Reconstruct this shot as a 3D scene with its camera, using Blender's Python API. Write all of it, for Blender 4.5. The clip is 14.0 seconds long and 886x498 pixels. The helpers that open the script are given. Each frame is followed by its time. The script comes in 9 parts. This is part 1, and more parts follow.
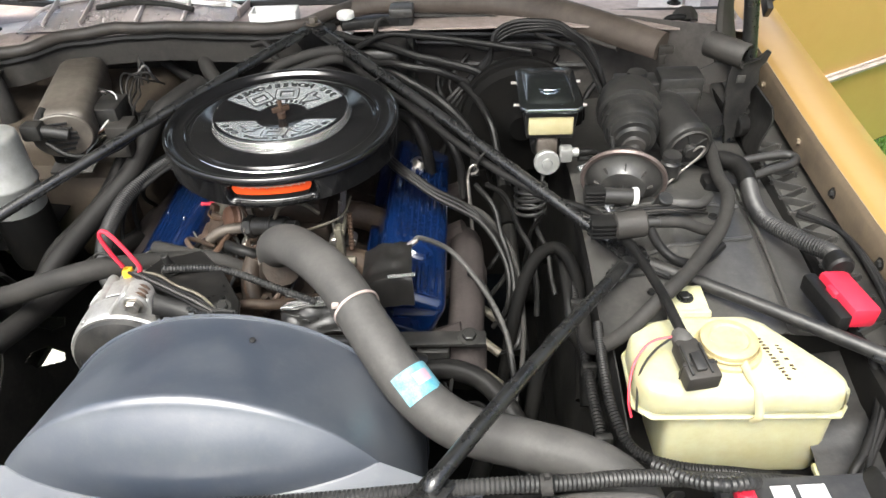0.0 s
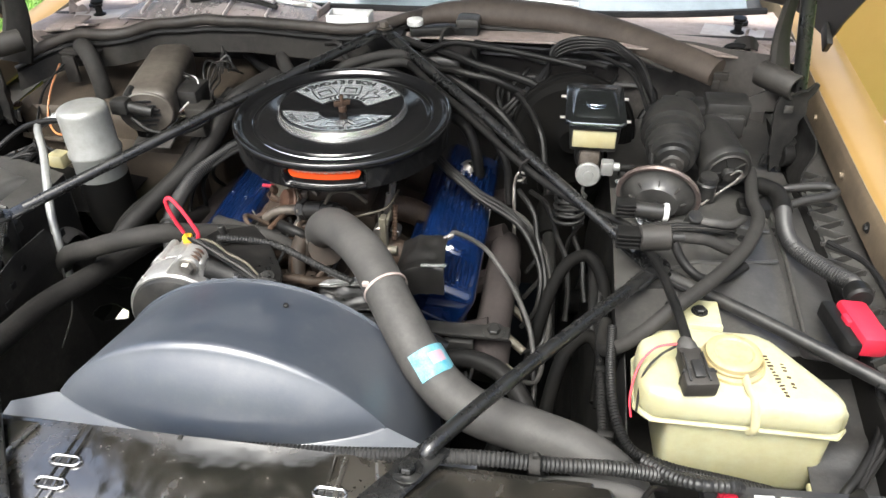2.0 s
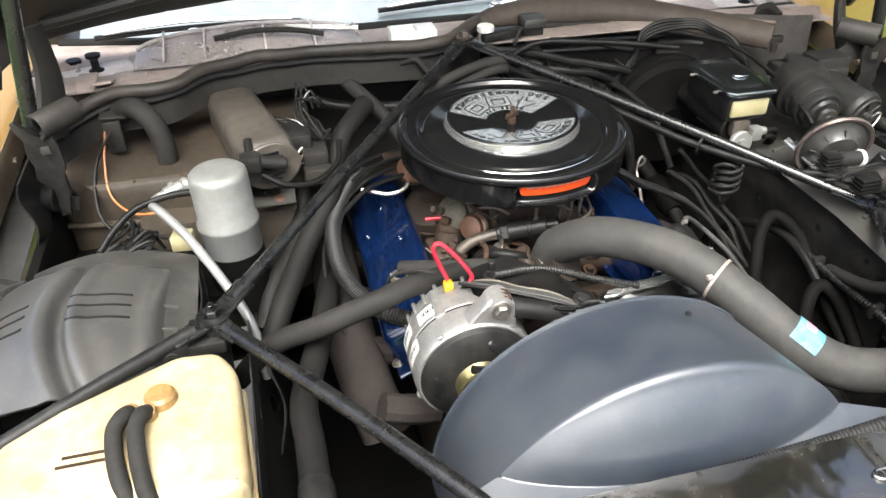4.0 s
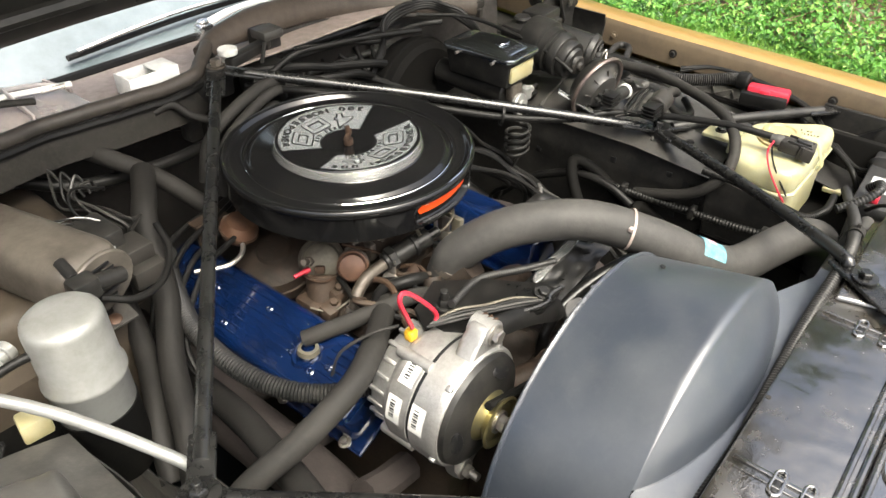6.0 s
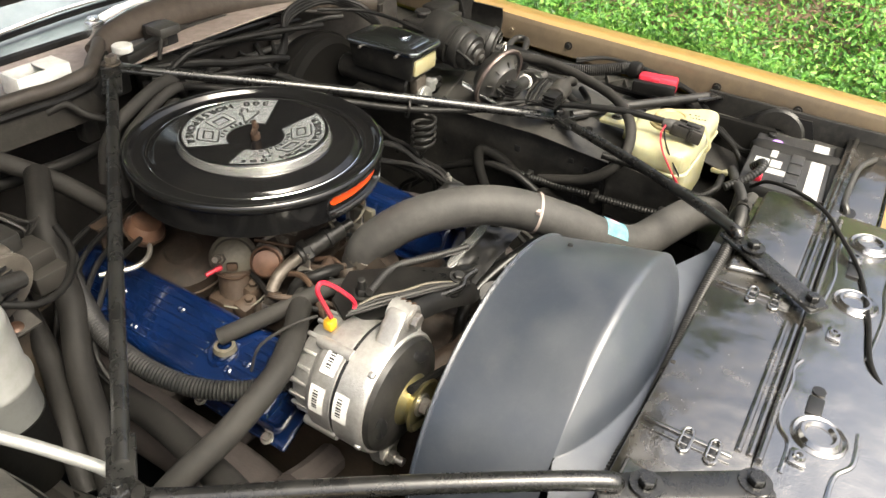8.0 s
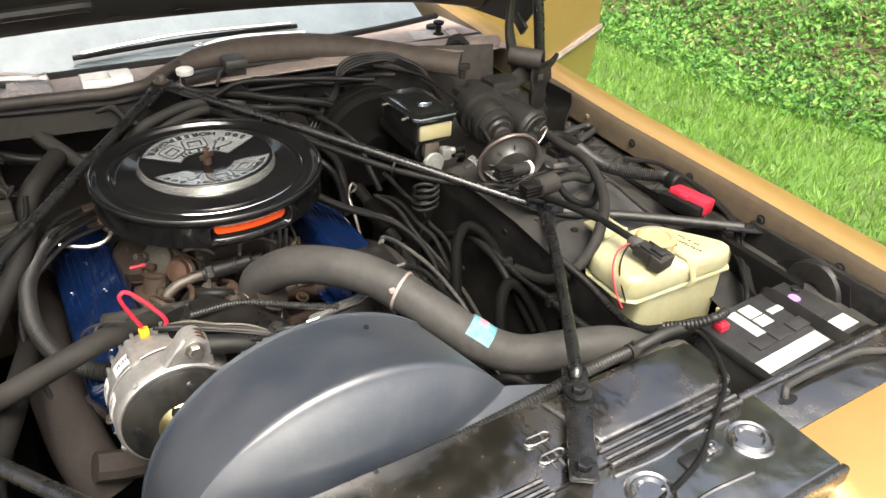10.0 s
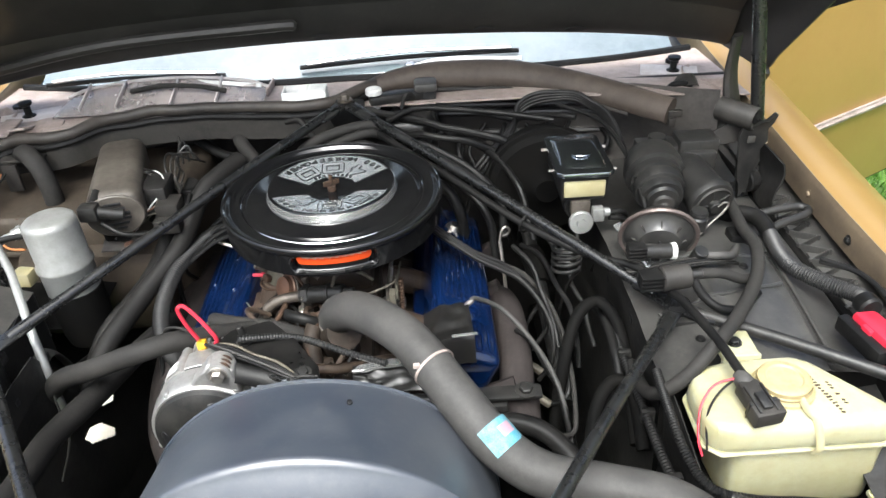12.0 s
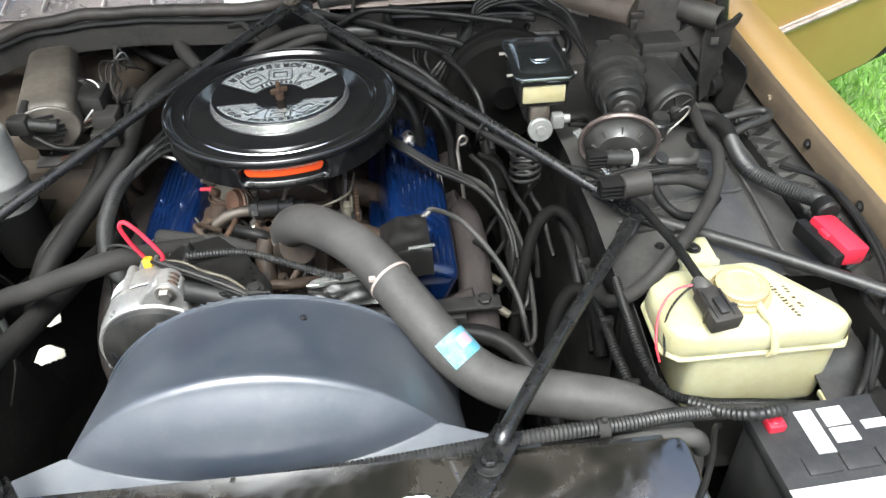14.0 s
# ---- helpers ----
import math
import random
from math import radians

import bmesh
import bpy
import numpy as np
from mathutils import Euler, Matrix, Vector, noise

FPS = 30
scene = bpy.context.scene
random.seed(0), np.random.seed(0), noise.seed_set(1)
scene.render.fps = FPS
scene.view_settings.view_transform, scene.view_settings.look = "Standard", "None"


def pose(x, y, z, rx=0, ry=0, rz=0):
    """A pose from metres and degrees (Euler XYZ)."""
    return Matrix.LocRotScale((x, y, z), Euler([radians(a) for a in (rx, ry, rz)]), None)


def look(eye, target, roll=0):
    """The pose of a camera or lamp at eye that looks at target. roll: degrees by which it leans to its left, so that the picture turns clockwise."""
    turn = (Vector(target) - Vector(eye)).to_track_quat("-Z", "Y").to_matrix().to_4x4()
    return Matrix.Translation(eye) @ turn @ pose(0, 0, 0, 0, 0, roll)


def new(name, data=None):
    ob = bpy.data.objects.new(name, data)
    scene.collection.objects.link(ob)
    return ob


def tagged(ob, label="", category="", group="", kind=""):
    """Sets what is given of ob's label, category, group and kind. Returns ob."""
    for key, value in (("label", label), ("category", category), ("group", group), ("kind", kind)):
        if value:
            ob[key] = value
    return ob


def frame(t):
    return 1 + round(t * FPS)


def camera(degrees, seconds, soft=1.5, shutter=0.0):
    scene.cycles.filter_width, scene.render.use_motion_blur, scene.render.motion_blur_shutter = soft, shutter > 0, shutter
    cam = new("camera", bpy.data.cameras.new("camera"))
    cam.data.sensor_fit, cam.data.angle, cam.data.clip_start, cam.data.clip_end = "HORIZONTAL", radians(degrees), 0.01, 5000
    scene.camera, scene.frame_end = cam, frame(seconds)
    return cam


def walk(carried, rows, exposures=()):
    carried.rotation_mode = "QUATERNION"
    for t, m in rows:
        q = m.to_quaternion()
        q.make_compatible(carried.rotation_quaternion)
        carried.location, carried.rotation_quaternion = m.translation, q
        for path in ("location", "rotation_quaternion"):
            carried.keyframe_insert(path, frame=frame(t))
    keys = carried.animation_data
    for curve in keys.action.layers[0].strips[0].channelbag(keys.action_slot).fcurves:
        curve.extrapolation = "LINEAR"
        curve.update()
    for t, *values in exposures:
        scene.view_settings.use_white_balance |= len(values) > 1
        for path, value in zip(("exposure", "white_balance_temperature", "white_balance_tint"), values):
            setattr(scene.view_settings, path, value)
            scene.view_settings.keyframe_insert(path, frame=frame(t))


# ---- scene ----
cam = camera(60.8, 14.0)
PATH = [
    (0, (0.305, -1.037, 1.655), (0.224, 0.545, 0.435), -2.8),
    (0.5, (0.281, -1.152, 1.69), (0.186, 0.506, 0.576), -1.3),
    (1, (0.312, -1.177, 1.688), (0.183, 0.474, 0.567), -0.5),
    (1.5, (0.371, -1.126, 1.667), (0.201, 0.491, 0.502), -0.8),
    (2, (0.368, -1.105, 1.668), (0.1, 0.486, 0.485), -1.2),
    (2.5, (0.22, -1.118, 1.643), (-0.109, 0.439, 0.431), -1.0),
    (3, (-0.042, -1.131, 1.652), (-0.205, 0.467, 0.46), -1.8),
    (3.2, (-0.121, -1.117, 1.651), (-0.178, 0.501, 0.477), -1.6),
    (5.3, (-0.691, -0.792, 1.623), (0.279, 0.511, 0.457), -1.1),
    (5.5, (-0.698, -0.75, 1.63), (0.337, 0.493, 0.453), -1.3),
    (6, (-0.737, -0.669, 1.629), (0.527, 0.336, 0.449), 1.0),
    (6.5, (-0.757, -0.631, 1.616), (0.579, 0.26, 0.423), 1.8),
    (7, (-0.747, -0.636, 1.612), (0.621, 0.188, 0.408), 2.2),
    (7.5, (-0.756, -0.655, 1.612), (0.634, 0.141, 0.414), 3.4),
    (8, (-0.761, -0.674, 1.623), (0.646, 0.132, 0.452), 3.4),
    (8.2, (-0.751, -0.701, 1.633), (0.656, 0.124, 0.475), 2.6),
    (10.3, (-0.148, -1.193, 1.693), (0.518, 0.342, 0.597), 2.0),
    (10.5, (-0.049, -1.226, 1.709), (0.44, 0.366, 0.603), 1.0),
    (11, (0.097, -1.189, 1.707), (0.31, 0.445, 0.573), -1.0),
    (11.5, (0.145, -1.112, 1.709), (0.28, 0.548, 0.602), -2.2),
    (12, (0.162, -1.092, 1.71), (0.185, 0.578, 0.609), -3.2),
    (12.5, (0.172, -1.085, 1.714), (0.143, 0.573, 0.596), -3.8),
    (13, (0.175, -1.052, 1.707), (0.209, 0.599, 0.578), -3.5),
    (13.5, (0.171, -1.031, 1.698), (0.287, 0.581, 0.52), -2.6),
    (14, (0.17, -1.067, 1.684), (0.279, 0.461, 0.398), -2.2),
]
walk(cam, [(t, look(eye, target, roll)) for t, eye, target, roll in PATH], [(0, 2.11, 6050, 3), (1.0, 1.96, 6050, 3), (3.0, 2.00, 6000, 3), (5.5, 2.00, 6400, 2), (8.0, 2.02, 6800, 2), (10.5, 1.75, 6550, 4), (11.0, 1.83, 6450, 4), (12.0, 1.90, 5800, 2), (14, 2.05, 5750, 0)])

# ---- light ----
world = bpy.data.worlds.new("world")
scene.world = world
world.use_nodes = True
wn = world.node_tree.nodes
sky = wn.new("ShaderNodeTexSky")
sky.sky_type = "NISHITA"
sky.sun_disc = False
sky.sun_elevation = radians(62)
sky.sun_rotation = radians(199)
sky.dust_density = 10.0
sky.air_density = 0.5
sky.ozone_density = 0.3
wn["Background"].inputs["Strength"].default_value = 0.15
world.node_tree.links.new(sky.outputs[0], wn["Background"].inputs["Color"])
sun = new("sun", bpy.data.lights.new("sun", "SUN"))
sun.data.energy = 1.3
sun.data.angle = radians(35)
sun.data.color = (1.0, 0.97, 0.92)
sun.matrix_world = look((-0.6, -1.75, 3.5), (0, 0, 0))


# ---- materials ----
def mat(name, base, rough=0.5, metal=0.0, base2=None, vscale=12.0, vmix=0.5, bump=0.15, bscale=180.0, coat=0.0, speck=0.0, speck_col=(0.3, 0.27, 0.22), sss=0.0, trans=0.0, rvar=0.12, ior=1.5, spec=0.5):
    m = bpy.data.materials.new(name)
    m.use_nodes = True
    nt = m.node_tree
    n, lk = nt.nodes, nt.links
    p = n["Principled BSDF"]
    tc = n.new("ShaderNodeTexCoord")
    big = n.new("ShaderNodeTexNoise")
    big.inputs["Scale"].default_value, big.inputs["Detail"].default_value = vscale, 6
    fine = n.new("ShaderNodeTexNoise")
    fine.inputs["Scale"].default_value, fine.inputs["Detail"].default_value = bscale, 3
    for q in (big, fine):
        lk.new(tc.outputs["Object"], q.inputs["Vector"])
    ramp = n.new("ShaderNodeMapRange")
    ramp.inputs["From Min"].default_value, ramp.inputs["From Max"].default_value = 0.40, 0.62
    ramp.inputs["To Max"].default_value = vmix * 2
    mid = n.new("ShaderNodeTexNoise")
    mid.inputs["Scale"].default_value, mid.inputs["Detail"].default_value, mid.inputs["Roughness"].default_value = vscale * 5.3, 8, 0.7
    lk.new(tc.outputs["Object"], mid.inputs["Vector"])
    blend = n.new("ShaderNodeMix")
    blend.inputs["Factor"].default_value = 0.45
    lk.new(big.outputs["Fac"], blend.inputs["A"])
    lk.new(mid.outputs["Fac"], blend.inputs["B"])
    lk.new(blend.outputs["Result"], ramp.inputs["Value"])
    mix = n.new("ShaderNodeMix")
    mix.data_type = "RGBA"
    b2 = base2 or tuple(c * 0.7 for c in base)
    mix.inputs["A"].default_value, mix.inputs["B"].default_value = (*base, 1), (*b2, 1)
    lk.new(ramp.outputs[0], mix.inputs["Factor"])
    col = mix.outputs["Result"]
    if speck:
        sp = n.new("ShaderNodeTexNoise")
        sp.inputs["Scale"].default_value, sp.inputs["Detail"].default_value, sp.inputs["Roughness"].default_value = 55, 8, 0.75
        lk.new(tc.outputs["Object"], sp.inputs["Vector"])
        sr = n.new("ShaderNodeMapRange")
        sr.inputs["From Min"].default_value, sr.inputs["From Max"].default_value, sr.inputs["To Max"].default_value = 0.5, 0.75, speck
        lk.new(sp.outputs["Fac"], sr.inputs["Value"])
        m2 = n.new("ShaderNodeMix")
        m2.data_type = "RGBA"
        m2.inputs["B"].default_value = (*speck_col, 1)
        lk.new(col, m2.inputs["A"])
        lk.new(sr.outputs[0], m2.inputs["Factor"])
        col = m2.outputs["Result"]
    lk.new(col, p.inputs["Base Color"])
    rr = n.new("ShaderNodeMapRange")
    rr.inputs["To Min"].default_value, rr.inputs["To Max"].default_value = max(0.02, rough - rvar), min(1, rough + rvar)
    lk.new(blend.outputs["Result"], rr.inputs["Value"])
    lk.new(rr.outputs[0], p.inputs["Roughness"])
    p.inputs["Metallic"].default_value = metal
    p.inputs["Coat Weight"].default_value = coat
    p.inputs["Coat Roughness"].default_value = 0.06
    p.inputs["IOR"].default_value = ior
    p.inputs["Specular IOR Level"].default_value = spec
    if sss:
        p.inputs["Subsurface Weight"].default_value = sss
        p.inputs["Subsurface Radius"].default_value = (0.02, 0.015, 0.006)
    if trans:
        p.inputs["Transmission Weight"].default_value = trans
    if bump:
        bp = n.new("ShaderNodeBump")
        bp.inputs["Strength"].default_value, bp.inputs["Distance"].default_value = bump, 0.002
        lk.new(fine.outputs["Fac"], bp.inputs["Height"])
        lk.new(bp.outputs[0], p.inputs["Normal"])
    return m


DUST = (0.13, 0.115, 0.10)
GLOSS = mat("gloss_black_enamel", (0.00348, 0.00348, 0.00406), 0.12, 0, (0.0058, 0.0058, 0.0058), bump=0.02, rvar=0.05, speck=0.04, speck_col=DUST)
BRACE = mat("worn_black_paint", (0.005, 0.005, 0.0052), 0.28, 0, (0.010, 0.010, 0.0096), vscale=25, bump=0.06, speck=0.25, speck_col=(0.05, 0.047, 0.043), ior=1.55, coat=0.08, rvar=0.18)
SATIN = mat("dusty_black_steel", (0.0068, 0.0068, 0.0068), 0.42, 0, (0.017, 0.0162, 0.015), vscale=22, vmix=0.55, bump=0.3, bscale=70, speck=0.4, speck_col=(0.05, 0.047, 0.041), spec=0.3)
# Grime black with the deep bay's shade put into the colour.
DARK = mat("grime_and_shade_black", (0.0025, 0.0025, 0.0025), 0.75, 0, (0.005, 0.0046, 0.004), bump=0.3, bscale=90, speck=0.2, speck_col=(0.012, 0.011, 0.0095), spec=0.06)
LINER = mat("dusty_liner_plastic", (0.018, 0.0177, 0.0170), 0.38, 0, (0.038, 0.0365, 0.0335), vscale=8, vmix=0.6, bump=0.14, speck=0.4, speck_col=(0.080, 0.074, 0.066), spec=0.5)
SHROUD = mat("weathered_shroud_plastic", (0.020, 0.0250, 0.0355), 0.42, 0, (0.042, 0.0468, 0.0555), vscale=3.5, vmix=0.6, bump=0.03, bscale=260, rvar=0.3, speck=0.2, speck_col=(0.1023, 0.1023, 0.09951), ior=1.9)
RUBBER = mat("dusty_hose_rubber", (0.03061, 0.02978, 0.0284), 0.6, 0, (0.04993, 0.04772, 0.04496), vscale=13, bump=0.15, speck=0.3, speck_col=(0.07526, 0.07139, 0.06587), spec=0.22)
CABLE = mat("black_cable_rubber", (0.0048, 0.0048, 0.0048), 0.4, 0, (0.0104, 0.0100, 0.0095), vscale=20, bump=0.12, speck=0.25, speck_col=(0.026, 0.0246, 0.0227), spec=0.12)
LOOM = mat("split_loom_plastic", (0.0095, 0.0095, 0.0097), 0.42, 0, (0.024, 0.0232, 0.022), vscale=14, bump=0.05, speck=0.25, speck_col=(0.050, 0.047, 0.044), spec=0.25)
# Darker copy of the hose rubber; the bay's shade is in its colour.
SHADEHOSE = mat("shade_black_hose", (0.0075, 0.0072, 0.0068), 0.62, 0, (0.0135, 0.0127, 0.0118), vscale=12, bump=0.2, speck=0.3, speck_col=(0.022, 0.020, 0.018), spec=0.16)
GREYHOSE = mat("dusty_grey_hose", (0.0140, 0.0134, 0.0126), 0.7, 0, (0.0232, 0.0219, 0.0202), vscale=12, bump=0.2, speck=0.35, speck_col=(0.03831, 0.03477, 0.03123), spec=0.15)
FIREWALL = mat("dusty_firewall_paint", (0.01137, 0.01074, 0.01027), 0.6, 0, (0.02245, 0.02088, 0.01931), vscale=5, bump=0.15, speck=0.4, speck_col=(0.03932, 0.03541, 0.03228), spec=0.15)
CASE = mat("dusty_case_plastic", (0.01389, 0.01284, 0.01166), 0.6, 0, (0.02567, 0.02333, 0.02076), vscale=5, bump=0.15, speck=0.45, speck_col=(0.04183, 0.03715, 0.03306), spec=0.25)
COWL = mat("faded_cowl_paint", (0.30, 0.25, 0.228), 0.5, 0, (0.17, 0.138, 0.122), vscale=9, bump=0.15, speck=0.45, speck_col=(0.11, 0.085, 0.072))
COWLTUBE = mat("faded_cowl_rubber", (0.0181, 0.01615, 0.01448), 0.55, 0, (0.04454, 0.03758, 0.03202), vscale=5, bump=0.12, speck=0.3, speck_col=(0.0696, 0.05846, 0.05011), spec=0.3)
GOLD = mat("gold_metallic_paint", (0.33, 0.205, 0.066), 0.32, 0.45, (0.30, 0.183, 0.056), vscale=4, vmix=0.3, bump=0.02, bscale=900, coat=0.5, rvar=0.05)
GOLDIN = mat("overspray_gold_brown", (0.15, 0.115, 0.075), 0.42, 0.15, (0.10, 0.078, 0.055), vscale=6, bump=0.08, speck=0.35, speck_col=(0.07, 0.055, 0.042))
CREAM = mat("yellowed_translucent_plastic", (0.305, 0.298, 0.192), 0.36, 0, (0.25, 0.235, 0.135), vscale=9, bump=0.06, sss=0.3, speck=0.22, speck_col=(0.17, 0.145, 0.075), spec=0.5)
AMBER = mat("aged_amber_plastic", (0.40, 0.345, 0.22), 0.36, 0, (0.29, 0.215, 0.105), vscale=7, vmix=0.55, bump=0.06, sss=0.35, speck=0.35, speck_col=(0.15, 0.10, 0.04), spec=0.5)
ALU = mat("cast_aluminium", (0.4182, 0.4112, 0.3973), 0.42, 0.75, (0.2927, 0.2858, 0.2718), vscale=18, bump=0.3, bscale=500, speck=0.15, speck_col=(0.1394, 0.1324, 0.1185))
CANALU = mat("dull_spun_aluminium", (0.255, 0.2592, 0.2507), 0.42, 0.45, (0.187, 0.187, 0.1785), vscale=9, bump=0.08, speck=0.3, speck_col=(0.1275, 0.1148, 0.0935))
STEEL = mat("bare_steel", (0.45, 0.43, 0.40), 0.35, 0.9, (0.3, 0.27, 0.24), vscale=40, bump=0.1)
CHROME = mat("chrome_plate", (0.82, 0.82, 0.83), 0.06, 1.0, (0.75, 0.75, 0.77), bump=0.01, rvar=0.03)
BRIGHT = mat("bright_trim", (0.80, 0.80, 0.79), 0.22, 0.9, (0.7, 0.7, 0.69), bump=0.03)
FOIL = mat("silver_foil_decal", (0.55, 0.58, 0.60), 0.2, 0.8, (0.50, 0.53, 0.55), bump=0.04, rvar=0.04)
INK = mat("black_ink", (0.00696, 0.00696, 0.00754), 0.4, bump=0)
WHITE = mat("white_paint", (0.72, 0.72, 0.70), 0.45, bump=0.03)
LABEL = mat("grubby_white_label", (0.55, 0.55, 0.53), 0.5, 0, (0.40, 0.40, 0.38), vscale=60, bump=0.05)
BLUE = mat("blue_engine_enamel", (0.0019, 0.0085, 0.039), 0.17, 0, (0.0013, 0.0048, 0.021), vscale=14, bump=0.2, bscale=45, coat=0.9, speck=0.2, speck_col=(0.0153, 0.0153, 0.0187))
RUST = mat("rusty_iron", (0.0464, 0.02691, 0.0167), 0.8, 0.1, (0.02088, 0.01485, 0.01206), vscale=25, bump=0.5, bscale=120, speck=0.35, speck_col=(0.08816, 0.058, 0.03712), spec=0.15)
GRIME = mat("oily_engine_grime", (0.0138, 0.01096, 0.008526), 0.62, 0.1, (0.02639, 0.01868, 0.0134), vscale=22, bump=0.5, bscale=100, speck=0.4, speck_col=(0.05278, 0.03735, 0.0268), spec=0.25)
EXHAUST = mat("scaled_exhaust_iron", (0.0204, 0.0171, 0.0165), 0.85, 0, (0.0298, 0.0256, 0.0241), vscale=15, bump=0.4, bscale=160, speck=0.3, speck_col=(0.04153, 0.03493, 0.03253), spec=0.1)
ZINC = mat("yellow_zinc_plate", (0.341, 0.286, 0.121), 0.3, 0.9, (0.2475, 0.231, 0.1375), vscale=30, bump=0.05)
RED = mat("red_plastic", (0.36, 0.0115, 0.029), 0.42, 0, (0.29, 0.010, 0.024), bump=0.03, rvar=0.08, speck=0.2, speck_col=(0.2, 0.05, 0.05))
ORANGE = mat("orange_label", (0.551, 0.0638, 0.0087), 0.4, 0, (0.522, 0.0522, 0.00696), bump=0.02)
YELLOW = mat("yellow_plastic", (0.522, 0.29, 0.0174), 0.4, bump=0.02)
PALEY = mat("pale_yellow_plastic", (0.30, 0.275, 0.165), 0.4, 0, (0.25, 0.22, 0.115), sss=0.2, bump=0.03)
OILY = mat("oily_black_sheet", (0.0035, 0.0035, 0.0035), 0.32, 0, (0.009, 0.0085, 0.008), vscale=25, bump=0.25, bscale=60, speck=0.2, speck_col=(0.03, 0.027, 0.023), spec=0.35, rvar=0.2)
TEAL = mat("teal_paper_label", (0.04, 0.18, 0.24), 0.6, 0, (0.12, 0.235, 0.265), vscale=75, vmix=0.6, bump=0.2, speck=0.42, speck_col=(0.24, 0.27, 0.26))
PINKISH = mat("faded_pink_print", (0.319, 0.1914, 0.232), 0.6, bump=0.05)


def wet_paint(name, dark, dust, wet, dry, mask_scale, dents, ior):
    """Old glossy black paint with matt dusty patches, dents and crinkles."""
    m = bpy.data.materials.new(name)
    m.use_nodes = True
    n, lk = m.node_tree.nodes, m.node_tree.links
    p = n["Principled BSDF"]
    tc = n.new("ShaderNodeTexCoord")

    def noise_at(scale, detail, rough=0.55, warp=0.0):
        q = n.new("ShaderNodeTexNoise")
        for key, value in (("Scale", scale), ("Detail", detail), ("Roughness", rough), ("Distortion", warp)):
            q.inputs[key].default_value = value
        lk.new(tc.outputs["Object"], q.inputs["Vector"])
        return q.outputs["Fac"]

    def span(value, lo, hi, a, b):
        q = n.new("ShaderNodeMapRange")
        for key, v in (("From Min", lo), ("From Max", hi), ("To Min", a), ("To Max", b)):
            q.inputs[key].default_value = v
        lk.new(value, q.inputs["Value"])
        return q.outputs[0]

    def maths(op, a, b):
        q = n.new("ShaderNodeMath")
        q.operation = op
        for k, v in enumerate((a, b)):
            if isinstance(v, float):
                q.inputs[k].default_value = v
            else:
                lk.new(v, q.inputs[k])
        return q.outputs[0]
    mask = span(noise_at(mask_scale, 5, 0.6, 0.6), 0.44, 0.60, 0.0, 1.0)
    grit = span(noise_at(420.0, 4, 0.8), 0.45, 0.7, 0.0, 1.0)
    tone = n.new("ShaderNodeMix")
    tone.data_type = "RGBA"
    tone.inputs["A"].default_value, tone.inputs["B"].default_value = (*dark, 1), (*dust, 1)
    lk.new(maths("MINIMUM", maths("ADD", maths("MULTIPLY", mask, 0.75), maths("MULTIPLY", grit, 0.22)), 1.0), tone.inputs["Factor"])
    lk.new(tone.outputs["Result"], p.inputs["Base Color"])
    lk.new(maths("ADD", span(mask, 0.0, 1.0, wet, dry), span(noise_at(90.0, 4), 0.3, 0.7, -0.03, 0.06)), p.inputs["Roughness"])
    p.inputs["IOR"].default_value = ior
    crinkle = maths("MULTIPLY", noise_at(130.0, 3, 0.5, 1.6), span(noise_at(11.0, 2), 0.48, 0.62, 0.0, 1.0))
    high = maths("ADD", maths("MULTIPLY", noise_at(dents, 2, 0.4), 1.0), maths("ADD", maths("MULTIPLY", crinkle, 0.16), maths("MULTIPLY", noise_at(600.0, 2), 0.03)))
    bp = n.new("ShaderNodeBump")
    bp.inputs["Strength"].default_value, bp.inputs["Distance"].default_value = 0.8, 0.0035
    lk.new(high, bp.inputs["Height"])
    lk.new(bp.outputs[0], p.inputs["Normal"])
    return m


PANEL = wet_paint("dusty_glossy_black_support", (0.008, 0.0077, 0.0068), (0.024, 0.0205, 0.016), 0.09, 0.28, 14.0, 22.0, 2.6)
PANELF = wet_paint("wet_black_support", (0.014, 0.0135, 0.0125), (0.034, 0.031, 0.027), 0.11, 0.20, 18.0, 18.0, 3.6)
BATT = mat("battery_case", (0.016, 0.016, 0.0168), 0.4, 0, (0.028, 0.028, 0.028), bump=0.08, speck=0.15, speck_col=DUST, spec=0.3)
HOODIN = mat("hood_underside", (0.01056, 0.01015, 0.009338), 0.48, 0, (0.0203, 0.01908, 0.01705), vscale=4, bump=0.08, speck=0.2, speck_col=(0.04872, 0.04466, 0.0406), spec=0.3)
GLASS = mat("windshield_glass", (0.08, 0.10, 0.11), 0.03, 0.0, (0.12, 0.145, 0.16), vscale=3, bump=0.0, rvar=0.02, coat=0.6, ior=1.9)
GROUND = mat("lawn_soil", (0.07, 0.14, 0.02), 0.9, 0, (0.05, 0.08, 0.018), vscale=3, bump=0.6, bscale=40)
GRAVEL = mat("pale_gravel", (0.52, 0.48, 0.40), 0.9, 0, (0.42, 0.38, 0.31), vscale=8, bump=0.6, bscale=60)

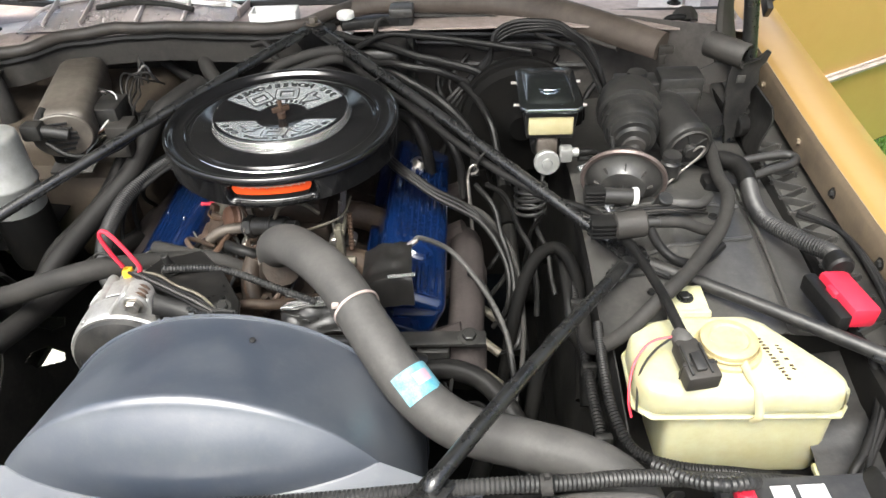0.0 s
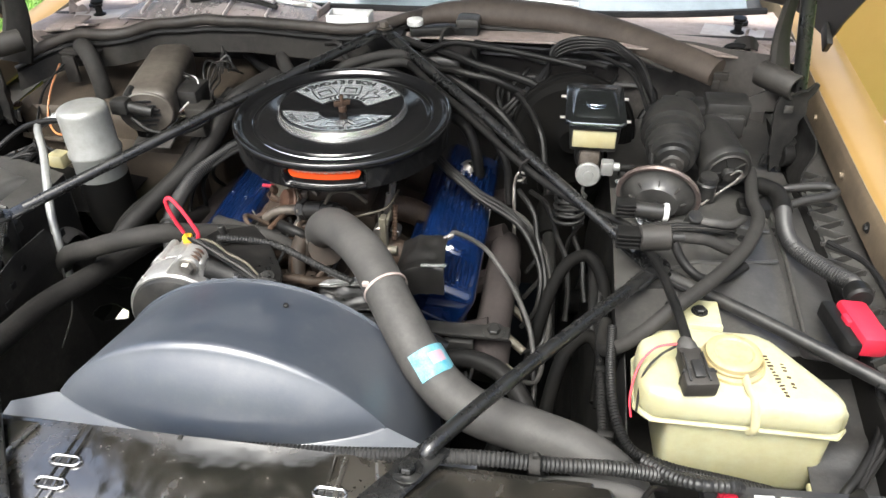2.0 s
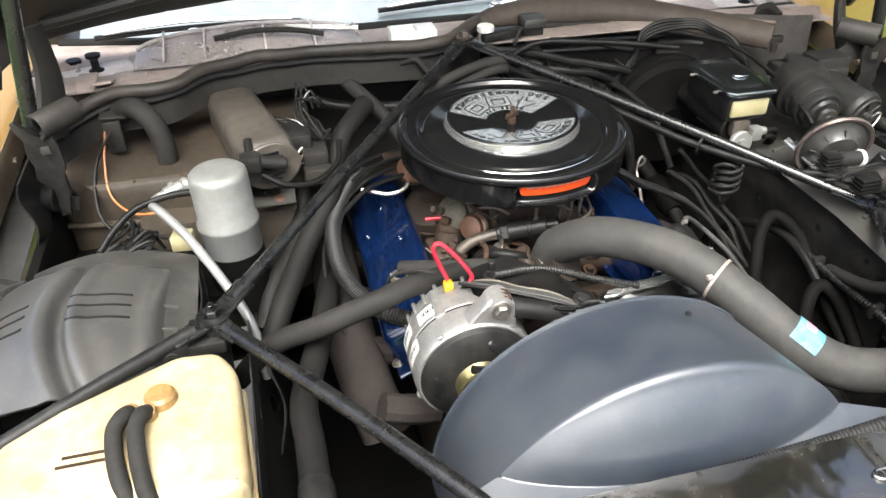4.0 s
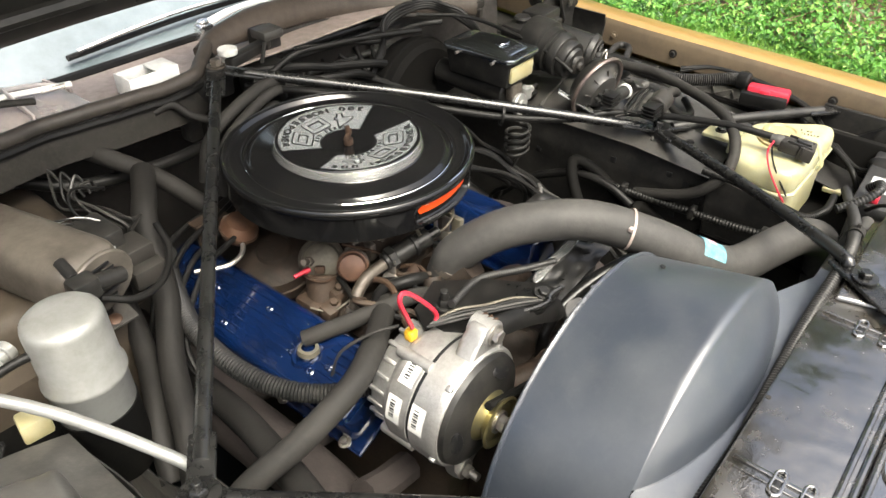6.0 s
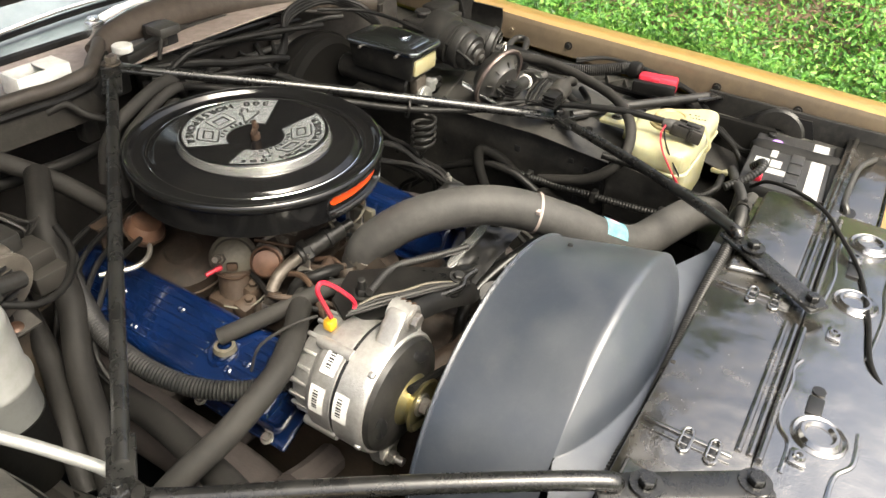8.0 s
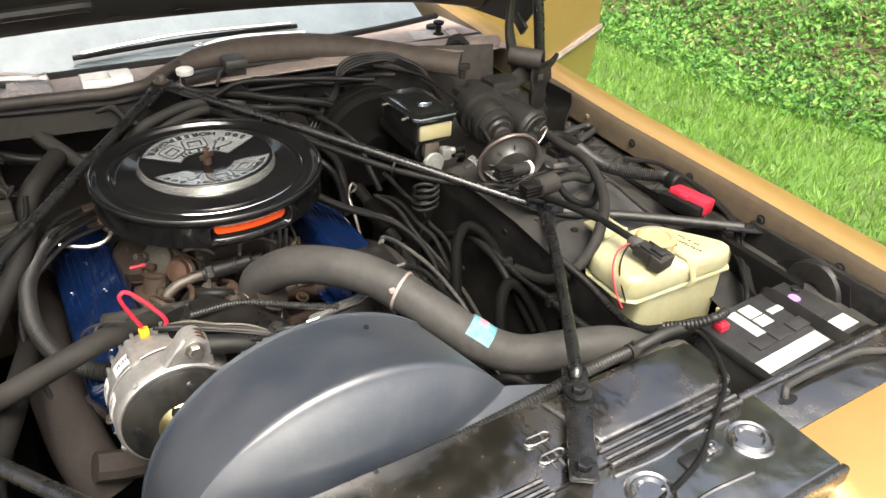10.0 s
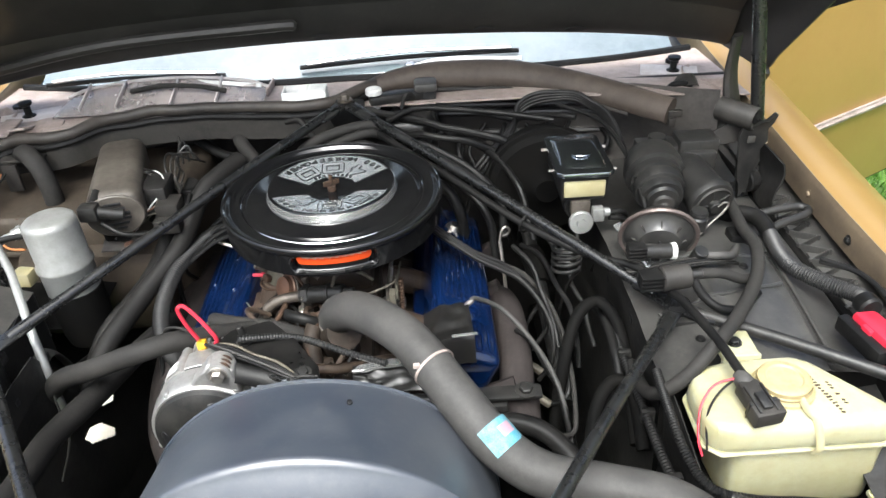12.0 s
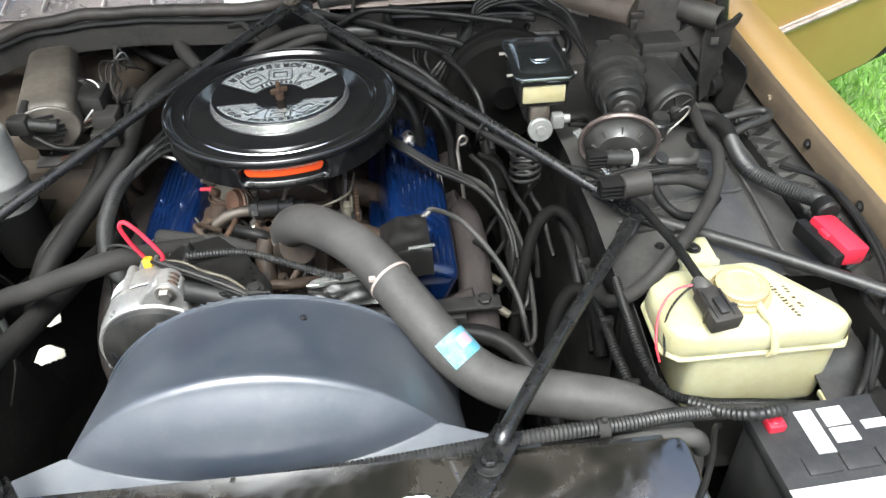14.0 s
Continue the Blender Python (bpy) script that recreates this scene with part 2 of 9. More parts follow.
WEAR = mat("scuffed_plastic_edge", (0.085, 0.09, 0.098), 0.4, 0, (0.045, 0.048, 0.052), vscale=30, bump=0.1)
BROWN = mat("baked_brown_grime", (0.04241, 0.02828, 0.01923), 0.6, 0.1, (0.02036, 0.01414, 0.01018), vscale=28, bump=0.5, bscale=110, speck=0.4, speck_col=(0.07352, 0.0509, 0.03393), spec=0.3)
POD = mat("faded_copper_plating", (0.1232, 0.06468, 0.04004), 0.45, 0.35, (0.06776, 0.03819, 0.02587), vscale=24, bump=0.2, bscale=160, speck=0.3, speck_col=(0.1232, 0.0924, 0.06776))
CHALK = mat("chalky_zinc_casting", (0.08738, 0.07948, 0.05961), 0.6, 0.2, (0.04768, 0.03974, 0.02781), vscale=30, bump=0.4, bscale=160, speck=0.4, speck_col=(0.02781, 0.01986, 0.01391))
DULLALU = mat("oily_aluminium", (0.0924, 0.0798, 0.0672), 0.5, 0.4, (0.042, 0.0336, 0.0252), vscale=25, bump=0.4, bscale=160, speck=0.45, speck_col=(0.0252, 0.01764, 0.0126))
HAZE = mat("dusty_clear_plastic", (0.50, 0.47, 0.45), 0.35, 0, (0.34, 0.30, 0.28), vscale=12, bump=0.05, speck=0.3, speck_col=(0.25, 0.2, 0.17))

DUSTY = mat("brown_road_dust_film", (0.0714, 0.066, 0.0606), 0.6, 0, (0.0324, 0.03, 0.0276), vscale=7, bump=0.2, speck=0.4, speck_col=(0.1044, 0.096, 0.0876), spec=0.3)


def leafmat(name, cols, rough=0.5, sheen=0.3):
    m = bpy.data.materials.new(name)
    m.use_nodes = True
    n, lk = m.node_tree.nodes, m.node_tree.links
    p = n["Principled BSDF"]
    g = n.new("ShaderNodeNewGeometry")
    r = n.new("ShaderNodeValToRGB")
    el = r.color_ramp.elements
    while len(el) < len(cols):
        el.new(0.5)
    for k, c in enumerate(cols):
        el[k].position, el[k].color = k / (len(cols) - 1), (*c, 1)
    lk.new(g.outputs["Random Per Island"], r.inputs[0])
    lk.new(r.outputs[0], p.inputs["Base Color"])
    p.inputs["Roughness"].default_value = rough
    tr = n.new("ShaderNodeBsdfTranslucent")
    lk.new(r.outputs[0], tr.inputs["Color"])
    mx = n.new("ShaderNodeMixShader")
    mx.inputs[0].default_value = sheen
    lk.new(p.outputs[0], mx.inputs[1])
    lk.new(tr.outputs[0], mx.inputs[2])
    lk.new(mx.outputs[0], n["Material Output"].inputs["Surface"])
    return m


GRASS = leafmat("grass_blades", [(0.075, 0.17, 0.018), (0.12, 0.25, 0.03), (0.15, 0.30, 0.045), (0.20, 0.32, 0.06)])
IVY = leafmat("ivy_leaves", [(0.016, 0.055, 0.008), (0.045, 0.150, 0.016), (0.080, 0.230, 0.026), (0.12, 0.29, 0.04), (0.22, 0.34, 0.07)])
TWIG = leafmat("dry_twigs", [(0.096, 0.051, 0.03), (0.144, 0.084, 0.051), (0.06, 0.036, 0.024)], 0.9, 0.05)

# ---- mesh tools ----
ORG = {}


def thing(name, loc, label, category, group="", kind=""):
    ob = new(name)
    ob.location = loc
    ob.empty_display_size = 0.02
    ORG[ob.name] = Vector(loc)
    return tagged(ob, label, category, group, kind)


def finish(bm, name, material, sharp=35):
    bmesh.ops.recalc_face_normals(bm, faces=bm.faces)
    me = bpy.data.meshes.new(name)
    bm.to_mesh(me)
    bm.free()
    me.materials.append(material)
    me.polygons.foreach_set("use_smooth", [True] * len(me.polygons))
    me.set_sharp_from_angle(angle=radians(sharp))
    return me


def part(name, bm, material, parent, label="", sharp=35):
    """Links a bmesh, given in world coordinates, as one mesh under a thing or a part."""
    o = ORG[parent.name]
    bmesh.ops.translate(bm, verts=bm.verts, vec=-o)
    ob = new(name, finish(bm, name, material, sharp))
    ob.parent = parent
    ORG[ob.name] = o
    return tagged(ob, label) if label else ob


def solo(name, bm, material, loc, label, category, group="", kind="", sharp=35):
    """A thing of one mesh."""
    bmesh.ops.translate(bm, verts=bm.verts, vec=-Vector(loc))
    ob = new(name, finish(bm, name, material, sharp))
    ob.location = loc
    ORG[ob.name] = Vector(loc)
    return tagged(ob, label, category, group, kind)


def axis_to(p, d, up=(0, 0, 1)):
    """Pose at p whose z axis points along d."""
    q = Vector(d).normalized().to_track_quat("Z", "Y")
    return Matrix.Translation(p) @ q.to_matrix().to_4x4()


def join(*bms):
    out = bms[0]
    for b in bms[1:]:
        me = bpy.data.meshes.new("tmp")
        b.to_mesh(me)
        b.free()
        out.from_mesh(me)
        bpy.data.meshes.remove(me)
    return out


def box(cx, cy, cz, sx, sy, sz, bev=0.004, m=None, seg=2):
    bm = bmesh.new()
    bmesh.ops.create_cube(bm, size=1, matrix=Matrix.Diagonal((sx, sy, sz, 1)))
    if bev:
        bmesh.ops.bevel(bm, geom=bm.edges, offset=min(bev, 0.45 * min(sx, sy, sz)), segments=seg, profile=0.5, affect="EDGES")
    bmesh.ops.transform(bm, matrix=(m or Matrix.Identity(4)) if m else Matrix.Translation((cx, cy, cz)), verts=bm.verts)
    return bm


def prism(outline, z0, z1, bev=0.0, seg=3, m=None, taper=1.0):
    """An upright prism over an outline, its top and bottom edges rounded."""
    bm = bmesh.new()
    c = Vector((sum(p[0] for p in outline) / len(outline), sum(p[1] for p in outline) / len(outline)))
    lo = [bm.verts.new((c.x + (p[0] - c.x) * taper, c.y + (p[1] - c.y) * taper, z0)) for p in outline]
    hi = [bm.verts.new((p[0], p[1], z1)) for p in outline]
    k = len(outline)
    bm.faces.new(hi)
    bm.faces.new(lo[::-1])
    for a in range(k):
        bm.faces.new((lo[a], lo[(a + 1) % k], hi[(a + 1) % k], hi[a]))
    if bev:
        bmesh.ops.bevel(bm, geom=bm.edges, offset=bev, segments=seg, profile=0.5, affect="EDGES")
    if m:
        bmesh.ops.transform(bm, matrix=m, verts=bm.verts)
    return bm


def lathe(profile, n=32, m=None, a0=0.0, a1=360.0):
    bm = bmesh.new()
    full = abs(a1 - a0) >= 359.9
    k = n if full else n + 1
    rings = []
    for r, z in profile:
        if r < 1e-6:
            rings.append([bm.verts.new((0, 0, z))] * k)
            continue
        rings.append([bm.verts.new((r * math.cos(radians(a0 + (a1 - a0) * j / n)), r * math.sin(radians(a0 + (a1 - a0) * j / n)), z)) for j in range(k)])
    for u, v in zip(rings, rings[1:]):
        for j in range(n):
            q = []
            for w in (u[j], u[(j + 1) % k], v[(j + 1) % k], v[j]):
                if w not in q:
                    q.append(w)
            if len(q) > 2:
                bm.faces.new(q)
    if m:
        bmesh.ops.transform(bm, matrix=m, verts=bm.verts)
    return bm


def rod(a, b, r, n=14, bev=0.0, r2=None):
    """A round bar from a to b."""
    a, b = Vector(a), Vector(b)
    h = (b - a).length
    r2 = r if r2 is None else r2
    e = bev or min(r, h) * 0.12
    return lathe([(0, 0), (r - e, 0), (r, e), (r2, h - e), (r2 - e, h), (0, h)], n, axis_to(a, b - a))


def spline(pts, sub=6):
    p = [Vector(q) for q in pts]
    if len(p) < 3:
        return p
    p = [2 * p[0] - p[1], *p, 2 * p[-1] - p[-2]]
    out = []
    for i in range(1, len(p) - 2):
        a, b, c, d = p[i - 1 : i + 3]
        for s in range(sub):
            t = s / sub
            out.append(0.5 * (2 * b + (c - a) * t + (2 * a - 5 * b + 4 * c - d) * t * t + (3 * b - a - 3 * c + d) * t**3))
    return out + [p[-2]]


def even(pts, step):
    d = [0.0]
    for a, b in zip(pts, pts[1:]):
        d.append(d[-1] + (b - a).length)
    k = max(2, int(d[-1] / step))
    out, j = [], 0
    for i in range(k + 1):
        s = d[-1] * i / k
        while j < len(d) - 2 and d[j + 1] < s:
            j += 1
        t = (s - d[j]) / max(1e-9, d[j + 1] - d[j])
        out.append(pts[j].lerp(pts[j + 1], t))
    return out


def sweep(path, radii, n=12, flat=1.0):
    bm = bmesh.new()
    t0 = (path[1] - path[0]).normalized()
    u = t0.orthogonal().normalized()
    rings = []
    for i, p in enumerate(path):
        t = (path[min(i + 1, len(path) - 1)] - path[max(i - 1, 0)]).normalized()
        u = (u - t * u.dot(t)).normalized()
        v = t.cross(u)
        r = radii[i]
        rings.append([bm.verts.new(p + u * (r * math.cos(6.28319 * k / n)) + v * (r * flat * math.sin(6.28319 * k / n))) for k in range(n)])
    for a, b in zip(rings, rings[1:]):
        for k in range(n):
            bm.faces.new((a[k], a[(k + 1) % n], b[(k + 1) % n], b[k]))
    bm.faces.new(rings[0][::-1])
    bm.faces.new(rings[-1])
    return bm


def tube(pts, r, n=12, sub=6, wob=0.0):
    path = spline(pts, sub)
    if wob:
        path = [p + Vector((noise.noise(p * 14), noise.noise(p * 14 + Vector((9, 0, 0))), noise.noise(p * 14 + Vector((0, 9, 0))))) * wob for p in path]
    return sweep(path, [r] * len(path), n)


def loom(pts, r, pitch=0.0055, n=12, depth=0.16):
    """A ribbed conduit."""
    path = even(spline(pts, 8), pitch / 4)
    return sweep(path, [r * (1 - depth * (0, 0.5, 1, 0.5)[i % 4]) for i in range(len(path))], n)


def bolt(p, d=(0, 0, 1), r=0.008, h=0.006, washer=1.6):
    m = axis_to(p, d)
    a = lathe([(0, 0), (r * washer, 0), (r * washer, h * 0.25), (r * 1.05, h * 0.3)], 16, m)
    b = lathe([(r, h * 0.25), (r, h * 0.95), (r * 0.85, h * 1.1), (0, h * 1.1)], 6, m)
    return join(a, b)


def sheet(fn, nu, nv, thick=0.0):
    """A surface over u, v in 0..1."""
    bm = bmesh.new()
    g = [[bm.verts.new(fn(i / nu, j / nv)) for j in range(nv + 1)] for i in range(nu + 1)]
    for i in range(nu):
        for j in range(nv):
            bm.faces.new((g[i][j], g[i + 1][j], g[i + 1][j + 1], g[i][j + 1]))
    if thick:
        bmesh.ops.recalc_face_normals(bm, faces=bm.faces)
        bmesh.ops.solidify(bm, geom=list(bm.faces), thickness=thick)
    return bm


def lettering(text, size, depth=0.0004, bold=0.0):
    c = bpy.data.curves.new("lettering", "FONT")
    c.body, c.size, c.extrude, c.offset = text, size, depth, bold
    c.align_x, c.align_y, c.resolution_u = "CENTER", "CENTER", 3
    ob = bpy.data.objects.new("lettering", c)
    me = bpy.data.meshes.new_from_object(ob)
    bm = bmesh.new()
    bm.from_mesh(me)
    bpy.data.objects.remove(ob)
    bpy.data.meshes.remove(me)
    return bm


def lerp(a, b, t):
    return a + (b - a) * t


# ---- setting: lawn, bank ----
def lawn():
    bm = bmesh.new()
    ext = 60.0
    bmesh.ops.create_grid(bm, x_segments=60, y_segments=60, size=ext)
    for v in bm.verts:
        d = math.hypot(v.co.x, v.co.y)
        if d > 4:
            v.co.z = 0.06 * noise.noise(v.co * 0.2)
    ob = solo("ground", bm, GROUND, (0, 0, 0), "green lawn soil under short grass", "ground", kind="structure")
    verts, faces = [], []
    rng = random.Random(3)
    for lo, hi, y0, y1, count in ((1.02, 4.6, -1.5, 5.0, 60000), (-4.6, -1.02, -0.8, 6.0, 42000)):
        for _ in range(count):
            x, y = rng.uniform(lo, hi), rng.uniform(y0, y1)
            a, h, w = rng.uniform(0, 6.283), rng.uniform(0.03, 0.075), rng.uniform(0.003, 0.006)
            lx, ly = rng.gauss(0, 0.025), rng.gauss(0, 0.025)
            k = len(verts)
            verts += [(x - w * math.cos(a), y - w * math.sin(a), 0), (x + w * math.cos(a), y + w * math.sin(a), 0), (x + lx, y + ly, h)]
            faces.append((k, k + 1, k + 2))
    me = bpy.data.meshes.new("grass")
    me.from_pydata(verts, [], faces)
    me.materials.append(GRASS)
    tagged(new("grass", me), "short green lawn grass blades", "grass", kind="stuff")
    # clover heads in the lawn
    verts, faces = [], []
    for _ in range(110):
        x, y = rng.uniform(-4.2, -1.2), rng.uniform(0.2, 5)
        k = len(verts)
        for j in range(6):
            verts.append((x + 0.006 * math.cos(j), y + 0.006 * math.sin(j), 0.06 + 0.006 * (j % 2)))
        verts.append((x, y, 0.075))
        faces += [(k + j, k + (j + 1) % 6, k + 6) for j in range(6)]
    me = bpy.data.meshes.new("clover_flowers")
    me.from_pydata(verts, [], faces)
    me.materials.append(WHITE)
    tagged(new("clover_flowers", me), "small white clover heads in the lawn", "flower", kind="stuff")


def bank_height(x, y):
    e = 3.82 + 0.30 * noise.noise(Vector((0, y * 0.7, 3)))
    return max(0.0, (x - e)) * 0.55 + (0.12 * noise.noise(Vector((x * 1.6, y * 1.6, 0))) if x > e else 0)


def bank():
    bm = sheet(lambda u, v: Vector((lerp(3.5, 9.5, u), lerp(-5, 9, v), bank_height(lerp(3.5, 9.5, u), lerp(-5, 9, v)) - 0.02)), 40, 80)
    solo("bank", bm, TWIGSOIL, (0, 0, 0), "brown earth bank under ivy beside the lawn", "bank", kind="structure")
    rng = random.Random(8)
    verts, faces = [], []
    count = 0
    clumps = [(3.62 + 4.4 * rng.random() ** 1.5, rng.uniform(-3.6, 7.5), rng.uniform(0.06, 0.22), rng.uniform(0.05, 0.30)) for _ in range(1500)]
    while count < 250000:
        cx, cy, cr, ch = clumps[int(rng.random() * len(clumps))] if rng.random() < 0.5 else (3.60 + 4.8 * rng.random() ** 1.25, rng.uniform(-3.6, 7.5), 0.15, 0.05)
        x, y = rng.gauss(cx, cr), rng.gauss(cy, cr)
        bare = noise.noise(Vector((x * 0.9, y * 0.7, 5)))
        if x < 3.62 + 0.30 * noise.noise(Vector((0, y * 0.7, 3))) + 0.25 * bare or (bare > 0.36 and x > 4.6 and rng.random() < 0.85):
            continue
        far = math.hypot(x - cx, y - cy) / cr
        lift = ch * max(0.0, 1 - 0.4 * far * far) * rng.random() ** 0.6
        c = Vector((x, y, bank_height(x, y) + 0.01 + lift))
        s = rng.uniform(0.007, 0.023)
        nrm = Vector((rng.gauss(-0.35, 0.6), rng.gauss(-0.15, 0.6), 0.75)).normalized()
        a = nrm.orthogonal().normalized()
        q = Matrix.Rotation(rng.uniform(0, 6.283), 3, nrm)
        a = q @ a
        b = nrm.cross(a)
        k = len(verts)
        w = rng.uniform(0.35, 0.75)
        verts += [c - a * s, c - a * s * 0.1 + b * s * w + nrm * s * 0.2, c + a * s * 1.4, c - a * s * 0.1 - b * s * w + nrm * s * 0.2]
        faces += [(k, k + 1, k + 2), (k, k + 2, k + 3)]
        count += 1
    me = bpy.data.meshes.new("ivy")
    me.from_pydata(verts, [], faces)
    me.materials.append(IVY)
    tagged(new("ivy", me), "bright green ground ivy covering the bank", "ivy", kind="stuff")
    verts, faces = [], []
    for _ in range(5000):
        x, y = rng.uniform(3.9, 7.5), rng.uniform(-3.6, 7)
        c = Vector((x, y, bank_height(x, y) + rng.uniform(0, 0.12)))
        d = Vector((rng.gauss(0, 1), rng.gauss(0, 1), rng.gauss(0, 0.35))).normalized() * rng.uniform(0.05, 0.16)
        w = d.orthogonal().normalized() * 0.004
        k = len(verts)
        verts += [c - d - w, c - d + w, c + d + w * 0.4, c + d - w * 0.4]
        faces.append((k, k + 1, k + 2, k + 3))
    me = bpy.data.meshes.new("twigs")
    me.from_pydata(verts, [], faces)
    me.materials.append(TWIG)
    tagged(new("twigs", me), "dry brown twigs and dead stems on the bank", "twigs", kind="stuff")


# Unseen woodland added behind the bank to darken reflections on the right.
def woods():
    rng = random.Random(15)
    verts, faces = [], []
    clumps = [(rng.uniform(8.2, 11.5), rng.uniform(-0.6, 13), rng.uniform(1.5, 7.5), rng.uniform(0.7, 1.7)) for _ in range(130)]
    for cx, cy, cz, r in clumps:
        for _ in range(190):
            d = Vector((rng.gauss(0, 1), rng.gauss(0, 1), rng.gauss(0, 1))).normalized() * r * rng.random() ** 0.4
            c = Vector((cx, cy, cz)) + Vector((d.x, d.y, d.z * 0.75))
            n = Vector((rng.gauss(-0.3, 0.7), rng.gauss(0, 0.7), 0.6)).normalized()
            a = n.orthogonal().normalized() * rng.uniform(0.08, 0.17)
            b = n.cross(a)
            k = len(verts)
            verts += [c - a, c + b * 0.6, c + a, c - b * 0.6]
            faces.append((k, k + 1, k + 2, k + 3))
    me = bpy.data.meshes.new("woods")
    me.from_pydata(verts, [], faces)
    me.materials.append(CANOPY)
    tagged(new("woods", me), "dark green foliage added out of view for dark reflections", "woods", kind="stuff")
    for k in range(9):
        x, y = 8.6 + 2.2 * rng.random(), 0.2 + 1.4 * k
        path = spline([(x, y, 0.5), (x + 0.1, y, 3), (x - 0.05, y + 0.2, 5.5), (x + 0.1, y + 0.3, 7.5)])
        t = thing("tree_trunk", (x, y, 0.5), "rough brown tree trunk added out of view behind the bank", "tree", "woodland trunks")
        part("trunk", sweep(path, [0.20 - 0.15 * q / (len(path) - 1) for q in range(len(path))], 10), BARK, t)
        for q in (8, 11, 14):
            e = path[q] + Vector((rng.uniform(-1.2, 1.2), rng.uniform(-1.2, 1.2), 0.9))
            part("limb", tube([path[q], path[q].lerp(e, 0.5) + Vector((0, 0, 0.1)), e], 0.045, 8), BARK, t)


CANOPY = leafmat("woodland_leaves", [(0.03, 0.062, 0.014), (0.055, 0.105, 0.02), (0.085, 0.145, 0.03)])
BARK = mat("rough_bark", (0.09, 0.065, 0.045), 0.9, 0, (0.05, 0.038, 0.028), vscale=6, bump=0.8, bscale=30)
woods()
TWIGSOIL = mat("leaf_litter", (0.16, 0.10, 0.065), 0.9, 0, (0.09, 0.06, 0.04), vscale=6, bump=0.8, bscale=50, speck=0.5, speck_col=(0.25, 0.17, 0.11))
lawn()
bank()


# ---- body shell ----
def fz(y):
    """Height of the fender's inner lip."""
    return 1.0 + 0.02 * (y + 0.6) + 0.045 * max(0, y) ** 1.3


def fx(y):
    return 0.862 - 0.03 * max(0, -y - 0.35)


def fender(side):
    s = 1 if side == "right" else -1
    f = thing("fender", (s * 0.9, -0.1, 0.3), "gold metallic painted front fender with brown inner lip", "fender", "front fenders")
    prof = [(0.000, -0.055, 1), (0.0, 0.0, 1), (0.004, 0.012, 0), (0.02, 0.018, 0), (0.07, 0.014, 0), (0.105, -0.005, 0), (0.125, -0.05, 0), (0.135, -0.2, 0), (0.13, -0.45, 0), (0.11, -0.66, 0)]

    def surf(rows):
        def fn(u, v):
            y = lerp(-0.98, 0.98, v)
            k = min(int(u * (len(rows) - 1)), len(rows) - 2)
            t = u * (len(rows) - 1) - k
            a, b = rows[k], rows[k + 1]
            return Vector((s * (fx(y) + lerp(a[0], b[0], t)), y, fz(y) + lerp(a[1], b[1], t)))
        return fn
    outer = [(p[0], p[1]) for p in prof[2:]]
    part("outer_skin", sheet(surf(outer), 2 * (len(outer) - 1), 30, 0.003), GOLD, f)
    part("inner_lip", sheet(surf([(0.010, -0.050), (0.0, -0.046), (0.0, 0.0), (0.004, 0.0125)]), 6, 30, 0.002), GOLDIN, f, "brown overspray on the inner fender lip")
    part("rain_gutter", sheet(surf([(-0.045, -0.07), (-0.02, -0.068), (0.012, -0.062)]), 4, 30, 0.002), LINER, f)
    for y in (-0.57, -0.40, -0.22, -0.05, 0.10, 0.3):
        part("bolt", bolt((s * (fx(y) - 0.001), y, fz(y) - 0.022), (-s, 0, 0), 0.006, 0.006), SATIN if y < 0 else GOLDIN, f)
    return f


fender("right")
fender("left")


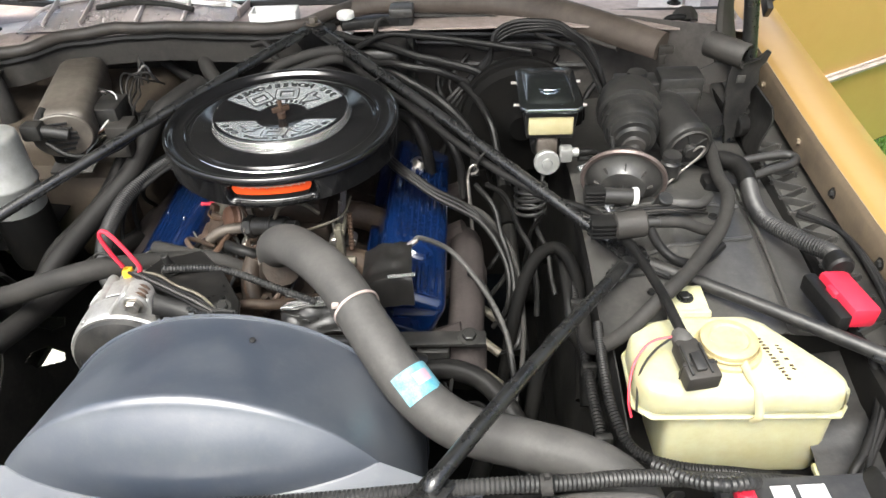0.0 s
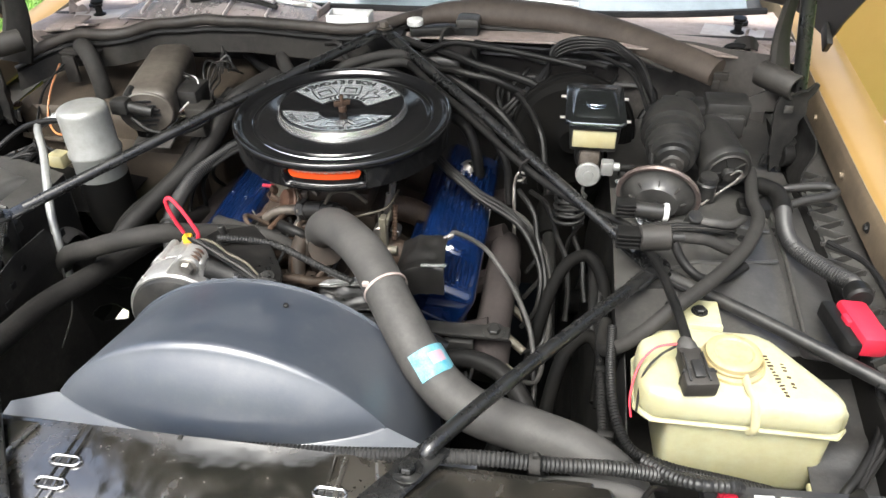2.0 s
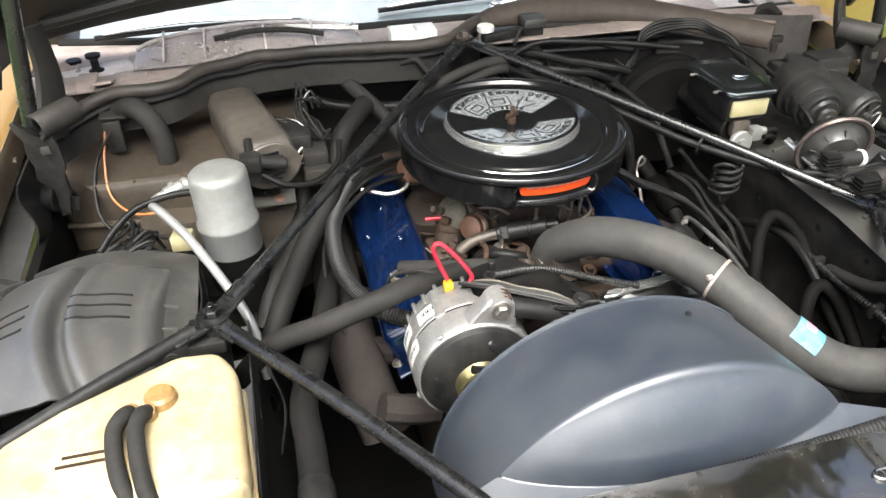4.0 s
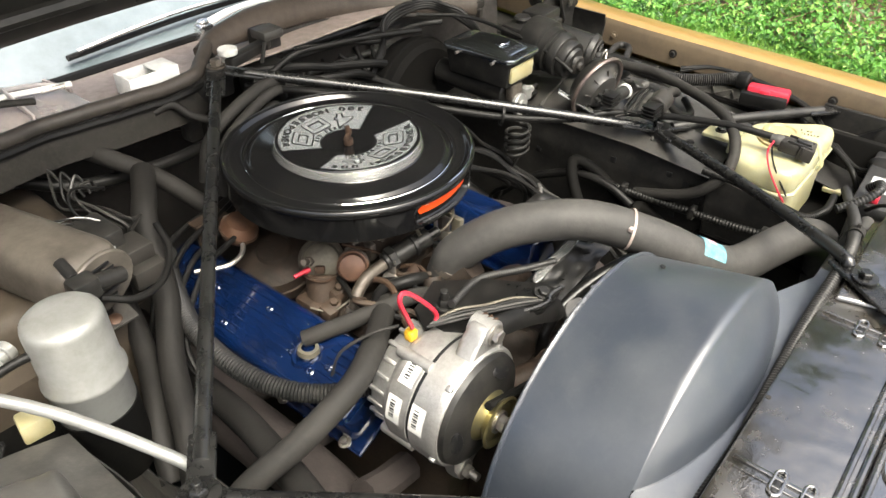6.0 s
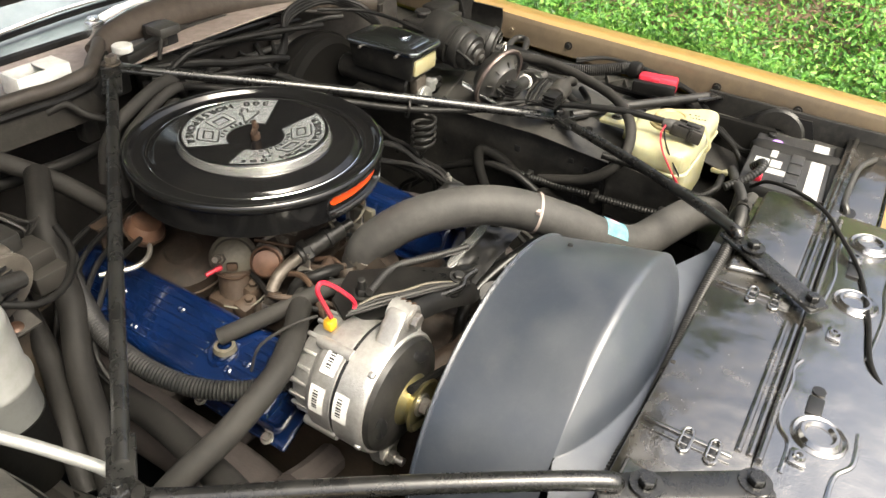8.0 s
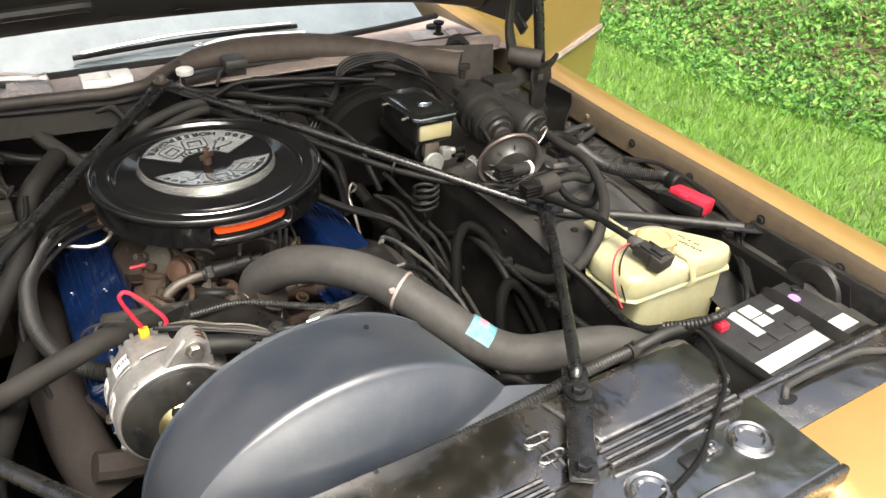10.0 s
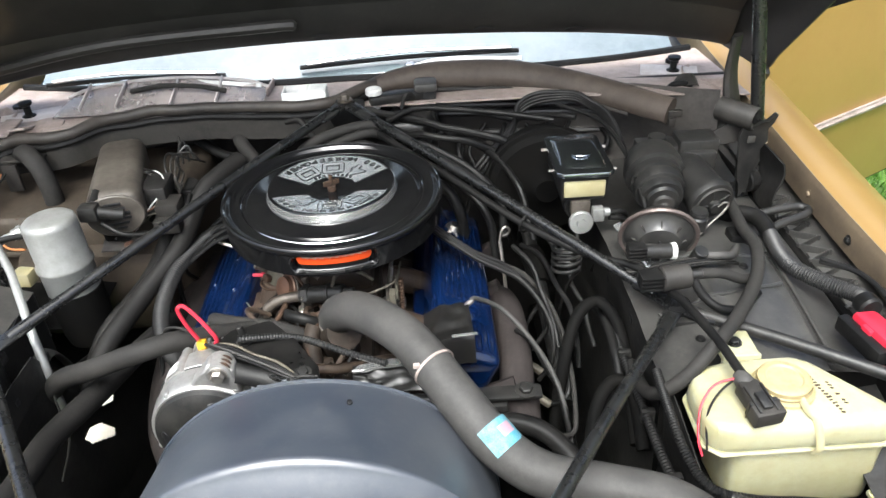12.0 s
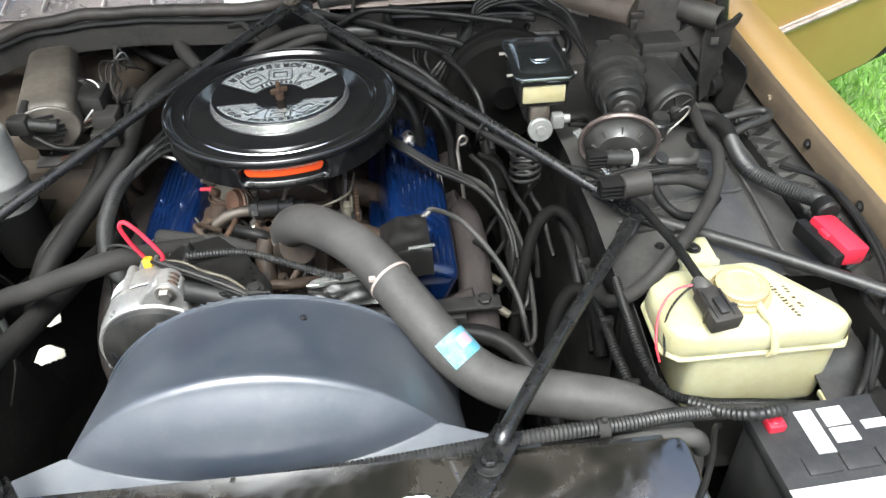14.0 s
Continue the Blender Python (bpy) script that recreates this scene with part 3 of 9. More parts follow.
def liner(s):
    """Inner fender: upright side wall and the wheel house top."""
    w = thing("inner_fender", (s * 0.6, -0.1, 0.4), "black stamped inner fender panel with square holes" if s > 0 else "black inner fender panel with ribbed wheel house", "inner fender", "inner fenders")
    wall = [(-0.62, 0.90), (-0.50, 0.915), (-0.36, 0.935), (-0.16, 0.952), (0.05, 0.948), (0.2, 0.93), (0.42, 0.92)] if s > 0 else [(-0.62, 0.90), (-0.40, 0.92), (-0.24, 0.945), (-0.16, 0.94), (-0.10, 0.85), (0.0, 0.81), (0.42, 0.80)]

    def top(y):
        for (a, za), (b, zb) in zip(wall, wall[1:]):
            if a <= y <= b:
                return lerp(za, zb, (y - a) / (b - a))
        return wall[-1][1]

    def side(u, v):
        y = lerp(-0.62, 0.42, v)
        z = lerp(top(y), 0.3, u)
        x = 0.475 + 0.012 * math.sin(u * 9) * (u < 0.7) - 0.10 * max(0, u - 0.55) + 0.012 * max(0, 1 - u * 12)
        return Vector((s * x, y, z))
    wall_bm = sheet(side, 60, 72) if s > 0 else sheet(side, 200, 260)
    if s < 0:
        def inside(p, poly):
            odd = False
            for (y0, z0), (y1, z1) in zip(poly, poly[1:] + poly[:1]):
                if (z0 > p.z) != (z1 > p.z) and p.y < y0 + (y1 - y0) * (p.z - z0) / (z1 - z0):
                    odd = not odd
            return odd
        slits = ([(-0.132, 0.724), (-0.098, 0.716), (-0.060, 0.690), (-0.034, 0.648), (-0.048, 0.640), (-0.116, 0.692)], [(-0.078, 0.764), (-0.052, 0.756), (0.020, 0.690), (0.006, 0.680), (-0.030, 0.702)])
        gone = [f for f in wall_bm.faces if any(inside(f.calc_center_median(), poly) for poly in slits)]
        bmesh.ops.delete(wall_bm, geom=gone, context="FACES")
    bmesh.ops.recalc_face_normals(wall_bm, faces=wall_bm.faces)
    bmesh.ops.solidify(wall_bm, geom=list(wall_bm.faces), thickness=0.002)
    part("side_wall", wall_bm, SATIN, w)
    for y, z, q in ((-0.12, 0.905, 0.012), (-0.27, 0.905, 0.011), (-0.295, 0.885, 0.013), (-0.255, 0.835, 0.010), (-0.235, 0.915, 0.010), (0.05, 0.87, 0.010)):
        part("square_hole", box(side((top(y) - z) / (top(y) - 0.3), (y + 0.62) / 1.04).x - s * 0.0015, y, z, 0.003, q * 1.1, q * 1.1, 0.001), INK, w)

    def ledge(u, v):
        y = lerp(-0.31, 0.42, v) if s > 0 else lerp(-0.27, 0.02, v)
        x = lerp(0.475 if s > 0 else 0.555, 0.862, u)
        z = lerp(top(y) if s > 0 else 0.94, fz(y) - 0.075, u ** 1.5)
        hump = 0.035 * math.exp(-(((y + 0.05) / 0.22) ** 2)) * math.sin(min(1, u * 1.15) * math.pi)
        rib = 0.005 if (abs(u - 0.28 - 0.15 * v) < 0.025 or abs(u - 0.62) < 0.02) and v < 0.75 else 0
        return Vector((s * x, y, z + hump + rib))
    # Near-black drop, shelf and well: the gaps' shade is put into their colour.
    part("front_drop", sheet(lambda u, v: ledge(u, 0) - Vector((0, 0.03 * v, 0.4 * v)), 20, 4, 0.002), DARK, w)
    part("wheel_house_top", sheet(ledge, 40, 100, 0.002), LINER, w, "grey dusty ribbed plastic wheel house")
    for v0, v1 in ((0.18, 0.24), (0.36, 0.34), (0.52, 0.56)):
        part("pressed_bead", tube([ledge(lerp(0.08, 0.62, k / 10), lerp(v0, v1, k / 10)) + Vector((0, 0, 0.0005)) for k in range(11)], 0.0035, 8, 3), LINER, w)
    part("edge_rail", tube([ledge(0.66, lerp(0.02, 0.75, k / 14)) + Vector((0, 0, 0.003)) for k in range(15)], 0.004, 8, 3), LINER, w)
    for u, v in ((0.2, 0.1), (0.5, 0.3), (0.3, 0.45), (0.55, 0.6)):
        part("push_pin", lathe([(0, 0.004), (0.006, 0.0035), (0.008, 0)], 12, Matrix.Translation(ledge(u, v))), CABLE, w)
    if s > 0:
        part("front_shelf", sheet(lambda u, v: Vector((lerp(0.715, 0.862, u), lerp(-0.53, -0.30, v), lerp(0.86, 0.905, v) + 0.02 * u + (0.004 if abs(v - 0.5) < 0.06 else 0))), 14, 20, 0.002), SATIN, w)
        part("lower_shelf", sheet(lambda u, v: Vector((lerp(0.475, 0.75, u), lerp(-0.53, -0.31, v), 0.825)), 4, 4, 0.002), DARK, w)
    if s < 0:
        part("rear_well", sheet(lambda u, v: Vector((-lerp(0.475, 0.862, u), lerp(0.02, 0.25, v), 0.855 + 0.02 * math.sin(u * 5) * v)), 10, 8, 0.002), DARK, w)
        part("inner_skirt", sheet(lambda u, v: ledge(0, u) - Vector((0.004 * math.sin(u * 8), 0, 0.34 * v)), 12, 8, 0.002), SATIN, w)
        part("rear_edge", sheet(lambda u, v: ledge(u, 1) - Vector((0, 0, 0.10 * v)), 20, 3, 0.002), LINER, w)
    for k in range(22 if s > 0 else 15):
        y = -0.30 + k * 0.022
        part("rib", box(0, 0, 0, 0.058, 0.003, 0.019, 0.001, Matrix.Translation((s * 0.828, y, fz(y) - 0.066)) @ Matrix.Rotation(radians((-28 if k % 2 else 28) * s), 4, "Z")), LINER, w)
    return w


liner(1)
liner(-1)

# radiator support and the under-tray
sup = thing("radiator_support", (0, -0.68, 0.4), "glossy black stamped radiator support panel, dusty with wet patches", "radiator support")
TOP = 0.985
part("top_panel", box(0.04, -0.645, TOP - 0.006, 0.80, 0.125, 0.012, 0.004), PANEL, sup)
part("front_panel", box(0.04, -0.775, TOP - 0.010, 0.86, 0.135, 0.012, 0.004), PANELF, sup)
part("front_drop", box(0.04, -0.845, TOP - 0.09, 0.88, 0.012, 0.16, 0.004), PANEL, sup)
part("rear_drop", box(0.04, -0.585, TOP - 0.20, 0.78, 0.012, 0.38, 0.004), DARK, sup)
for y in (-0.690, -0.702, -0.712):
    for a, b in ((-0.36, -0.21), (-0.125, 0.13), (0.215, 0.44)):
        part("pressed_bead", rod((a, y, TOP), (b, y, TOP), 0.004, 8), PANEL, sup)
for x in (-0.137, 0.168):
    part("lap_seam", box(x, -0.638, TOP + 0.001, 0.006, 0.098, 0.004, 0.0015), PANEL, sup)
    part("lap_seam", box(x - 0.012, -0.638, TOP + 0.0005, 0.003, 0.098, 0.003, 0.001), PANEL, sup)
    for y in (-0.638, -0.668):
        ring = [(0.008 * math.cos(k * 0.3927) + (0.010 if math.cos(k * 0.3927) > 0 else -0.010), 0.006 * math.sin(k * 0.3927)) for k in range(17)]
        loop = even([Vector((x + p[0] - 0.006, y + p[1], TOP + 0.002)) for p in ring], 0.004)
        part("pressed_loop", sweep(loop, [0.0021] * len(loop), 8), PANELF, sup)
        part("loop_recess", box(x - 0.006, y, TOP + 0.0006, 0.026, 0.007, 0.002, 0.0008), INK, sup)
part("raised_section", prism([(0.20, -0.592), (0.455, -0.592), (0.462, -0.602), (0.462, -0.672), (0.452, -0.682), (0.225, -0.682)], TOP - 0.002, TOP + 0.007, 0.005, 3), PANEL, sup)
part("raised_section", prism([(-0.20, -0.592), (-0.375, -0.592), (-0.382, -0.602), (-0.382, -0.672), (-0.372, -0.682), (-0.225, -0.682)], TOP - 0.002, TOP + 0.006, 0.005, 3), PANEL, sup)
for x in (-0.285, -0.049, 0.232, 0.40):
    part("pressed_ring", lathe([(0.0, 0.0015), (0.014, 0.0015), (0.017, 0.006), (0.0205, 0.006), (0.024, 0.001), (0.028, 0.003), (0.031, 0)], 32, Matrix.Translation((x, -0.762, TOP - 0.0035))), PANELF, sup)
for x in (-0.095, 0.143, -0.33, 0.345):
    part("push_nut", join(box(x, -0.748, TOP - 0.002, 0.024, 0.018, 0.004, 0.0015), lathe([(0.003, 0), (0.0035, 0.004), (0.006, 0.004), (0.0075, 0)], 12, Matrix.Translation((x, -0.748, TOP)))), PANELF, sup)
for x in (-0.004, 0.31, -0.24):
    part("slot", box(x, -0.750, TOP - 0.003, 0.032, 0.018, 0.004, 0.0015), INK, sup)
    part("slot", lathe([(0, 0.0022), (0.008, 0.002), (0.008, 0)], 14, Matrix.Translation((x + 0.028, -0.750, TOP - 0.0035))), INK, sup)
for pts in ([(0.07, -0.722), (0.05, -0.716), (0.02, -0.719), (-0.03, -0.716), (-0.06, -0.722), (-0.08, -0.735), (-0.125, -0.735)], [(-0.02, -0.80), (-0.07, -0.80), (-0.10, -0.785), (-0.16, -0.785), (-0.20, -0.80)], [(0.40, -0.726), (0.34, -0.722), (0.28, -0.728), (0.21, -0.724)], [(0.36, -0.80), (0.29, -0.795), (0.22, -0.80), (0.12, -0.792)]):
    part("pressed_crease", tube([(p[0], p[1], TOP - 0.005) for p in pts], 0.0035, 8, 6), PANELF, sup)
for sx in (-1, 1):
    part("side_panel", box(sx * 0.665, -0.724, 0.948, 0.40, 0.088, 0.012, 0.004), PANEL, sup)
    part("side_lip", rod((sx * 0.47, -0.690, 0.955), (sx * 0.86, -0.694, 0.955), 0.006, 10), PANEL, sup)
    part("side_slot", lathe([(0, 0.002), (0.014, 0.002), (0.014, 0)], 16, Matrix.Translation((sx * 0.532, -0.724, 0.9535)) @ Matrix.Diagonal((1.2, 0.6, 1, 1))), INK, sup)
    part("side_drop", box(sx * 0.665, -0.775, 0.75, 0.40, 0.012, 0.38, 0.004), PANEL, sup)
    part("fender_brace_plate", box(sx * 0.845, -0.62, 0.90, 0.012, 0.46, 0.16, 0.004), SATIN, sup)

nose = thing("header_panel", (0, -1.0, 0.5), "gold painted front header panel ahead of the radiator support", "header panel")
part("skin", sheet(lambda u, v: Vector((lerp(-0.98, 0.98, u), lerp(-0.862 if abs(u - 0.5) < 0.235 else -0.772, -1.062, v), 0.955 + (0.006 if abs(u - 0.5) > 0.235 else -0.03) - 0.16 * v**2.2)), 80, 16, 0.003), GOLD, nose)

# Unseen floor added to hide the lawn; shade is in its colour.
tray = thing("under_tray", (0, 0, 0.2), "near-black crossmember and added splash tray under the engine", "splash tray")
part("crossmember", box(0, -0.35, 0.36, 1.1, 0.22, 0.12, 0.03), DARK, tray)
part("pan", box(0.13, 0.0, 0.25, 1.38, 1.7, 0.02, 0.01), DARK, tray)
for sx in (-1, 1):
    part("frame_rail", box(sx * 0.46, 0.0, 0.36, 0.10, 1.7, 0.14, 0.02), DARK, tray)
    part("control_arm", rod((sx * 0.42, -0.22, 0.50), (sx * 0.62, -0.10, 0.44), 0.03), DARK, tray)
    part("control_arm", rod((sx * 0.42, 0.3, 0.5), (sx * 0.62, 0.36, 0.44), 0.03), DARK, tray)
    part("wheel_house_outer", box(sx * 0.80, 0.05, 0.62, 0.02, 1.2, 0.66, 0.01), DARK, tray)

solo("gravel_strip", sheet(lambda u, v: Vector((lerp(-1.35, -0.45, u), lerp(0.1, 1.6, v), 0.012 + 0.006 * noise.noise(Vector((u * 30, v * 40, 0))))), 30, 40), GRAVEL, (-0.9, 0.8, 0), "pale sunlit gravel on the ground beside the car", "gravel", kind="structure")

# firewall, cowl, windshield
SCREEN = mat("cloudy_plastic", (0.66, 0.60, 0.57), 0.25, 0, (0.45, 0.41, 0.39), vscale=8, bump=0.05, trans=0.65)
fw = thing("firewall", (0, 0.55, 0.4), "black dusty firewall with pressed ribs and grommets", "firewall")
part("panel", box(0, 0.56, 0.70, 1.72, 0.02, 0.72, 0.004), FIREWALL, fw)
for z in (1.028, 1.008, 0.96):
    part("pressed_rib", rod((0.16, 0.548, z), (0.68, 0.520, z - 0.01), 0.007, 8), LINER, fw)
part("corner_panel", sheet(lambda u, v: Vector((lerp(0.50, 0.785, u) + 0.014 * u * (1 - v), 0.545 - 0.155 * u**1.6 + 0.006 * math.sin(u * 9 + v * 4), lerp(0.72, 1.052 + 0.036 * u, v))), 24, 12, 0.003), DUSTY, fw, "dusty brown firewall corner")
part("corner_panel", sheet(lambda u, v: Vector((lerp(-0.55, -0.82, u), 0.56 - 0.18 * u**1.4, lerp(0.72, 1.06, v))), 14, 8, 0.003), DUSTY, fw)
part("upright_bracket", box(0.165, 0.505, 0.985, 0.045, 0.05, 0.24, 0.006), SATIN, fw)
part("upright_bracket_cap", box(0.165, 0.495, 1.098, 0.05, 0.045, 0.02, 0.006), LINER, fw)
part("white_plug", lathe([(0, 0.004), (0.005, 0.004), (0.0065, 0)], 12, axis_to((0.345, 0.528, 1.056), (0, -1, 0.2))), WHITE, fw, "small white round plug")

cowl = thing("cowl", (0, 0.7, 1.0), "faded brownish cowl panel below the windshield", "cowl")


def wsy(x):
    """Line of the windshield's foot."""
    return 0.678 + 0.085 * abs(x / 0.82) ** 3


part("skin", sheet(lambda u, v: Vector((lerp(-0.86, 0.86, u), lerp(0.46 - 0.10 * max(0, abs(lerp(-1, 1, u)) - 0.55), wsy(lerp(-0.86, 0.86, u)), v), lerp(1.072, 1.052, v) - 0.006 * abs(lerp(-1, 1, u)) ** 2)), 40, 10, 0.004), COWL, cowl)
for k in range(4):
    x = -0.62 + k * 0.14
    part("grille_rib", box(0, 0, 0, 0.006, 0.10, 0.018, 0.002, Matrix.Translation((x, 0.625, 1.066)) @ Matrix.Rotation(radians(-6), 4, "X")), COWL, cowl)
part("leaf_screen", sheet(lambda u, v: Vector((lerp(-0.66, -0.20, u), lerp(0.50, 0.60, v), 1.074 + 0.034 * math.sin(u * 3.14159) ** 0.6 * v)), 40, 6, 0.002), SCREEN, cowl, "cloudy translucent plastic leaf screen")
part("screen_edge", tube([(lerp(-0.66, -0.20, u), 0.60, 1.078 + 0.034 * max(0, math.sin(u * 3.14159)) ** 0.6) for u in (0, 0.08, 0.2, 0.35, 0.5, 0.65, 0.8, 0.92, 1)], 0.004, 8), HAZE, cowl)
for x in (-0.60, -0.52, -0.40, -0.30):
    part("screen_rib", box(0, 0, 0, 0.004, 0.10, 0.010, 0.001, Matrix.Translation((x, 0.55, 1.097)) @ Matrix.Rotation(radians(12), 4, "X")), HAZE, cowl)
rng = random.Random(21)
for k in range(5):
    x = -0.77 + 0.03 * k
    part("crumpled_lip", box(0, 0, 0, 0.036, 0.08, 0.006, 0.002, Matrix.Translation((x, 0.46 + rng.uniform(-0.02, 0.03), 1.070 + rng.uniform(-0.006, 0.008))) @ Matrix.Rotation(radians(rng.uniform(-18, 8)), 4, "X") @ Matrix.Rotation(radians(rng.uniform(-14, 14)), 4, "Y")), COWL, cowl)
part("washer_nozzle_hose", tube([(-0.50, 0.56, 1.10), (-0.42, 0.55, 1.112), (-0.34, 0.54, 1.11), (-0.28, 0.53, 1.10)], 0.006, 8), GREYHOSE, cowl)
vent = part("vent_box", join(box(-0.10, 0.474, 1.090, 0.090, 0.004, 0.034, 0.001), box(-0.10, 0.518, 1.090, 0.090, 0.004, 0.034, 0.001), box(-0.146, 0.496, 1.090, 0.004, 0.048, 0.034, 0.001), box(-0.054, 0.496, 1.090, 0.004, 0.048, 0.034, 0.001), box(-0.073, 0.496, 1.105, 0.040, 0.044, 0.004, 0.001)), WHITE, cowl, "pale open box on the cowl edge")
# The box's shaded inside is put into a near-black floor.
part("box_floor", box(-0.10, 0.496, 1.078, 0.086, 0.040, 0.004, 0.0), DARK, vent)
for x in (-0.79, 0.767):
    part("rubber_bumper", join(rod((x, 0.664 if x > 0 else 0.62, 1.02), (x, 0.664 if x > 0 else 0.62, 1.052), 0.009), rod((x, 0.664 if x > 0 else 0.62, 1.05), (x, 0.664 if x > 0 else 0.62, 1.062), 0.016)), CABLE, cowl)
    part("bumper_plate", box(x, 0.63, 1.02, 0.11, 0.12, 0.006, 0.002), BRIGHT, cowl)

ws = thing("windshield", (0, 1.0, 1.0), "tinted windshield reflecting the pale sky", "windshield", kind="structure")
part("pane", sheet(lambda u, v: Vector((lerp(-0.80, 0.80, u) * (1 - 0.12 * v), wsy(lerp(-0.80, 0.80, u)) + 0.01 + 0.62 * v, 1.055 + 0.42 * v - 0.006 * abs(lerp(-1, 1, u)) ** 2)), 30, 12, 0.005), GLASS, ws)
part("lower_trim", tube([(x, wsy(x) - 0.004, 1.056 - 0.006 * (x / 0.85) ** 2) for x in (-0.84, -0.6, -0.3, 0, 0.3, 0.6, 0.84)], 0.010, 8), CABLE, ws)
part("dashboard", box(0, 1.05, 0.98, 1.5, 0.6, 0.06, 0.02), DARK, ws)


def wiper(pivot, tip, a, b):
    """Arm from its pivot to the tip; the blade lies from a to b along the glass foot."""
    pivot, tip, a, b = Vector(pivot), Vector(tip), Vector(a), Vector(b)
    w = thing("wiper", pivot, "windshield wiper with white metal arm and black blade", "wiper", "wipers")
    part("pivot", join(box(pivot.x, pivot.y, pivot.z - 0.012, 0.034, 0.030, 0.040, 0.007), rod(pivot, pivot + Vector((0, 0, 0.014)), 0.012)), BRIGHT, w)
    mid = pivot.lerp(tip, 0.5) + Vector((0, 0, 0.012))
    part("arm", sweep(spline([pivot + Vector((0.01, 0, 0.004)), pivot.lerp(mid, 0.5) + Vector((0, 0, 0.006)), mid, tip], 6), [0.0085] * 7 + [0.0068] * 6 + [0.005] * 6, 8, 0.5), WHITE, w)
    part("arm_spring", lathe([(0.004 + 0.001 * (k % 2), 0.003 * k) for k in range(14)], 8, axis_to(tip - (tip - pivot).normalized() * 0.05, tip - pivot)), STEEL, w)
    part("blade", tube([a, a.lerp(b, 0.5) + Vector((0, 0, 0.006)), b], 0.006, 8), CABLE, w)
    part("blade_frame", tube([a + Vector((0.02, -0.006, 0.010)), a.lerp(b, 0.25) + Vector((0, -0.008, 0.018)), a.lerp(b, 0.5) + Vector((0, -0.008, 0.022)), b + Vector((-0.02, -0.006, 0.010))], 0.0042, 6), BRIGHT, w, "bright blade frame")


wiper((0.132, 0.655, 1.080), (0.40, 0.668, 1.085), (-0.136, 0.700, 1.082), (0.40, 0.722, 1.086))
wiper((-0.545, 0.648, 1.080), (-0.205, 0.555, 1.098), (-0.754, 0.705, 1.074), (-0.314, 0.680, 1.082))

CRUMPLE = thing("cowl_corner_bracket", (0.76, 0.56, 1.04), "torn pale brown cowl corner bracket with a rubber spool stop", "bracket")
part("stop_spool", lathe([(0, 0.0), (0.015, 0.0), (0.015, 0.004), (0.008, 0.008), (0.008, 0.026), (0.014, 0.030), (0.015, 0.036), (0, 0.037)], 18, Matrix.Translation((0.748, 0.596, 1.056))), CABLE, CRUMPLE, "black rubber spool stop")
part("stop_plate", box(0, 0, 0, 0.13, 0.10, 0.005, 0.0015, Matrix.Translation((0.735, 0.585, 1.056)) @ Matrix.Rotation(radians(-16), 4, "Z")), HAZE, CRUMPLE)
part("torn_flange", sheet(lambda u, v: Vector((lerp(0.770, 0.825, u) + 0.012 * math.sin(v * 7), lerp(0.42, 0.62, v), 1.045 + 0.038 * u * math.sin(v * 5 + u) + 0.020 * v + 0.006 * math.sin(u * 13 + v * 17))), 14, 24, 0.002), COWL, CRUMPLE, "bent faded flange")
part("folded_tab", sheet(lambda u, v: Vector((lerp(0.72, 0.785, u), 0.47 + 0.04 * v + 0.010 * math.sin(u * 9), 1.04 + 0.035 * math.sin(u * 3.1) + 0.012 * v)), 12, 6, 0.002), CASE, CRUMPLE)
part("nozzle_elbow", tube([(0.700, 0.490, 1.050), (0.715, 0.485, 1.068), (0.742, 0.480, 1.070), (0.755, 0.478, 1.055)], 0.007, 10), CABLE, CRUMPLE)
LCR = thing("cowl_corner_bracket", (-0.76, 0.53, 1.04), "bent pale brown cowl corner bracket beside the seal", "bracket")
part("stop_spool", lathe([(0, 0.0), (0.015, 0.0), (0.015, 0.004), (0.008, 0.008), (0.008, 0.026), (0.014, 0.030), (0.015, 0.036), (0, 0.037)], 18, Matrix.Translation((-0.735, 0.545, 1.060))), CABLE, LCR, "black rubber spool stop")
part("stop_plate", box(0, 0, 0, 0.13, 0.10, 0.005, 0.0015, Matrix.Translation((-0.725, 0.53, 1.060)) @ Matrix.Rotation(radians(20), 4, "Z")), HAZE, LCR)
part("torn_flange", sheet(lambda u, v: Vector((-lerp(0.775, 0.83, u) - 0.010 * math.sin(v * 6), lerp(0.38, 0.58, v), 1.045 + 0.036 * u * math.sin(v * 5 + u + 1) + 0.018 * v + 0.006 * math.sin(u * 12 + v * 15))), 14, 24, 0.002), COWL, LCR, "bent faded flange")

HEATDUST = mat("brown_dusted_steel", (0.020, 0.0185, 0.0155), 0.6, 0, (0.010, 0.0092, 0.008), vscale=7, bump=0.2, speck=0.4, speck_col=(0.04, 0.036, 0.030), spec=0.2)
seal = thing("hood_seal", (-0.3, 0.44, 1.07), "black rubber hood seal along the cowl edge", "rubber seal")
SEALP = [(-0.80, 0.30, 1.045), (-0.707, 0.367, 1.075), (-0.592, 0.362, 1.088), (-0.496, 0.425, 1.094), (-0.331, 0.457, 1.092), (-0.2, 0.445, 1.09), (-0.063, 0.440, 1.09), (0.0, 0.48, 1.095), (0.05, 0.535, 1.095)]
part("seal_bead", tube(SEALP, 0.0125, 12, 8, 0.006), COWLTUBE, seal)
part("seal_lip", tube([(p[0], p[1] - 0.012, p[2] - 0.016) for p in SEALP], 0.007, 8, 8, 0.004), CABLE, seal)
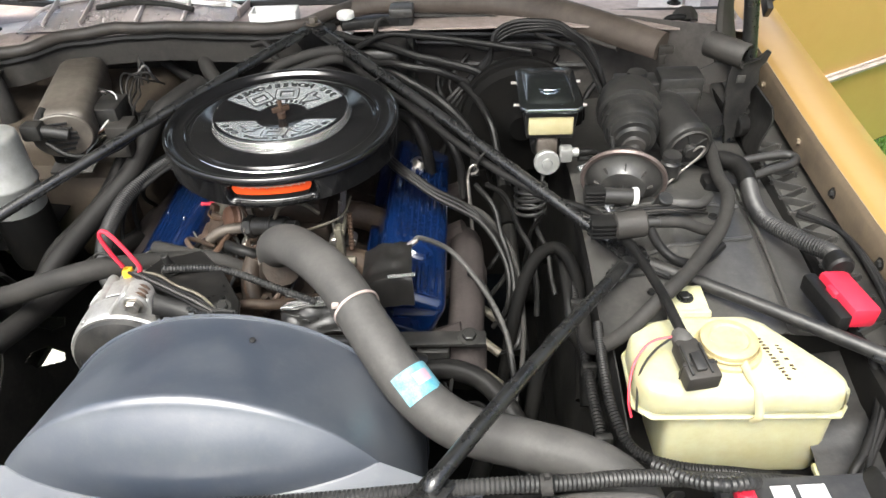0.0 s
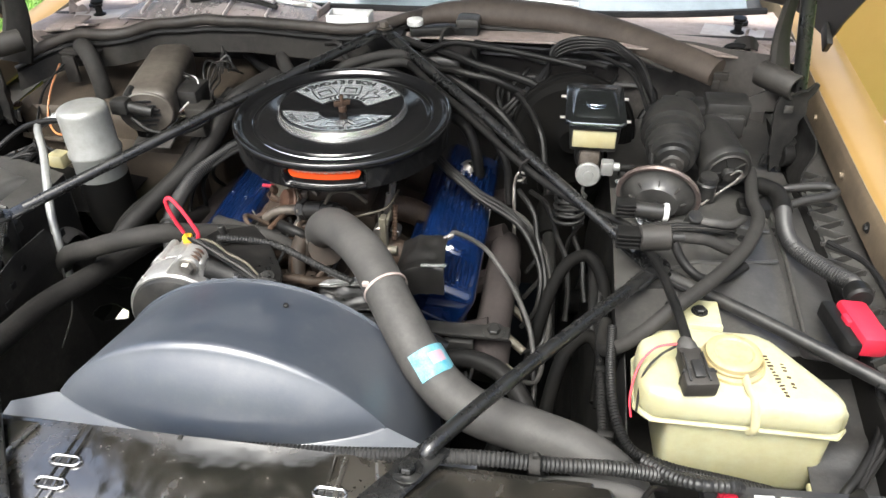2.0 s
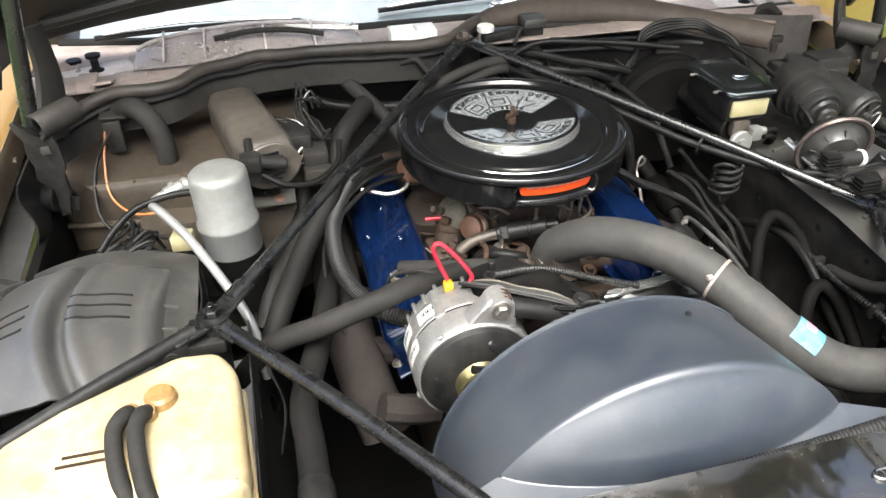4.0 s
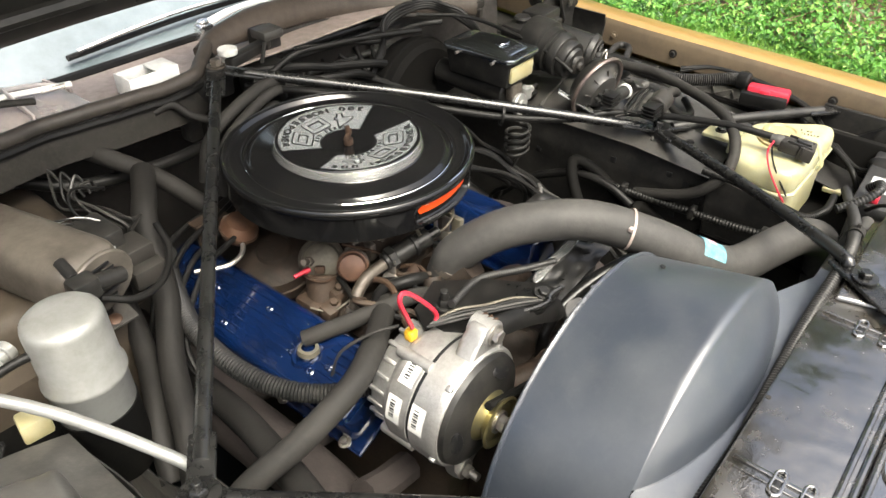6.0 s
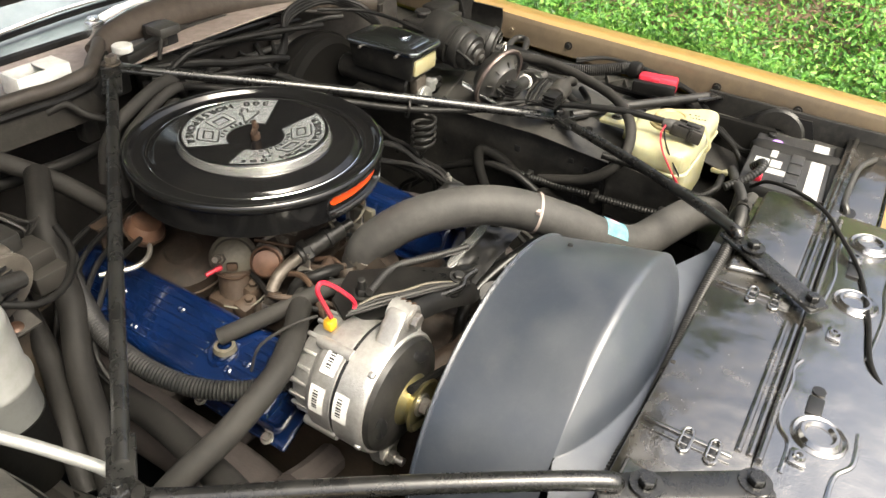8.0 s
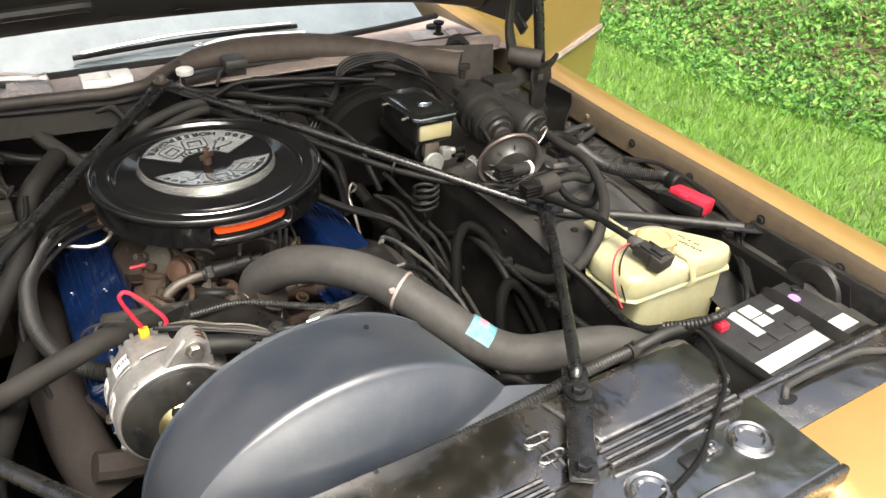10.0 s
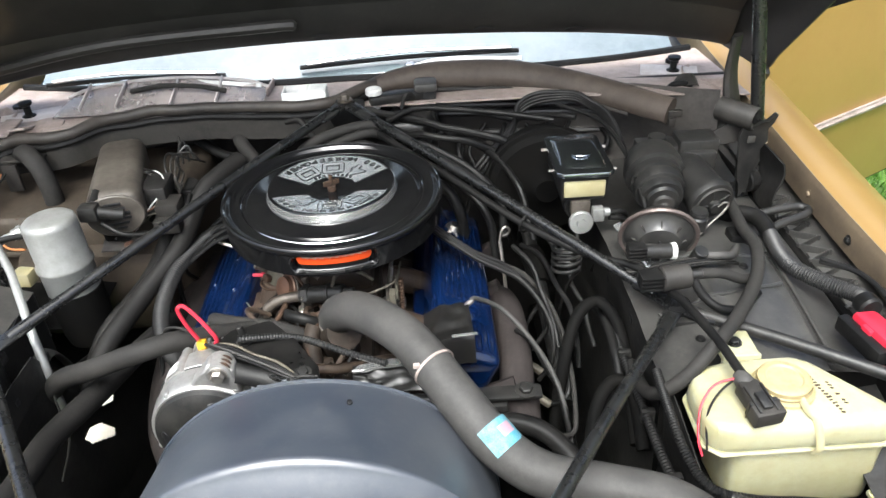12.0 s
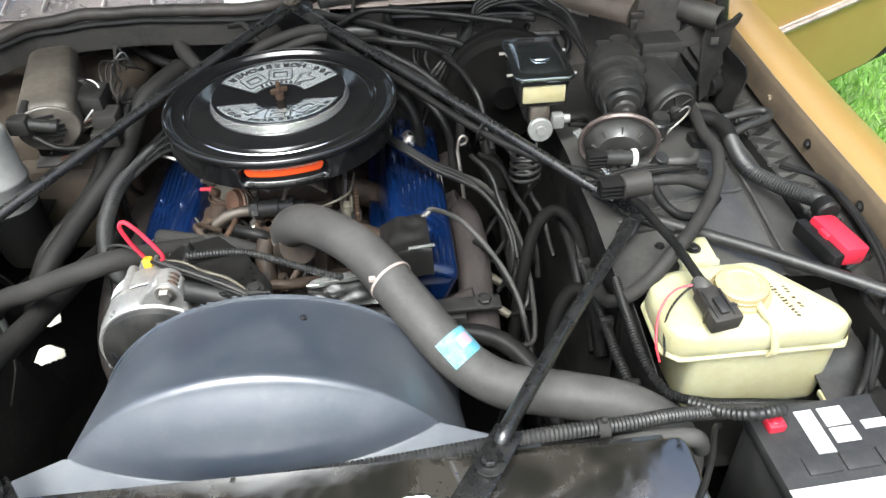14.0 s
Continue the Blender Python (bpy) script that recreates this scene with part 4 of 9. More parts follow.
part("seal_flange", sheet(lambda u, v: Vector(spline(SEALP, 8)[min(int(u * 64), 64)]) + Vector((0, -0.008 - 0.012 * v, -0.014 - 0.05 * v)), 64, 3, 0.002), HEATDUST, seal)
ct = even(spline([(0.03, 0.525, 1.085), (0.12, 0.555, 1.095), (0.30, 0.569, 1.09), (0.42, 0.55, 1.080), (0.55, 0.48, 1.066), (0.676, 0.372, 1.056)]), 0.02)
FLAPRUB = mat("faded_brown_rubber", (0.058, 0.047, 0.038), 0.6, 0, (0.036, 0.029, 0.024), vscale=9, bump=0.12, speck=0.3, speck_col=(0.085, 0.070, 0.058), spec=0.25)
flap = thing("cowl_flap", (0.3, 0.55, 1.06), "faded brown rubber cowl flap curling along the firewall", "rubber flap")
part("flap_body", sweep(ct, [0.017 + 0.015 * min(1, i / 8) * (1 - 0.25 * max(0, (i - 26) / 12)) for i in range(len(ct))], 14, 0.72), FLAPRUB, flap)
part("flap_edge", tube([ct[i] + Vector((0, -0.030, -0.024)) for i in range(6, len(ct) - 3, 3)], 0.006, 8, 4, 0.006), CASE, flap)
part("torn_end", join(box(0.684, 0.366, 1.052, 0.03, 0.012, 0.016, 0.003), box(0.676, 0.358, 1.036, 0.014, 0.012, 0.02, 0.003)), CASE, flap)


# ---- hood and hinges ----
hood = thing("hood", (0, 0.65, 1.14), "open hood with dark underside frame", "hood")
HD = Vector((0, -0.62, 0.785)).normalized()


def hoodpt(x, d, off=0.0):
    """A point of the raised hood, d metres up from its rear edge."""
    base = Vector((x, 0.62 + 0.01 * (x / 0.85) ** 2, 1.184 - 0.052 * ((x - 0.03) / 0.82) ** 2 - 0.016 * abs(x / 0.85) ** 8))
    nrm = Vector((0, -HD.z, HD.y))
    return base + HD * d - nrm * off


part("outer_skin", sheet(lambda u, v: hoodpt(lerp(-0.86, 0.86, u), 1.45 * v, 0.0), 30, 12, 0.003), GOLD, hood)
part("inner_frame", sheet(lambda u, v: hoodpt(lerp(-0.85, 0.85, u), 0.001 + 0.15 * v, -0.03 * min(1, 3 * v) - 0.02 * math.sin(v * 3.14159)), 40, 8, 0.003), HOODIN, hood)
part("inner_panel", sheet(lambda u, v: hoodpt(lerp(-0.85, 0.85, u), 0.15 + 1.29 * v, -0.03 + 0.012 * (math.sin(u * 25) * math.sin(v * 12) > 0.3)), 60, 50, 0.003), HOODIN, hood)
for s in (-1, 1):
    part("side_flange", sheet(lambda u, v: hoodpt(s * 0.855, 0.002 + 1.40 * v, -0.004).lerp(Vector((s * 0.88, 0.412 - 0.95 * v, 1.118 + 0.90 * v - 0.008 * math.sin(v * 60) * (v < 0.06))), u ** 1.3 * (1 - 0.86 * min(1.0, max(0.0, (v - 0.25) / 0.30)))), 14, 60, 0.004), HOODIN, hood)
    part("corner_bracket", box(0, 0, 0, 0.012, 0.05, 0.03, 0.003, Matrix.Translation((s * 0.872, 0.405, 1.125)) @ Matrix.Rotation(radians(35), 4, "X")), HOODIN, hood)
for x in (-0.05, 0.08, 0.30, 0.50):
    part("drain_hole", lathe([(0, 0.002), (0.016, 0.002), (0.016, 0)], 16, axis_to(hoodpt(x, 0.075, -0.0555), (0, -HD.z, HD.y)) @ Matrix.Diagonal((1.4, 0.55, 1, 1))), INK, hood)
part("seal_strip", tube([hoodpt(-0.8, 0.11, -0.058), hoodpt(-0.5, 0.13, -0.06), hoodpt(-0.15, 0.13, -0.06), hoodpt(-0.10, 0.12, -0.055)], 0.012, 8), HOODIN, hood)


def hinge(s):
    h = thing("hinge_assembly", (s * 0.78, 0.2, 0.95), "black hood hinge with spring and upright support arms", "hood hinge", "hood hinges")
    part("upright_arm", rod((s * 0.79, 0.20, 1.06), (s * 0.739, 0.215, 1.42), 0.0125, 12), BRACE, h)
    part("curved_arm", sweep(spline([(s * 0.778, 0.27, 1.055), (s * 0.766, 0.29, 1.11), (s * 0.760, 0.30, 1.165), (s * 0.762, 0.30, 1.235)], 6), [0.034 - 0.0009 * k for k in range(19)], 10, 0.42), CASE, h)
    part("spring_tube", lathe([(0.018, 0), (0.0225, 0.002), (0.0225, 0.074), (0.0205, 0.077), (0.0165, 0.076), (0.0155, 0.02), (0, 0.02)], 22, axis_to((s * 0.722, 0.240, 1.116), (s * 0.055, -0.060, -0.004))), CASE, h)
    up = Matrix.Translation((0, 0.18, 0)) @ Matrix.Rotation(radians(90), 4, "X")
    bm = prism([(s * x, zz) for x, zz in ((0.752, 1.098), (0.770, 1.094), (0.778, 1.110), (0.788, 1.117), (0.797, 1.134), (0.803, 1.130), (0.801, 1.112), (0.794, 1.096), (0.797, 1.072), (0.790, 1.048), (0.794, 1.03), (0.783, 1.012), (0.786, 0.985), (0.778, 0.955), (0.770, 0.968), (0.764, 0.945), (0.757, 0.985), (0.751, 0.995), (0.753, 1.03), (0.745, 1.045), (0.748, 1.08))][:: int(s)], -0.004, 0.004, 0.001, 1, up)
    for v in bm.verts:
        v.co.y += 0.016 * noise.noise(v.co * 28) - 0.30 * max(0.0, v.co.z - 1.095)
    part("hinge_plate", bm, SATIN, h)
    part("plate_window", box(s * 0.766, 0.172, 1.078, 0.014, 0.003, 0.014, 0.001), LINER, h)
    part("side_plate", sheet(lambda u, v: Vector((s * (0.802 + 0.006 * math.sin(v * 7)), lerp(0.10, 0.24, u), lerp(1.06, 0.90 + 0.06 * abs(2 * u - 0.8), v))), 10, 10, 0.003), SATIN, h)
    part("pivot_boss", rod((s * 0.795, 0.185, 0.985), (s * 0.775, 0.18, 0.985), 0.022, 18), CABLE, h)
    for k in range(6):
        rng = random.Random(90 + k)
        x = 0.752 + 0.006 * k
        part("torn_tab", box(0, 0, 0, 0.010, 0.004, rng.uniform(0.02, 0.045), 0.001, Matrix.Translation((s * x, 0.19 - 0.002 * k, 0.985 + 0.012 * rng.uniform(-2, 3))) @ Matrix.Rotation(rng.uniform(-0.5, 0.5), 4, "Y")), SATIN, h)
    for p in ((0.785, 0.190, 1.05), (0.790, 0.190, 1.005)):
        part("bolt", bolt((s * p[0], p[1], p[2]), (0, -1, 0.1), 0.007, 0.007), SATIN, h)


hinge(1)
hinge(-1)

# open door, side of the body
door = thing("door", (1.0, 1.05, 0.4), "open gold car door with a chrome-edged side moulding", "car door")
DA, DB = Vector((1.0, 0.86, 0)), Vector((2.12, 1.50, 0))
dn = Vector((DB.y - DA.y, -(DB.x - DA.x), 0)).normalized()


def doorpt(u, z, off=0.0):
    c = 0.035 * math.sin(max(0, min(1, (z - 0.30) / 0.75)) * 3.14159)
    return DA.lerp(DB, u) + dn * (off + c) + Vector((0, 0, z))


part("panel", sheet(lambda u, v: doorpt(u, lerp(0.34 + (0.10 * max(0, (u - 0.86) / 0.14) ** 2), 1.04, v)), 30, 20), GOLD, door)
part("inner_panel", sheet(lambda u, v: doorpt(u, lerp(0.36 + (0.10 * max(0, (u - 0.86) / 0.14) ** 2), 1.03, v), -0.10), 20, 10), DARK, door)
part("door_edge", sheet(lambda u, v: doorpt(1.0, lerp(0.44, 1.04, v), -0.10 * u), 2, 12), GOLD, door)
part("moulding", sweep([doorpt(u / 12, 0.675, 0.006) for u in range(13)], [0.013] * 13, 8), COWL, door, "pale beige body side moulding")
part("moulding_edge", tube([doorpt(u / 12, 0.690, 0.014) for u in range(13)], 0.0022, 6), COWL, door)
part("sill_edge", sweep([doorpt(u / 12, 0.345, -0.02) for u in range(13)], [0.02] * 13, 8), CABLE, door)
part("handle", join(box(0, 0, 0, 0.16, 0.02, 0.03, 0.008, Matrix.Translation(doorpt(0.88, 0.93, 0.01)) @ Matrix.Rotation(math.atan2(DB.y - DA.y, DB.x - DA.x), 4, "Z"))), CHROME, door, "chrome door handle")
part("lock_cylinder", lathe([(0, 0.006), (0.012, 0.006), (0.014, 0)], 16, axis_to(doorpt(0.965, 0.86, 0.005), dn)), CHROME, door)
flank = thing("body_side", (1.0, 1.4, 0.3), "gold painted body side behind the front fender", "body side")
part("hinge_pillar", box(0.93, 0.98, 0.7, 0.10, 0.06, 0.62, 0.01), GOLDIN, flank)
part("a_pillar", sheet(lambda u, v: Vector((0.80 - 0.10 * v + 0.05 * u, 0.96 + 0.62 * v, 1.03 + 0.42 * v + 0.02 * u)), 3, 10, 0.01), GOLD, flank)
part("a_pillar", sheet(lambda u, v: Vector((-0.80 + 0.10 * v - 0.05 * u, 0.96 + 0.62 * v, 1.03 + 0.42 * v + 0.02 * u)), 3, 10, 0.01), GOLD, flank)
part("left_door", box(-0.95, 1.6, 0.68, 0.06, 1.2, 0.7, 0.02), GOLD, flank)
part("roof", box(0, 2.2, 1.44, 1.3, 1.4, 0.03, 0.015), GOLD, flank)


# ---- air cleaner ----
CX, CY = -0.013, 0.098
ac = thing("air_cleaner", (CX, CY, 0.985), "glossy black round air cleaner with silver decals and orange front label", "air cleaner")
AM = Matrix.Translation((CX, CY, 0))
lid = part("lid", lathe([(0, 1.0650), (0.022, 1.0650), (0.030, 1.0660), (0.060, 1.0717), (0.1075, 1.0806), (0.1105, 1.0808), (0.1125, 1.0785), (0.1150, 1.0655), (0.118, 1.0632), (0.148, 1.0628), (0.1525, 1.0610), (0.1555, 1.0572), (0.1595, 1.0560), (0.1620, 1.0578), (0.1645, 1.0560), (0.175, 1.0548), (0.1795, 1.0555), (0.1835, 1.0590), (0.1865, 1.0635), (0.1895, 1.0660), (0.1930, 1.0662), (0.1955, 1.0642), (0.1968, 1.0600), (0.1968, 1.0560), (0.1945, 1.0520), (0.1915, 1.0510)], 128, AM), GLOSS, ac, sharp=50)
part("centre_ring", lathe([(0.1122, 1.0789), (0.1130, 1.0784), (0.1154, 1.0660), (0.1146, 1.0650)], 128, AM), BRIGHT, lid, "bright sloping edge of the raised centre")
# Chrome rings stand in for the thin highlights on the black lid's ridges.
part("groove_ring", lathe([(0.1612, 1.0577), (0.1620, 1.0584), (0.1628, 1.0577)], 128, AM), CHROME, lid)
part("rim_bead", lathe([(0.1905, 1.0662), (0.1916, 1.0670), (0.1928, 1.0665)], 128, AM), CHROME, lid, "thin chrome bead drawing the rim's highlight line")


def wall_radius(a, z):
    """Side of the body: a shallow stadium-shaped recess at the front."""
    c = abs(a - 274.5) / 20.5
    h = abs(z - 1.0365) / 0.0175
    d = max(0.0, 1 - max(0, c - 0.92) ** 2 / 0.0064 - h**4)
    return 0.1925 - 0.010 * min(1.0, d * 3.0)


def wall_point(u, v):
    a, z = 360.0 * u, lerp(1.0145, 1.0525, v)
    r = wall_radius(a, z)
    return Vector((CX + r * math.cos(radians(a)), CY + r * math.sin(radians(a)), z))


part("body", sheet(wall_point, 360, 20), GLOSS, ac, sharp=70)
part("base_pan", lathe([(0.10, 1.0110), (0.184, 1.0110), (0.1900, 1.0122), (0.1926, 1.0146)], 96, AM), GLOSS, ac)
part("base_neck", lathe([(0.07, 0.93), (0.075, 0.96), (0.11, 0.995), (0.12, 1.0115)], 40, AM), DARK, ac)
part("wing_nut", join(rod((CX, CY, 1.063), (CX, CY, 1.096), 0.0035, 10), rod((CX, CY, 1.065), (CX, CY, 1.076), 0.0075, 10), box(0, 0, 0, 0.030, 0.005, 0.010, 0.002, Matrix.Translation((CX, CY, 1.081)) @ Matrix.Rotation(0.5, 4, "Z"))), RUST, ac, "rusty wing nut")


def sector(r0, r1, a0, a1, z, n=30):
    bm = bmesh.new()
    g = [[bm.verts.new((CX + r * math.cos(a), CY + r * math.sin(a), z)) for r in (r0, r1)] for a in [radians(lerp(a0, a1, k / n)) for k in range(n + 1)]]
    for p, q in zip(g, g[1:]):
        bm.faces.new((p[0], p[1], q[1], q[0]))
    return bm


def dish(bm):
    """Lay a flat shape onto the dished centre of the lid, which falls towards the middle."""
    for v in bm.verts:
        v.co.z -= 0.187 * max(0.0, 0.1075 - math.hypot(v.co.x - CX, v.co.y - CY))
    return bm


def arc_text(text, r, a0, a1, mid, size, z, bold=0.0, wide=1.0):
    out = bmesh.new()
    for k, ch in enumerate(text):
        if ch == " ":
            continue
        a = mid + lerp(a0, a1, k / max(1, len(text) - 1))
        bm = lettering(ch, size, 0.00008, bold)
        bmesh.ops.transform(bm, matrix=Matrix.Translation((CX, CY, z)) @ Matrix.Rotation(radians(a), 4, "Z") @ Matrix.Translation((r, 0, 0)) @ Matrix.Rotation(radians(90), 4, "Z") @ Matrix.Diagonal((wide, 1, 1, 1)), verts=bm.verts)
        out = join(out, bm)
    return out


def ring_zero(a, w, h, z, out, inn):
    """A squared nought standing on the decal's arc: the band between two rounded outlines."""
    def outline(g):
        pts = []
        for sx, sy, b in ((1, 1, 0), (-1, 1, 90), (-1, -1, 180), (1, -1, 270)):
            rr = max(0.0015, 0.006 - g)
            for k in range(5):
                q = radians(b + 22.5 * k)
                pts.append((sx * (w / 2 - g - rr) + rr * math.cos(q), sy * (h / 2 - g - rr) + rr * math.sin(q)))
        return pts
    bm = bmesh.new()
    m = Matrix.Translation((CX, CY, z)) @ Matrix.Rotation(radians(a), 4, "Z") @ Matrix.Translation((0.0695, 0, 0)) @ Matrix.Rotation(radians(90), 4, "Z")
    p, q = [[bm.verts.new(m @ Vector((x, y, 0))) for x, y in outline(g)] for g in (out, inn)]
    for k in range(20):
        bm.faces.new((p[k], p[(k + 1) % 20], q[(k + 1) % 20], q[k]))
    return bm


for mid in (91, 271):
    d = part("decal", dish(sector(0.044, 0.1065, mid - 68, mid + 68, 1.0814)), FOIL, ac, "silver sector decal with black lettering")
    part("power_text", dish(arc_text("300 HORSEPOWER", 0.0965, -58, 58, mid, 0.0150, 1.0817, 0.0006, 1.35)), INK, d)
    part("digit_outline", dish(arc_text("4", 0.0690, -40, -40, mid, 0.044, 1.0817, 0.0020, 1.35)), INK, d)
    part("digit", dish(arc_text("4", 0.0690, -40, -40, mid, 0.044, 1.0821, 0.0003, 1.35)), FOIL, d)
    for turn in (1, 41):
        part("digit_outline", dish(ring_zero(mid + turn, 0.042, 0.032, 1.0817, 0.0, 0.0105)), INK, d)
        part("digit", dish(ring_zero(mid + turn, 0.042, 0.032, 1.0821, 0.0018, 0.0085)), FOIL, d)
    bars = bmesh.new()
    for k in (0, 1, 2, 3, 4, 5, 6, 7, 8):
        if k == 5:
            continue
        a = radians(mid - 40 + 80 * k / 8)
        bars = join(bars, box(0, 0, 0, 0.0065, 0.0042, 0.0003, 0, Matrix.Translation((CX + 0.0490 * math.cos(a), CY + 0.0490 * math.sin(a), 1.0817)) @ Matrix.Rotation(a, 4, "Z")))
    part("small_print", dish(bars), INK, d)


def stadium(r, a0, a1, z0, z1, n=40):
    """A round-ended patch on the air cleaner's side."""
    bm = bmesh.new()
    cap = math.degrees((z1 - z0) / 2 / r)
    rows = []
    for k in range(n + 1):
        a = lerp(a0, a1, k / n)
        e = max(0.0, (a0 + cap - a) / cap, (a - a1 + cap) / cap)
        h = (z1 - z0) / 2 * math.sqrt(max(0.0, 1 - min(1, e) ** 2)) + 1e-5
        c = (z0 + z1) / 2 + 0.004
        rows.append([bm.verts.new((CX + r * math.cos(radians(a)), CY + r * math.sin(radians(a)), c + s * h)) for s in (-1, 1)])
    for p, q in zip(rows, rows[1:]):
        bm.faces.new((p[0], q[0], q[1], p[1]))
    return bm


win = part("label_recess", stadium(0.1828, 256, 293, 1.0165, 1.0500), INK, ac, "stadium-shaped recess of the front label")
edge = [(CX + 0.1930 * math.cos(radians(a)), CY + 0.1930 * math.sin(radians(a)), zz) for a, zz in [(lerp(257, 292, k / 12), 1.0535) for k in range(13)] + [(295, 1.048), (296.0, 1.0365), (295, 1.024)] + [(lerp(292, 257, k / 12), 1.0195) for k in range(13)] + [(254, 1.024), (253.0, 1.0365), (254, 1.048), (257, 1.0535)]]
part("recess_edge", tube(edge, 0.0014, 6, 3), BRACE, win)
part("orange_label", stadium(0.1865, 255.5, 293.5, 1.0290, 1.0480), ORANGE, win, "orange label strip")
ticks = bmesh.new()
for k in range(26):
    a = radians(259 + 31 * k / 25)
    hh = 0.003 + 0.0018 * ((k * 7) % 3)
    ticks = join(ticks, box(0, 0, 0, 0.0005, 0.0022, hh, 0, Matrix.Translation((CX + 0.1868 * math.cos(a), CY + 0.1868 * math.sin(a), 1.0475)) @ Matrix.Rotation(a, 4, "Z")))
part("label_print", ticks, LABEL, win)
part("recess_lip", lathe([(0.1900, 1.0200), (0.1945, 1.0215), (0.1950, 1.0235), (0.1920, 1.0250)], 24, AM, 257, 292), BRACE, win)

# ---- fan shroud ----
sh = thing("fan_shroud", (-0.016, -0.45, 0.6), "weathered grey-black plastic fan shroud with a creased front face", "fan shroud")
SX, RF, ZF, YF = -0.016, 0.2625, 0.808, -0.522


def ridge(u):
    """Crease between barrel and front face; u from -1 to 1."""
    return Vector((SX + 0.212 * u, YF, ZF + math.sqrt(RF**2 - (0.212 * u) ** 2)))


def foot(u):
    k = 1 - u * u
    return Vector((SX + 0.212 * u, YF - 0.047 * k**0.8, 0.9628 - 0.008 * k))


def rear_ring(a):
    return Vector((SX + 0.25 * math.cos(a), -0.36, 0.785 + 0.25 * math.sin(a)))


def crease_width(u):
    """How far the rounding of the crease reaches; it runs out at both ends."""
    return 0.0 if abs(u) >= 1 else min(1.0, 2.2 * (1 - abs(u)))


def barrel_at(a, v):
    front = Vector((SX + RF * math.cos(a), YF, ZF + RF * math.sin(a)))
    return rear_ring(a).lerp(front, v)


def barrel(u, v):
    a = lerp(radians(205), radians(-25), u)
    w = crease_width(RF * math.cos(a) / 0.212) if math.sin(a) > 0 else 0.0
    return barrel_at(a, v * (1 - 0.06 * w))


def face(u, v):
    t = 2 * u - 1
    w = crease_width(t)
    a = math.acos(max(-1, min(1, 0.212 * t / RF)))
    p0, p1 = barrel_at(a, 1 - 0.06 * w), ridge(t)
    p2 = p1.lerp(foot(t), 0.085 * w)
    if v < 0.35:
        k = v / 0.35
        return p0 * (1 - k) ** 2 + p1 * (2 * k * (1 - k)) + p2 * k * k
    k = (v - 0.35) / 0.65
    return p2.lerp(foot(t), k) + Vector((0, -0.009, 0.004)) * math.sin(k * 3.14159) * (1 - t * t)


part("barrel", sheet(barrel, 160, 20), SHROUD, sh, sharp=60)
part("front_face", sheet(face, 120, 28), SHROUD, sh, sharp=60)


def flange(u, v):
    x = lerp(-0.285, 0.31, u)
    t = (x - SX) / 0.212
    if abs(t) <= 1:
        inner = foot(t)
    else:
        e = min(1, (abs(x - SX) - 0.212) / 0.085)
        inner = Vector((x, YF - 0.030 * e, 0.963 - 0.008 * e))
    return inner.lerp(Vector((x, -0.583, 0.952)), v)


part("top_flange", sheet(flange, 90, 6, 0.003), SHROUD, sh, sharp=60)
part("rear_lip", tube([rear_ring(lerp(radians(205), radians(-25), k / 40)) for k in range(41)], 0.0035, 6, 2), SHROUD, sh)
chips = bmesh.new()
rng = random.Random(5)
for k in range(9):
    a = radians(rng.uniform(90, 112))
    p = rear_ring(a) + Vector((0, rng.uniform(-0.004, 0.003), 0.0036))
    chips = join(chips, box(p.x, p.y, p.z, rng.uniform(0.003, 0.009), rng.uniform(0.0015, 0.003), 0.0008, 0))
part("chipped_edge", chips, WEAR, sh, "pale chipped plastic on the rear edge")
part("foot_edge", tube([foot(lerp(-0.99, 0.99, k / 30)) + Vector((0, 0, -0.0004)) for k in range(31)], 0.0014, 6, 2), SHROUD, sh)
part("push_pin", lathe([(0, 0.003), (0.0035, 0.002), (0.004, 0)], 10, axis_to((0.045, -0.409, 1.041), (0.2, -0.1, 1))), INK, sh)
FANM = axis_to((SX, -0.36, 0.75), (0, -1, 0))
part("fan_hub", lathe([(0, 0.05), (0.05, 0.05), (0.06, 0.03), (0.06, -0.06), (0, -0.06)], 24, FANM), STEEL, sh)
for k in range(6):
    part("fan_blade", box(0, 0, 0, 0.17, 0.075, 0.003, 0.001, FANM @ Matrix.Rotation(k * 1.047, 4, "Z") @ Matrix.Translation((0.135, 0, 0)) @ Matrix.Rotation(0.5, 4, "X")), SATIN, sh)


# ---- braces ----
def brace(name_label, pts, r=0.0125, ends=(), paint=BRACE):
    b = thing("brace", pts[0], name_label, "brace", "engine bay braces")
    part("bar", tube(pts, r, 14, 8), paint, b)
    for p, q, w in ends:
        p, q = Vector(p), Vector(q)
        d = (q - p)
        m = Matrix.Translation(p.lerp(q, 0.5)) @ Vector((d.x, d.y, 0)).to_track_quat("X", "Z").to_matrix().to_4x4() @ Matrix.Rotation(-math.atan2(d.z, math.hypot(d.x, d.y)), 4, "Y")
        part("flattened_end", box(0, 0, 0, d.length + w, w, 0.007, 0.003, m), BRACE, b)
    return b


